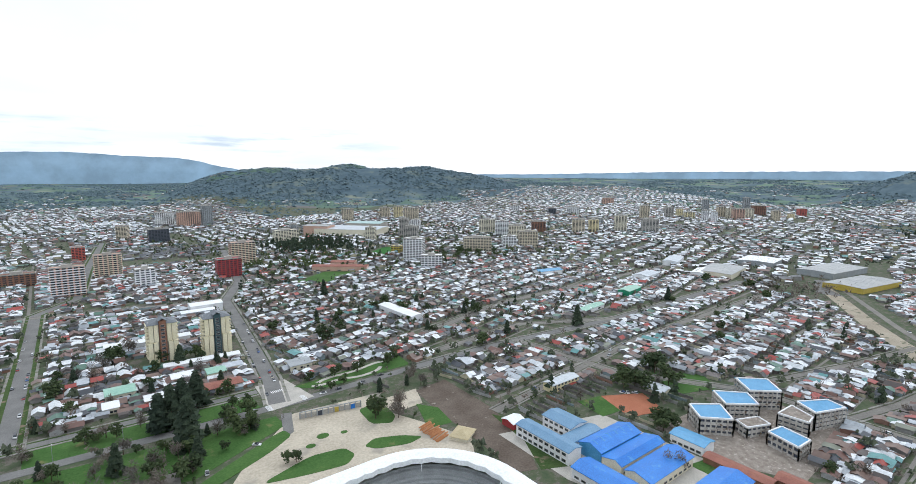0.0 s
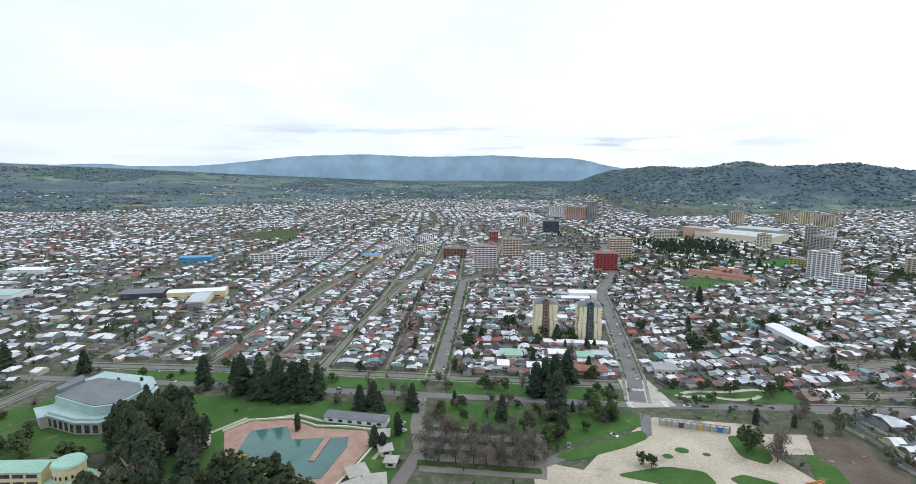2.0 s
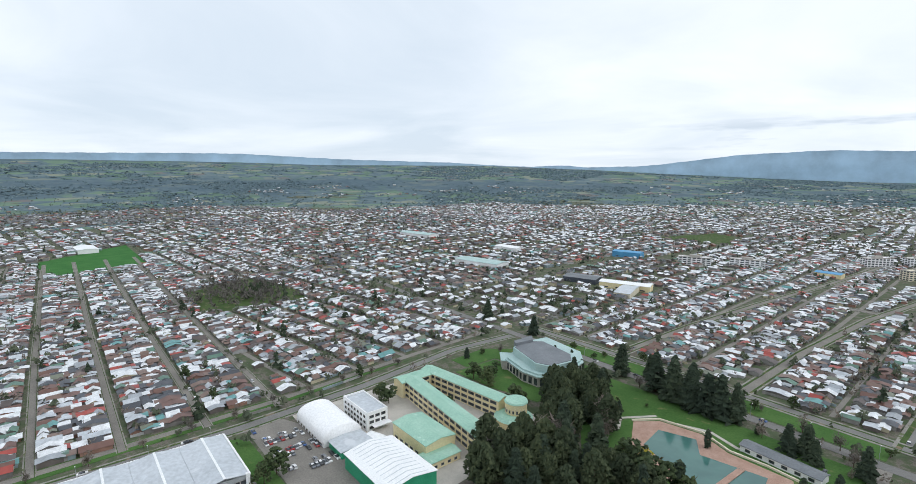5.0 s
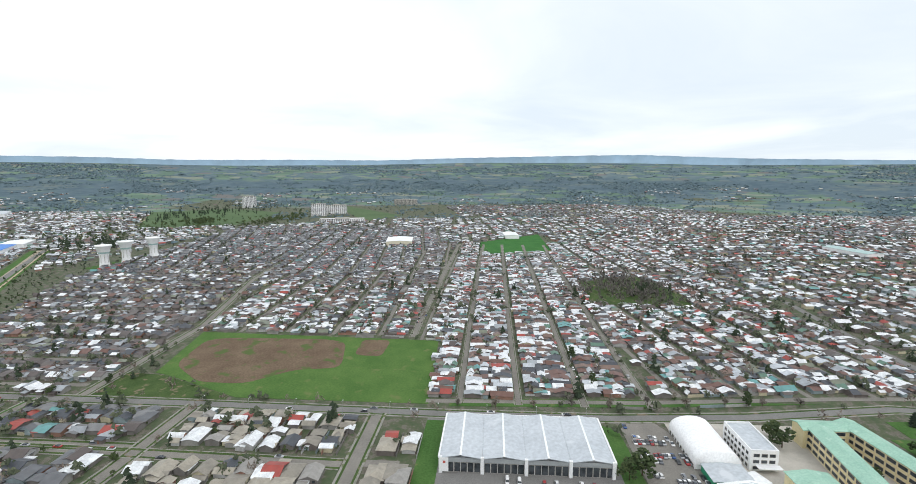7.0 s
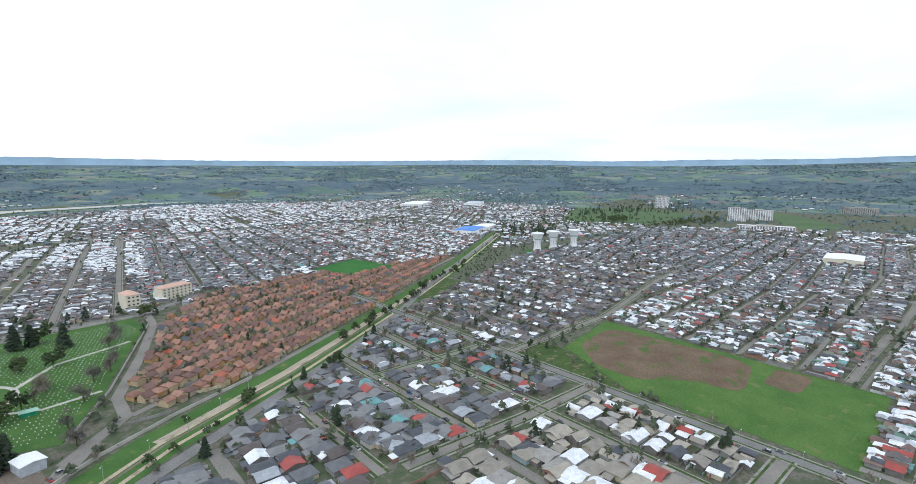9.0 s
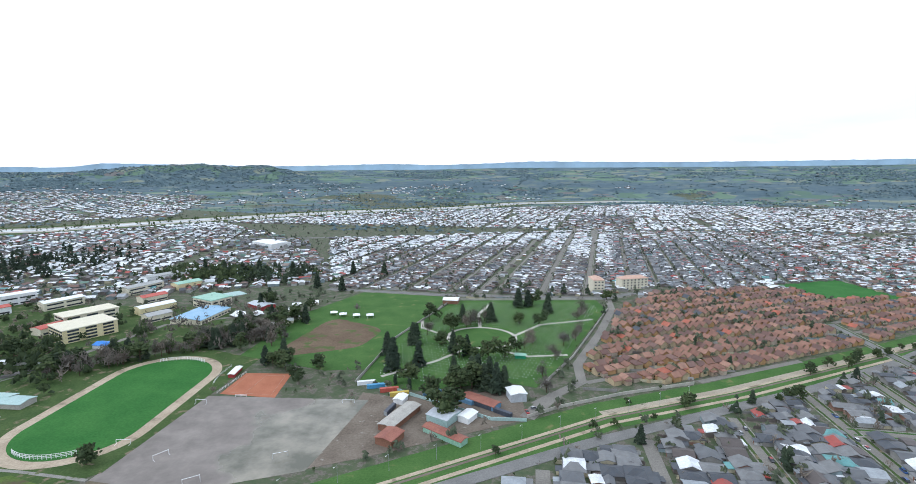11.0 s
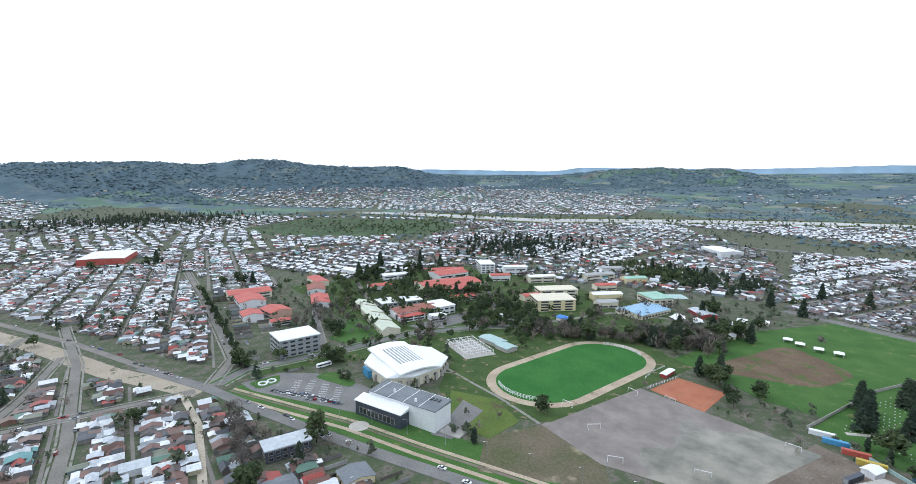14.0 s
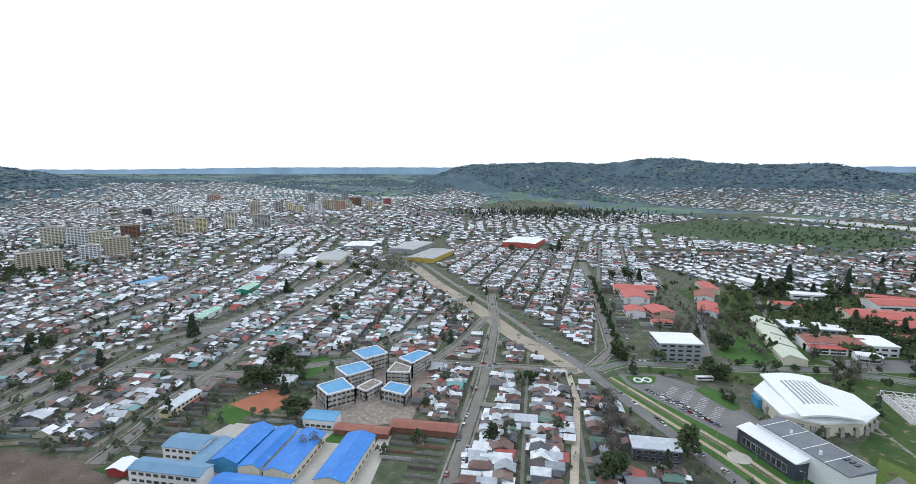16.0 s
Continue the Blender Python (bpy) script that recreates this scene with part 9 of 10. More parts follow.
rd = random.Random(5)
for _x, _y, _h in ((-346, 318, 15), (-286, 317, 13), (-188, 300, 17), (-158, 292, 20), (-150, 300, 19), (-144, 287, 21), (-138, 300, 18), (-133, 286, 20), (-123, 287, 19), (-116, 288, 20), (-109, 292, 17), (-170, 306, 14), (-47, 279, 13), (-78, 277, 12), (-71, 281, 13), (-66, 276, 10), (27, 303, 17), (34, 306, 19), (40, 308, 20), (50, 324, 18), (38, 279, 21), (-60, 238, 9)):
    plant("conifer", _x, _y, _h, rd)
for _x, _y, _h in ((-106, 251, 8), (-154, 233, 7), (-154, 239, 7), (-50, 250, 9), (-55, 234, 8), (148, 276, 8), (168, 275, 6), (-80, 283, 9), (-95, 285, 5)):
    plant("cypress", _x, _y, _h, rd)
for _x, _y, _h in ((35, 252, 10), (30, 248, 9), (68, 277, 10), (60, 281, 11), (129, 246, 10), (133, 250, 11), (73, 232, 6), (77, 230, 6), (119, 322, 7), (124, 298, 6), (135, 302, 6), (136, 319, 7), (160, 389, 14), (60, 298, 6), (152, 316, 8), (186, 322, 7), (175, 314, 8), (-200, 205, 12), (-222, 71, 11), (-218, 64, 9), (-371, 61, 8), (-324, 68, 7), (-298, 155, 7), (-259, 149, 9)):
    plant("broad", _x, _y, _h, rd)
for _x, _y, _h in ((144, 244, 12), (140, 239, 10), (148, 250, 10), (-4, 244, 10), (11, 246, 11), (19, 244, 9), (7, 223, 9), (15, 222, 9), (-13, 220, 9), (10, 289, 9), (52, 281, 8), (-24, 250, 10), (-20, 236, 9), (-10, 252, 9), (2, 232, 9), (26, 232, 8), (-28, 262, 9), (-62, 300, 8), (-80, 305, 8), (-30, 310, 8), (-140, 312, 8), (-128, 318, 7), (4, 314, 8), (20, 316, 8), (-168, 290, 8), (-92, 283, 7)):
    plant("bare", _x, _y, _h, rd)
for _k in range(22):
    plant("bare", -32 + (_k % 8) * 7.5 + rd.uniform(-1.5, 1.5), 226 + (_k // 8) * 11 + rd.uniform(-1, 1), rd.uniform(8, 12), rd)
# dense stand of dark trees beside the pool
for _k in range(105):
    _t = rd.random()
    _x, _y = -166 - 36 * _t + rd.uniform(0, 46), 140 + 128 * _t
    if _y < 200 and _x > -150 and rd.random() < 0.3:
        continue
    if inside(np.array([_x]), np.array([_y]), [(-180, 140), (-150, 132), (-118, 196), (-128, 206), (-150, 228), (-182, 290), (-206, 284), (-200, 240), (-190, 215), (-172, 200), (-168, 165)])[0]:
        plant(rd.choice(("stand", "stand", "stand", "stand", "conifer", "bare")), _x, _y, rd.uniform(11, 18), rd)
for _k in range(34):
    _x, _y = rd.uniform(-170, -85), rd.uniform(128, 200)
    if inside(np.array([_x]), np.array([_y]), [(-172, 128), (-110, 150), (-84, 180), (-125, 196), (-150, 204), (-166, 160)])[0]:
        plant(rd.choice(("stand", "stand", "conifer")), _x, _y, rd.uniform(12, 17), rd)
for _x, _y, _h in ((-104, 187, 16), (-95, 185, 15), (-88, 187, 14), (-113, 186, 16), (-121, 187, 15), (-128, 190, 13)):
    plant("stand", _x, _y, _h * 0.85, rd)
for _x, _y, _h, _kk in ((-120, 200, 11, "broad"), (-118, 213, 8, "bloom"), (-126, 206, 10, "broad"), (-104, 198, 14, "broad"), (-96, 202, 13, "cypress"), (-90, 200, 14, "broad"), (-110, 196, 15, "broad"), (-80, 196, 8, "broad"), (-232, 214, 11, "broad"), (-247, 214, 10, "broad"), (-225, 175, 8, "broad"), (-240, 226, 9, "broad"), (-252, 150, 10, "broad")):
    plant(_kk, _x, _y, _h, rd)
# cemetery trees
for _x, _y in ((94, -453), (94, -387), (107, -357), (96, -330), (79, -311), (79, -341), (61, -295), (62, -451), (36, -457), (12, -512), (2, -518), (-18, -496), (47, -368), (52, -361), (58, -369), (50, -304), (43, -306), (36, -308), (28, -308), (20, -305), (15, -307), (50, -321), (38, -323), (26, -325), (33, -316)):
    plant("conifer" if rd.random() < 0.6 else "broad", _x, _y, rd.uniform(12, 16), rd)
for _x, _y in ((-9, -452), (9, -454), (69, -386), (66, -424), (39, -359), (30, -361), (18, -366), (9, -378), (-3, -521), (-84, -559), (69, -426), (44, -312), (47, -267), (42, -274), (52, -272)):
    plant("broad", _x, _y, rd.uniform(11, 15), rd)
for _x, _y in ((53, -442), (45, -446), (42, -459), (3, -389), (-3, -400), (0, -405), (-45, -473), (-44, -432), (-39, -414), (-10, -334), (-20, -370), (-51, -496), (87, -410), (-12, -310), (-28, -401), (50, -452), (56, -436)):
    plant("bare", _x, _y, rd.uniform(9, 14), rd)
for _x, _y, _kk in ((277, -472, "conifer"), (277, -491, "conifer"), (176, -324, "broad"), (148, -326, "broad"), (177, -337, "broad"), (213, -433, "bare"), (220, -467, "broad"), (227, -410, "bare"), (236, -404, "bare"), (224, -350, "broad"), (238, -389, "broad"), (87, -307, "cypress"), (76, -301, "cypress")):
    plant(_kk, _x, _y, rd.uniform(9, 13) if _kk != "cypress" else 6, rd)
for _x, _y, _h, _kk in (
        (-59, -256, 8, "conifer"), (-97, -305, 9, "broad"), (-94, -300, 8, "broad"), (-36, -266, 5, "broad"), (-82, -277, 5, "broad"), (-72, -284, 4, "broad"), (15, -233, 5, "broad"), (-161, -322, 8, "broad"), (-168, -323, 8, "broad"), (-154, -318, 6, "broad"), (-136, -313, 7, "conifer"), (-218, -356, 9, "conifer"), (-132, -184, 6, "bare"), (-144, -182, 5, "broad"), (-283, -279, 5, "broad"), (-302, -255, 5, "broad"), (-216, -184, 5, "broad"), (-60, -300, 4, "broad"), (-48, -272, 4, "broad")):
    plant(_kk, _x, _y, _h, rd)
for _k in range(26):
    _t = _k / 26
    plant("broad", -190 - 330 * _t + rd.uniform(-6, 6), -366 - 205 * _t + rd.uniform(-5, 5), rd.uniform(5, 9), rd)
# sports ground, campus and clubhouse trees
for _x, _y, _h, _kk in (
        (323, -112, 4, "broad"), (317, -112, 4, "broad"), (312, -114, 4, "broad"), (349, -116, 10, "broad"), (358, -115, 10, "broad"), (353, -121, 9, "broad"), (201, -141, 7, "cypress"), (209, -195, 12, "broad"), (214, -199, 8, "bare"), (406, -140, 8, "broad"), (432, -141, 9, "broad"), (358, -245, 11, "broad"), (355, -256, 12, "bare"), (367, -197, 9, "bare"), (357, -205, 9, "bare"),
        (241, -35, 13, "bare"), (223, -35, 13, "broad"), (218, -30, 12, "broad"), (274, -38, 12, "bare"), (266, -38, 12, "bare"), (284, -40, 12, "bare"), (256, -36, 11, "bare"), (380, -57, 12, "broad"), (243, 25, 8, "broad"), (325, 5, 5, "broad"), (171, -319, 10, "broad"), (182, -322, 11, "broad"), (190, -326, 11, "conifer"), (150, -297, 9, "broad"), (150, -329, 6, "broad")):
    plant(_kk, _x, _y, _h, rd)
for _k in range(60):
    _t = rd.random()
    plant(rd.choice(("bare", "bare", "bare", "broad", "conifer")), 318 - 110 * _t + rd.uniform(-6, 10), -275 - 92 * _t + 26 * math.sin(_t * 2.2) * -0.6 + rd.uniform(-14, 4), rd.uniform(8, 14), rd)
for _k in range(36):
    plant(rd.choice(("bare", "broad", "conifer")), rd.uniform(205, 262), rd.uniform(-440, -360), rd.uniform(8, 14), rd) if rd.random() < 0.6 else plant("broad", rd.uniform(360, 520), rd.uniform(-330, -270), rd.uniform(9, 13), rd)
for _k in range(16):
    plant("bare", rd.uniform(410, 470), rd.uniform(-168, -118), rd.uniform(7, 10), rd) if _k < 10 else plant("broad", 372 + rd.uniform(-3, 3), -80 - _k * 1.5 * 8 + 60, 6, rd)
for _x, _y, _h in ((286, 189, 12), (288, 181, 13), (287, 173, 12), (280, 184, 11), (320, 186, 15), (311, 166, 9), (254, 139, 9), (250, 142, 8), (248, 137, 8)):
    plant("broad", _x, _y, _h, rd)
for _x, _y in ((220, 112), (216, 116), (243, 190), (300, 172), (180, 286), (172, 280), (176, 270)):
    plant("bare", _x, _y, 8, rd)
for _k in range(10):
    plant("bare", -286 + rd.uniform(-3, 3) - _k * 1.5, -20 + _k * 23, rd.uniform(5, 7), rd)


# trees and bushes along the avenue before the stadium
for _k in range(60):
    _x, _y = rd.uniform(-60, 88), rd.uniform(238, 296)
    if inside(np.array([_x]), np.array([_y]), [(-58, 294), (86, 286), (80, 272), (34, 250), (-30, 258), (-58, 262)])[0] and abs(_x + 42) > 7:
        plant(rd.choice(("bare", "bare", "bare", "broad", "broad", "conifer")), _x, _y, rd.uniform(4, 9), rd)
for _k in range(26):
    plant(rd.choice(("bare", "broad", "broad")), rd.uniform(-255, 80), rd.choice((312, 315, 320, 334)) + rd.uniform(-1, 1), rd.uniform(4, 8), rd)
# young trees between the avenue and the auditorium, and trees in the blocks behind the small park
for _x, _y in ((-280, 236), (-278, 250), (-272, 264), (-262, 276), (-250, 284), (-236, 286), (-222, 288), (-210, 284), (-246, 270), (-230, 274)):
    plant(rd.choice(("broad", "conifer", "bare")), _x, _y, rd.uniform(5, 9), rd)
for _k in range(34):
    plant(rd.choice(("broad", "broad", "bare", "conifer")), rd.uniform(150, 350), rd.uniform(345, 470), rd.uniform(5, 9), rd)
for _k in range(22):
    plant(rd.choice(("broad", "broad", "bare", "conifer")), rd.uniform(-30, 88), rd.uniform(342, 425), rd.uniform(5, 9), rd)
# trees of the campus avenue and lawns
for _x in range(374, 660, 9):
    plant(rd.choice(("broad", "broad", "conifer")), _x, -60 + rd.uniform(-1.5, 1.5), rd.uniform(5, 8), rd)
for _x, _y in ((481, -135), (489, -151), (486, -163), (494, -180), (462, -162), (512, -165), (470, -145), (501, -150), (301, -38), (255, -34), (267, -43), (262, -50), (383, -208), (366, -208), (381, -219), (365, -115), (400, -200), (350, -190), (340, -180)):
    plant("bare", _x, _y, rd.uniform(8, 11), rd)
for _x, _y in ((590, -239), (605, -254), (603, -262), (622, -279), (629, -337), (631, -325), (640, -383), (487, -274), (472, -274), (459, -281), (466, -300), (415, -143), (246, -72), (663, -86), (659, -107), (656, -119), (612, -245), (616, -270), (598, -250), (634, -345), (480, -285)):
    plant(rd.choice(("conifer", "broad", "broad")), _x, _y, rd.uniform(10, 15), rd)
for _x, _y in ((322, 190), (341, 204), (517, 284), (259, 137), (244, 25), (510, 75), (622, 171), (669, 237), (691, 266), (458, 205), (498, 227), (273, 67), (235, 63), (283, 56), (320, 8)):
    plant(rd.choice(("broad", "broad", "bare")), _x, _y, rd.uniform(6, 10), rd)
# trees standing out among the houses
SINGLE_TREES = [
        (326, 188, 14, "broad"), (307, 168, 12, "broad"), (525, 294, 12, "conifer"), (368, 295, 15, "conifer"), (261, 306, 12, "broad"), (296, 314, 10, "conifer"), (658, 316, 14, "broad"), (665, 266, 13, "broad"), (454, 285, 9, "bare"), (256, 141, 9, "broad"), (623, 230, 12, "broad"), (426, 190, 9, "broad")]
SINGLE_TREES += [
        (29, 311, 15, "conifer"), (12, 451, 11, "broad"), (6, 271, 12, "conifer"), (-18, 283, 8, "broad"), (71, 294, 10, "broad"), (61, 301, 8, "broad"), (223, 547, 15, "conifer"), (259, 466, 14, "broad"), (132, 442, 10, "broad"), (1, 411, 10, "bare"), (-19, 391, 10, "broad"), (25, 454, 13, "bare"), (260, 433, 11, "broad"), (388, 752, 13, "conifer"), (53, 403, 13, "conifer"), (8, 432, 11, "bare"), (-8, 418, 10, "bare"), (18, 440, 11, "broad"), (36, 400, 8, "broad"), (62, 384, 8, "bare"), (30, 372, 8, "broad"), (-12, 360, 9, "broad"), (48, 352, 9, "bare")]
SINGLE_TREES += [
        (237, -361, 14, "conifer"), (254, -399, 13, "conifer"), (315, -621, 16, "conifer"), (371, -634, 15, "conifer"), (271, -477, 14, "broad"), (179, -333, 14, "conifer"), (156, -305, 9, "broad"), (99, -344, 15, "conifer"), (91, -385, 14, "conifer"), (220, -553, 14, "conifer"), (255, -562, 14, "conifer"), (218, -429, 15, "broad"), (447, -626, 15, "conifer"), (413, -618, 16, "conifer"), (384, -614, 15, "conifer"), (242, -651, 14, "conifer"), (197, -649, 14, "conifer"),
        (861, -12, 14, "broad"), (859, 56, 14, "broad"), (893, -24, 16, "conifer"), (608, -252, 16, "conifer"), (686, -306, 18, "conifer"), (579, -301, 15, "broad"), (685, -373, 15, "conifer"), (620, -262, 15, "broad"), (632, -250, 16, "conifer"), (594, -290, 14, "conifer"), (350, -122, 12, "broad"), (372, -58, 12, "broad")]
for _x, _y, _h, _kk in SINGLE_TREES:
    plant(_kk, _x, _y, _h, rd)
for _k in range(46):
    _t = rd.random()
    plant(rd.choice(("bare", "bare", "broad", "conifer")), 330 - 108 * _t + rd.uniform(-14, 14), -282 - 115 * _t + rd.uniform(-22, 10), rd.uniform(8, 12), rd)


# garden and street trees further off, as joined sheets
# shrubs and small trees on the slopes round the pool
for _kk, _x, _y, _h in (("cypress", -157.7, 242.5, 6), ("cypress", -154.5, 246, 7), ("bare", -165, 296, 6.5), ("bare", -130, 290, 6), ("broad", -138, 286, 6), ("bare", -118, 291, 5), ("conifer", -82, 289, 8), ("cypress", -74, 291.5, 6), ("cypress", -52, 258, 7), ("broad", -56, 240, 4.5), ("broad", -150, 268, 2.2), ("broad", -166, 262, 2.0)):
    plant(_kk, _x, _y, _h, rd)


def tree_sheet(name, x, y, h, kind, label, n):
    gen = np.random.default_rng(len(x) + n)
    cs, ss = [], []
    clear = ((x - 245) / 40) ** 4 + ((y + 262) / 72) ** 4 > 1  # none on the running track
    x, y, h = x[clear], y[clear], h[clear]
    z = land_height(x, y)
    for i in range(len(x)):
        p, s = crown_points(kind, h[i], n, gen)
        cs.append(p + [x[i], y[i], z[i]])
        ss.append(s * (2.3 if kind != "bare" else 1.7))
    mat = {"conifer": M_CONIFER, "broad": M_GARDEN if name == "garden_trees" else M_LEAF, "bare": M_TWIG}[kind]
    me = clumps(name, np.concatenate(cs), np.concatenate(ss), gen, mat, (1, 1, 0.9) if kind != "bare" else (0.45, 0.45, 1.3), 0.45, n < 20, 0.7 if kind == "bare" else 0.0)
    return tagged(new(name, me), label, "trees", "", "stuff")


def scatter(n, r0, r1, gen):
    r = np.sqrt(gen.uniform(r0 ** 2, r1 ** 2, n))
    b = gen.uniform(0, 6.283, n)
    x, y = -np.sin(b) * r, np.cos(b) * r
    thick = np.sin(x * 0.013 + 2 * np.sin(y * 0.007)) * np.sin(y * 0.011 + 2 * np.sin(x * 0.005))
    ok = is_free(x, y, -3.0) & (gen.random(n) < 0.62 + 0.45 * thick)
    return x[ok], y[ok]


_g = np.random.default_rng(12)
for _kind, _n in (("broad", 3000), ("bare", 1100)):
    _x, _y = scatter(_n, 150, 560, _g)
    tree_sheet("garden_shrubs", _x, _y, _g.uniform(1.2, 4.0, len(_x)), _kind, "low shrubs and hedges in the gardens", 12)
for _kind, _n0, _n1, _n2, _lab in (("broad", 3900, 11500, 9000, "dark evergreen garden trees"), ("bare", 2600, 5000, 2600, "bare brown garden trees"), ("conifer", 420, 1700, 1900, "dark garden conifers")):
    _x, _y = scatter(_n0, 230, 620, _g)
    tree_sheet("garden_trees", _x, _y, _g.uniform(3.5, 9.0, len(_x)) * (1.5 if _kind == "conifer" else 1), _kind, _lab + " between the houses", 15)
    _x, _y = scatter(_n1, 620, 1500, _g)
    tree_sheet("garden_trees", _x, _y, _g.uniform(4, 10, len(_x)) * (1.4 if _kind == "conifer" else 1), _kind, _lab + " across the town", 5)
    _x, _y = scatter(_n2, 1500, 2800, _g)
    tree_sheet("garden_trees", _x, _y, _g.uniform(5, 12, len(_x)), _kind, _lab + " on the edge of town", 5)
for _kind, _n in (("broad", 420), ("conifer", 240), ("bare", 200)):
    _x, _y = _g.uniform(120, 820, _n), _g.uniform(600, 1250, _n)
    _ok = is_free(_x, _y, -2.0)
    _x, _y = _x[_ok], _y[_ok]
    tree_sheet("street_trees", _x, _y, _g.uniform(7, 13, len(_x)), _kind, "tall dark trees between the blocks of the town centre", 8)
# woods and groves: centre, spread, count, height, kind
for _cx, _cy, _sx, _sy, _n, _h, _kind, _lab in (
        (-606, 166, 42, 32, 260, 11, "bare", "grove of bare trees in a park"), (-575, 185, 22, 16, 20, 10, "conifer", "dark conifers in a park"), (410, -600, 46, 26, 90, 14, "broad", "dark grove among the houses"), (330, -610, 30, 20, 50, 15, "conifer", "dark grove among the houses"),
        (690, 228, 40, 26, 110, 9, "bare", "bare grove near the warehouses"), (560, 700, 40, 30, 40, 12, "broad", "trees in a town park"), (300, 770, 60, 30, 60, 11, "broad", "dark trees round a school"), (1640, -10, 110, 150, 560, 13, "conifer", "long dark wood by the river"), (350, 955, 42, 48, 230, 14, "conifer", "dark trees of a town park"), (730, -610, 62, 70, 170, 15, "conifer", "dark wood behind the campus"), (-1450, -640, 110, 26, 120, 11, "broad", "belt of trees along the meadow"), (-1330, -800, 22, 22, 30, 16, "broad", "tall clump of trees in the meadow"), (1180, -560, 110, 110, 260, 8, "broad", "scrub and trees on the pasture"), (1330, -420, 120, 110, 240, 8, "bare", "bare scrub on the pasture"),
        (-900, -760, 40, 40, 60, 12, "conifer", "dark grove beside the road"), (-1150, -860, 200, 70, 160, 9, "broad", "dark park trees"), (-1700, -1000, 250, 90, 260, 10, "conifer", "dark wood on the edge of town"), (450, -280, 60, 60, 90, 11, "broad", "campus trees")):
    _x, _y = _g.normal(_cx, _sx, _n), _g.normal(_cy, _sy, _n)
    tree_sheet("grove", _x, _y, _g.uniform(0.7, 1.25, _n) * _h, _kind, _lab, 11)
for _cx, _cy, _sx, _sy, _n, _h, _kind in ((450, -330, 75, 60, 110, 9, "broad"), (430, -170, 40, 14, 30, 8, "bare"), (300, -400, 40, 50, 70, 10, "bare"), (520, -250, 60, 40, 90, 11, "broad"), (360, -290, 30, 20, 40, 10, "broad"), (560, -300, 60, 80, 110, 8, "broad"), (430, -330, 60, 60, 90, 8, "bare"), (540, -200, 60, 30, 60, 8, "bare")):
    _x, _y = _g.normal(_cx, _sx, _n), _g.normal(_cy, _sy, _n)
    tree_sheet("grove", _x, _y, _g.uniform(0.7, 1.25, _n) * _h, _kind, "trees between the campus buildings", 19)
# woods, hedgerows and lone farm buildings in the open country
def value_noise(x, y, cell, seed):
    """Smooth random field between 0 and 1."""
    grid = np.random.default_rng(seed).random((97, 97))
    u, v = x / cell + 1000.0, y / cell + 1000.0
    i, j = np.floor(u).astype(int), np.floor(v).astype(int)
    u, v = u - i, v - j
    u, v = u * u * (3 - 2 * u), v * v * (3 - 2 * v)
    q = lambda a, b: grid[(i + a) % 97, (j + b) % 97]
    return (q(0, 0) * (1 - u) + q(1, 0) * u) * (1 - v) + (q(0, 1) * (1 - u) + q(1, 1) * u) * v


# leaf colours lifted towards blue: aerial haze mixed into the foliage
M_HAZEWOOD = leaf_material("far_woods_haze_tinted", [(0.0, (0.085, 0.132, 0.165)), (0.6, (0.108, 0.162, 0.196)), (1.0, (0.135, 0.19, 0.215))])


def country_woods(n, r0, r1, width, seed, label):
    g3 = np.random.default_rng(seed)
    r, b = np.sqrt(g3.uniform(r0 ** 2, r1 ** 2, n)), g3.uniform(0, 6.283, n)
    x, y = -np.sin(b) * r, np.cos(b) * r
    z = land_height(x, y)
    hill = np.zeros(n)
    for d, wd, crest in RIDGES:
        el = np.interp((np.degrees(b) + 180) % 360 - 180, crest[0::2], crest[1::2], -4.0, -4.0)
        hill = np.maximum(hill, ((el > -1.6) & (np.abs(r - d) < wd * 2.2)).astype(float))
    dens = 0.5 * value_noise(x, y, 430, 1) + 0.32 * value_noise(x, y, 150, 2) + 0.18 * value_noise(x, y, 60, 3)
    line = np.minimum(np.abs(value_noise(x, y, 260, 4) - 0.5), np.abs(value_noise(x, y, 330, 5) - 0.45))
    ok = (dens + 0.24 * hill > 0.545) | (line < 0.018)
    for other in TAKEN:
        ok &= ~inside(x, y, other) | (z > 60) | (np.hypot(x, y) > town_reach(x, y))
    ok &= line_distance(x, y, RIVER) > 75
    x, y, z = x[ok], y[ok], z[ok]
    free = is_free(x, y, -60.0)
    x, y, z = x[free], y[free], z[free]
    m = len(x)
    me = clumps("woods", np.stack([x, y, z + width * 0.18], -1), g3.uniform(0.6, 1.25, m) * width * 0.5, g3, M_HAZEWOOD, (1.15, 1.15, 0.36), 0.35, True)
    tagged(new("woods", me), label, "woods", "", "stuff")


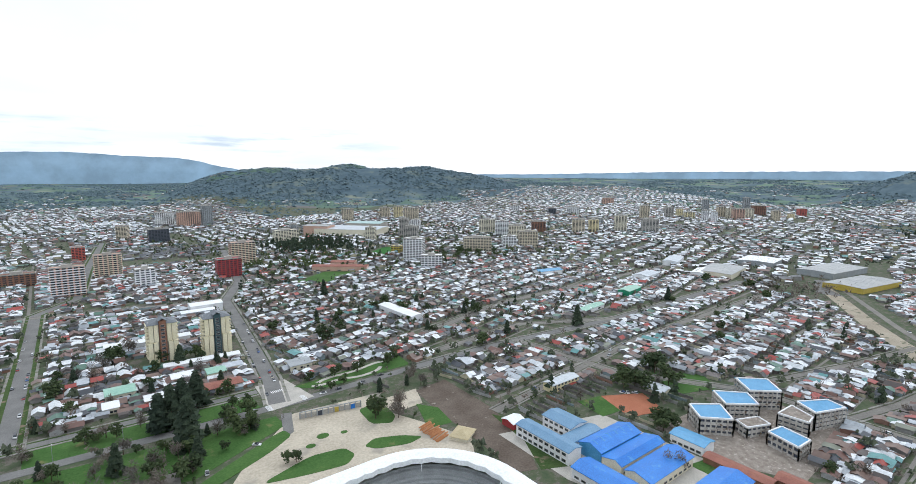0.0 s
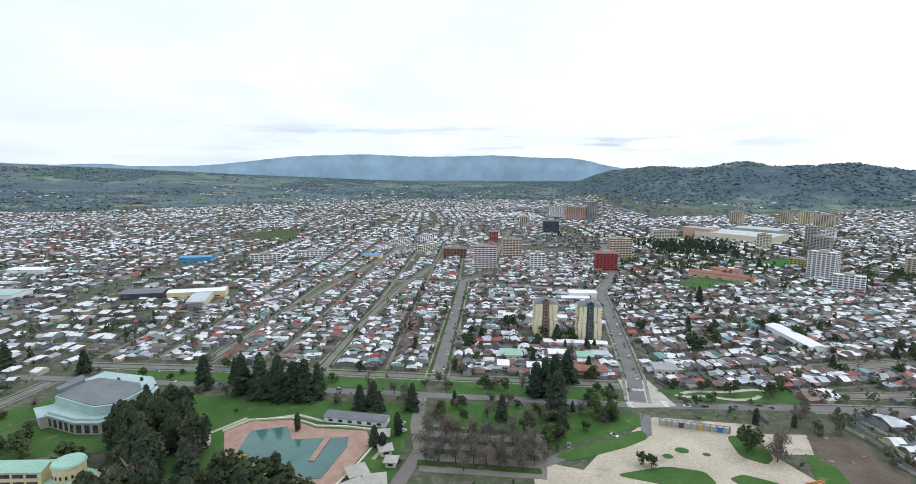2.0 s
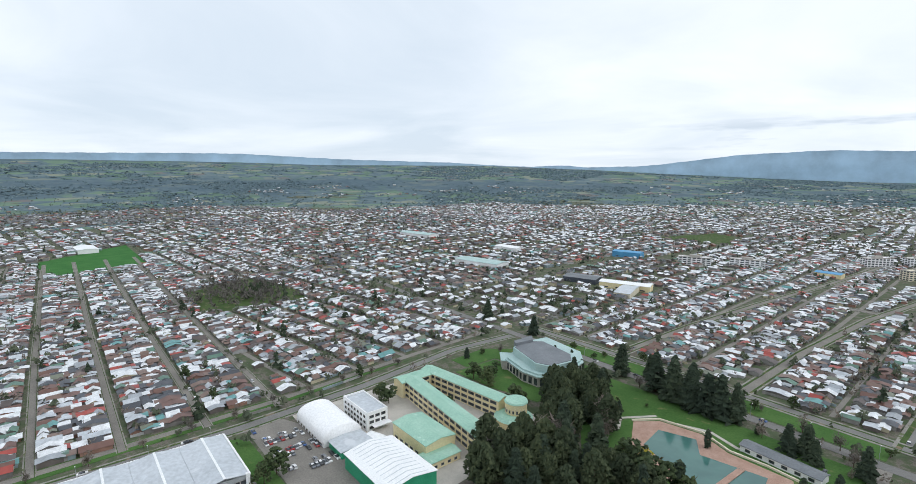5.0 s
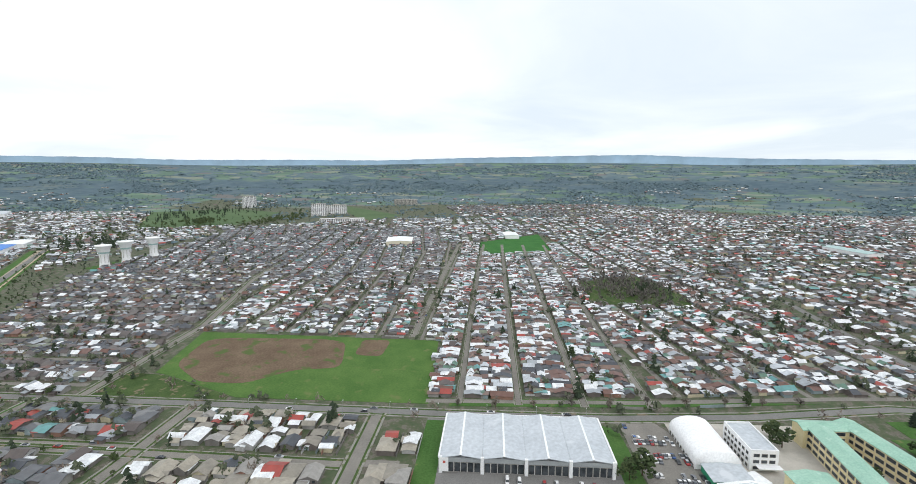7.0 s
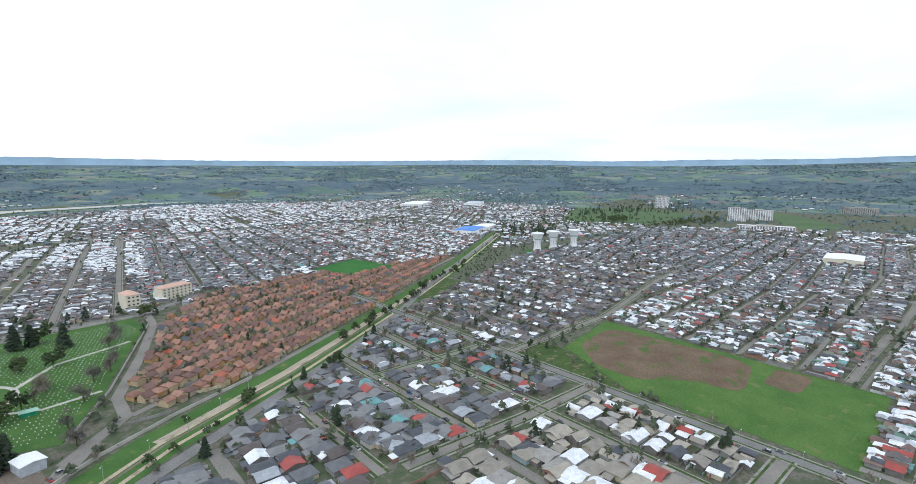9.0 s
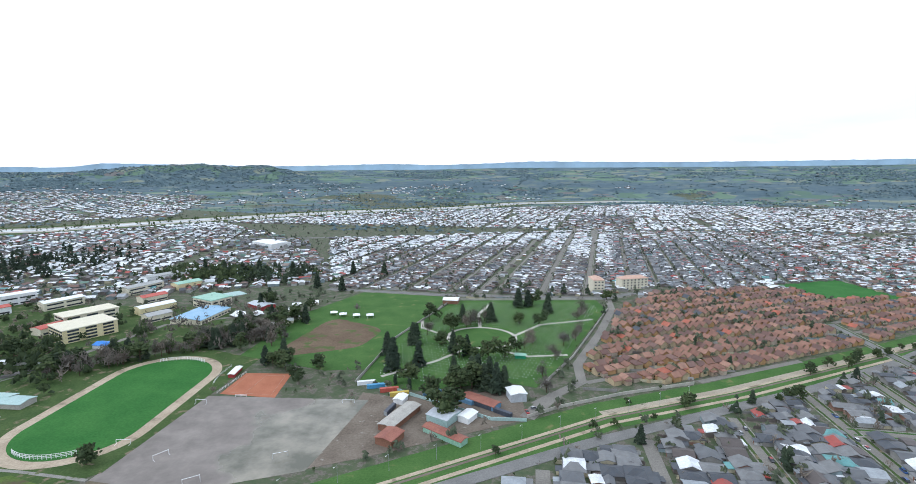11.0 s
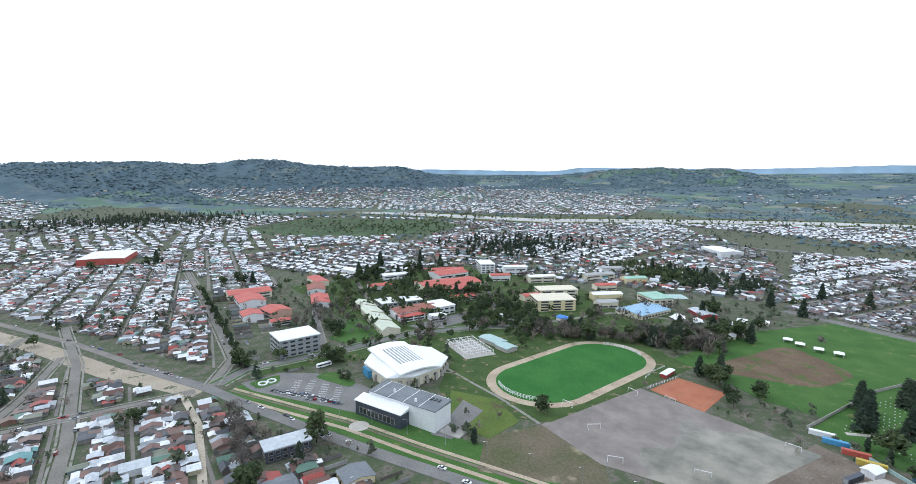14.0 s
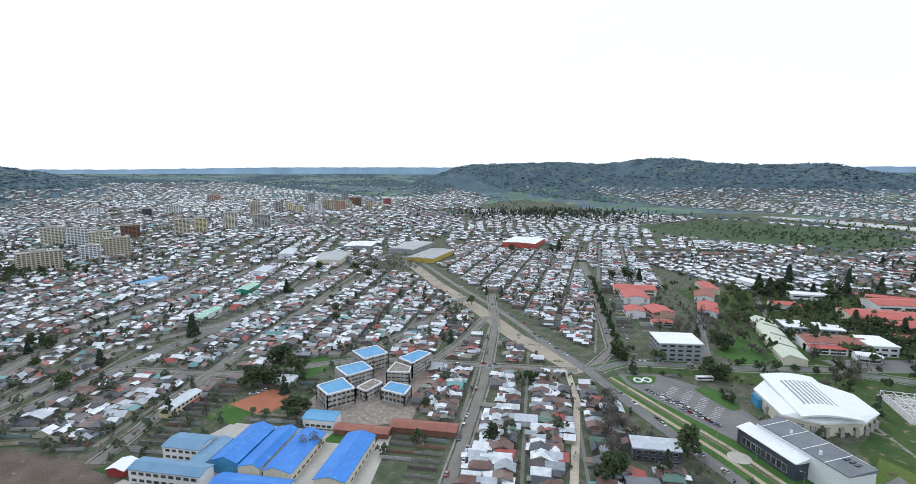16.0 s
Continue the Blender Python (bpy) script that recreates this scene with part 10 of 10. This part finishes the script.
country_woods(16000, 1050, 2300, 13.0, 21, "haze-tinted copses and hedges on the edge of town")
country_woods(150000, 2250, 4780, 14.5, 22, "haze-tinted woods and hedgerows over the country")
_fx, _fy = [], []
for _k in range(240):
    _r, _b2 = _g.uniform(2300, 4000), _g.uniform(0, 6.283)
    _m = int(_g.integers(3, 14))
    _fx.append(-math.sin(_b2) * _r + _g.normal(0, 55, _m))
    _fy.append(math.cos(_b2) * _r + _g.normal(0, 55, _m))
_fx, _fy = np.concatenate(_fx), np.concatenate(_fy)
_ok = (line_distance(_fx, _fy, RIVER) > 120) & (land_height(_fx, _fy) < 60)
_fx, _fy = _fx[_ok], _fy[_ok]
_m = len(_fx)
house_rows("farm_buildings", np.stack([_fx, _fy, _g.uniform(0, 180, _m), _g.uniform(9, 18, _m), _g.uniform(8, 12, _m), _g.uniform(3, 4, _m), _g.uniform(1, 2, _m), np.zeros(_m)], -1), "pale", "scattered pale farm buildings in the country")
_t = _g.random(420)
_x, _y = 1700 - 1500 * _t + _g.normal(0, 60, 420), -520 - 1500 * _t + _g.normal(0, 60, 420)
tree_sheet("grove", _x - 160, _y - 150, _g.uniform(7, 13, 420), "broad", "dark trees beyond the river", 7)
_t = _g.random(360)
_x, _y = -420 - 900 * _t + _g.normal(0, 16, 360), -500 - 640 * _t + _g.normal(0, 16, 360)
tree_sheet("grove", _x - 20, _y + 10, _g.uniform(3, 6, 360), "broad", "line of dark trees along the old railway", 8)

# ---------------------------------------------------------------- cars
M_CAR = palette("car_paint", [(0.0, (0.78, 0.78, 0.78)), (0.34, (0.42, 0.43, 0.45)), (0.52, (0.05, 0.05, 0.055)), (0.70, (0.16, 0.17, 0.19)), (0.82, (0.36, 0.03, 0.03)), (0.91, (0.04, 0.10, 0.28)), (0.96, (0.50, 0.46, 0.38))], "object", 0.3, 0.0, 0.0)


def car_kit(kind, wheels=True):
    ob = thing("car", 0, 0, 0, 0, "small hatchback parked on the street" if kind == 0 else ("saloon car parked on the street" if kind == 1 else "boxy van parked on the street"), "car", "cars along the streets")
    ln, hh = ((4.0, 1.5), (4.5, 1.42), (4.9, 1.95))[kind]
    L = ln / 2
    prof = {0: [(-L, 0.35), (-L, 0.85), (-L + 0.9, 0.95), (L - 0.1, 0.98), (L, 0.35)], 1: [(-L, 0.35), (-L, 0.8), (-L + 1.1, 0.92), (L - 0.9, 0.95), (L, 0.85), (L, 0.35)], 2: [(-L, 0.35), (-L, 0.95), (-L + 0.6, 1.1), (L, 1.15), (L, 0.35)]}[kind]
    cab = {0: [(-L + 0.9, 0.95), (-L + 1.6, hh), (L - 0.5, hh), (L - 0.1, 0.98)], 1: [(-L + 1.1, 0.92), (-L + 1.8, hh), (L - 1.5, hh), (L - 0.8, 0.95)], 2: [(-L + 0.6, 1.1), (-L + 1.2, hh), (L - 0.1, hh), (L, 1.15)]}[kind]

    def extrude(pts, hw, shrink):
        bm = bmesh.new()
        a = [bm.verts.new((x, -(hw - (shrink if z > 1.2 else 0)), z)) for x, z in pts]
        b = [bm.verts.new((x, hw - (shrink if z > 1.2 else 0), z)) for x, z in pts]
        for i in range(len(pts)):
            j = (i + 1) % len(pts)
            bm.faces.new((a[i], a[j], b[j], b[i]))
        bm.faces.new(a)
        bm.faces.new(b[::-1])
        bmesh.ops.recalc_face_normals(bm, faces=bm.faces[:])
        return bm
    part("body", extrude(prof, 0.87, 0), M_CAR, ob)
    part("cabin", extrude(cab, 0.80, 0.12), M_GLASS, ob)
    t = cab[1:3]
    if wheels or kind == 0:
        part("roof", box_bm(t[0][0] + 0.05, -0.66, hh - 0.02, t[1][0] - 0.02, 0.66, hh + 0.05), M_CAR, ob)
    for x in (-L + 0.8, L - 0.8) if wheels else ():
        for y in (-0.8, 0.8):
            bm = bmesh.new()
            bmesh.ops.create_cone(bm, cap_ends=True, segments=10, radius1=0.32, radius2=0.32, depth=0.2, matrix=Matrix.Translation((x, y, 0.32)) @ Matrix.Rotation(math.pi / 2, 4, "X"))
            part("wheel", bm, M_RUBBER, ob)
    return ob


CARS = [car_kit(k) for k in (0, 1, 2, 0)]
FAR_CARS = [car_kit(k, False) for k in (0, 1)]
CAR_N = [0, 0]


def car(x, y, turn, z=0.2):
    m = pose(x, y, z, 0, 0, turn)
    if math.hypot(x, y) > 235 and CAR_N[0] >= 4:
        if CAR_N[1] < 2:
            FAR_CARS[CAR_N[1]].matrix_basis = pose(x, y, z - 0.25, 0, 0, turn)
        else:
            copy_thing(FAR_CARS[rd.choice((0, 1))], pose(x, y, z - 0.25, 0, 0, turn))
        CAR_N[1] += 1
        return
    if CAR_N[0] < 4:
        CARS[CAR_N[0]].matrix_basis = m
    else:
        copy_thing(CARS[rd.choice((0, 0, 1, 1, 2, 3))], m)
    CAR_N[0] += 1


def cars_along(a, b, n, side, jitter=1.0):
    (xa, ya), (xb, yb) = a, b
    t = math.degrees(math.atan2(yb - ya, xb - xa))
    nx, ny = -math.sin(radians(t)), math.cos(radians(t))
    for _ in range(n):
        k, s = rd.random(), rd.choice((-1, 1)) * side
        car(xa + (xb - xa) * k + nx * s, ya + (yb - ya) * k + ny * s, t + (180 if s > 0 else 0) + rd.uniform(-2, 2))


cars_along((-38, 335), (-38, 560), 16, 3.4)
cars_along((92, 310), (120, 530), 22, 4.0)
cars_along((-260, 306), (80, 297), 9, 1.8)
cars_along((110, 298), (190, 299), 4, 1.8)
cars_along((150, 40), (340, 38), 14, 3.0)
cars_along((-277, -170), (-277, 60), 8, 2.0)
cars_along((-175, -190), (-175, -330), 7, 2.2)
cars_along((-117, -190), (-117, -285), 5, 2.2)
cars_along((-228, -190), (-228, -330), 6, 2.2)
cars_along((-223, -80), (-222, -170), 4, 2.2)
cars_along((-390, 97), (-300, 97), 3, 2.2)
cars_along((-390, 57), (-300, 57), 3, 2.2)
cars_along((-480, -67), (-420, -67), 4, 2.6)
cars_along((372, -70), (372, -140), 4, 2.2)
cars_along((430, 8), (345, -38), 6, 2.0)
cars_along((300, -55), (100, -160), 7, 2.0)
cars_along((346, 125), (347, 0), 9, 2.6)
cars_along((-277, -230), (-278, -380), 5, 2.0)
cars_along((410, -66), (620, -68), 14, 4.4)
cars_along((400, -56), (560, -58), 8, 2.2)
cars_along((420, 0), (600, 108), 5, 2.4)
cars_along((340, -36), (250, -78), 4, 1.8)
cars_along((200, 213), (360, 234), 8, 2.4)
cars_along((-210, 350), (-206, 520), 5, 2.2)
for _k in range(11):
    for _r, _x in enumerate((-268, -256, -251, -239, -234, -222, -217)):
        if rd.random() < (0.25 if _r == 0 else 0.6):
            car(_x + rd.uniform(-0.4, 0.4), 74.5 + _k * 2.1 + (0 if _r < 2 else _r * 0.6), 0 if _r % 2 else 180)
for _k in range(13):
    if rd.random() < 0.6:
        car(-212 + rd.uniform(-1, 1), -20 + _k * 5.6, rd.choice((0, 180)))
for _r in range(3):
    for _k in range(11):
        if rd.random() < (0.6, 0.85, 0.95)[_r]:
            _u = _k * 2.9
            car(322 - _u * 0.86 - _r * 7.5, -74 - _u * 0.50 - _r * 4.2 + (6 - _r * 3), 62)
for _x, _y in ((236, 96), (235, 92), (237, 88), (276, 178), (279, 175), (273, 180), (-61, 272), (-50, 262), (-49, 258), (-48, 254), (40, 246), (66, 258), (-225, 196), (-222, 199), (0, -281), (-4, -286)):
    car(_x, _y, rd.uniform(0, 360))
ob = thing("bus", 345, -108, 0.2, 100, "white coach at the roadside", "bus")
part("body", box_bm(-5.5, -1.25, 0.5, 5.5, 1.25, 3.1), M_WHITE, ob)
for _s in (-1, 1):
    part("window_strip", box_bm(-5.2, _s * 1.26 - 0.02, 1.6, 5.2, _s * 1.26 + 0.02, 2.6), M_GLASS, ob)
    for _q in (-3.6, 3.4):
        part("wheel", box_bm(_q - 0.5, _s * 1.1 - 0.15, 0, _q + 0.5, _s * 1.1 + 0.15, 1.0), M_RUBBER, ob)

# ---------------------------------------------------------------- lamp posts
def lamp_post(x, y, turn):
    ob = thing("street_lamp", x, y, 0.1, turn, "grey street lamp with a single arm", "street lamp", "street lamps")
    part("pole", cyl_bm(0, 0, 0, 8.5, 0.11, 0.07, 6), M_GREYCLAD, ob)
    part("arm", box_bm(0, -0.05, 8.4, 1.6, 0.05, 8.5), M_GREYCLAD, ob)
    part("lamp_head", box_bm(1.3, -0.16, 8.3, 2.1, 0.16, 8.45), M_WHITE, ob)


for _k in range(22):
    _t = _k / 21
    lamp_post(330 - 430 * _t, -58 - 258 * _t + 6 * math.sin(_t * 3), 60)
for _k in range(12):
    lamp_post(-250 + _k * 29, 302, 90)
for _k in range(9):
    lamp_post(-270, -170 + _k * 28, 180)
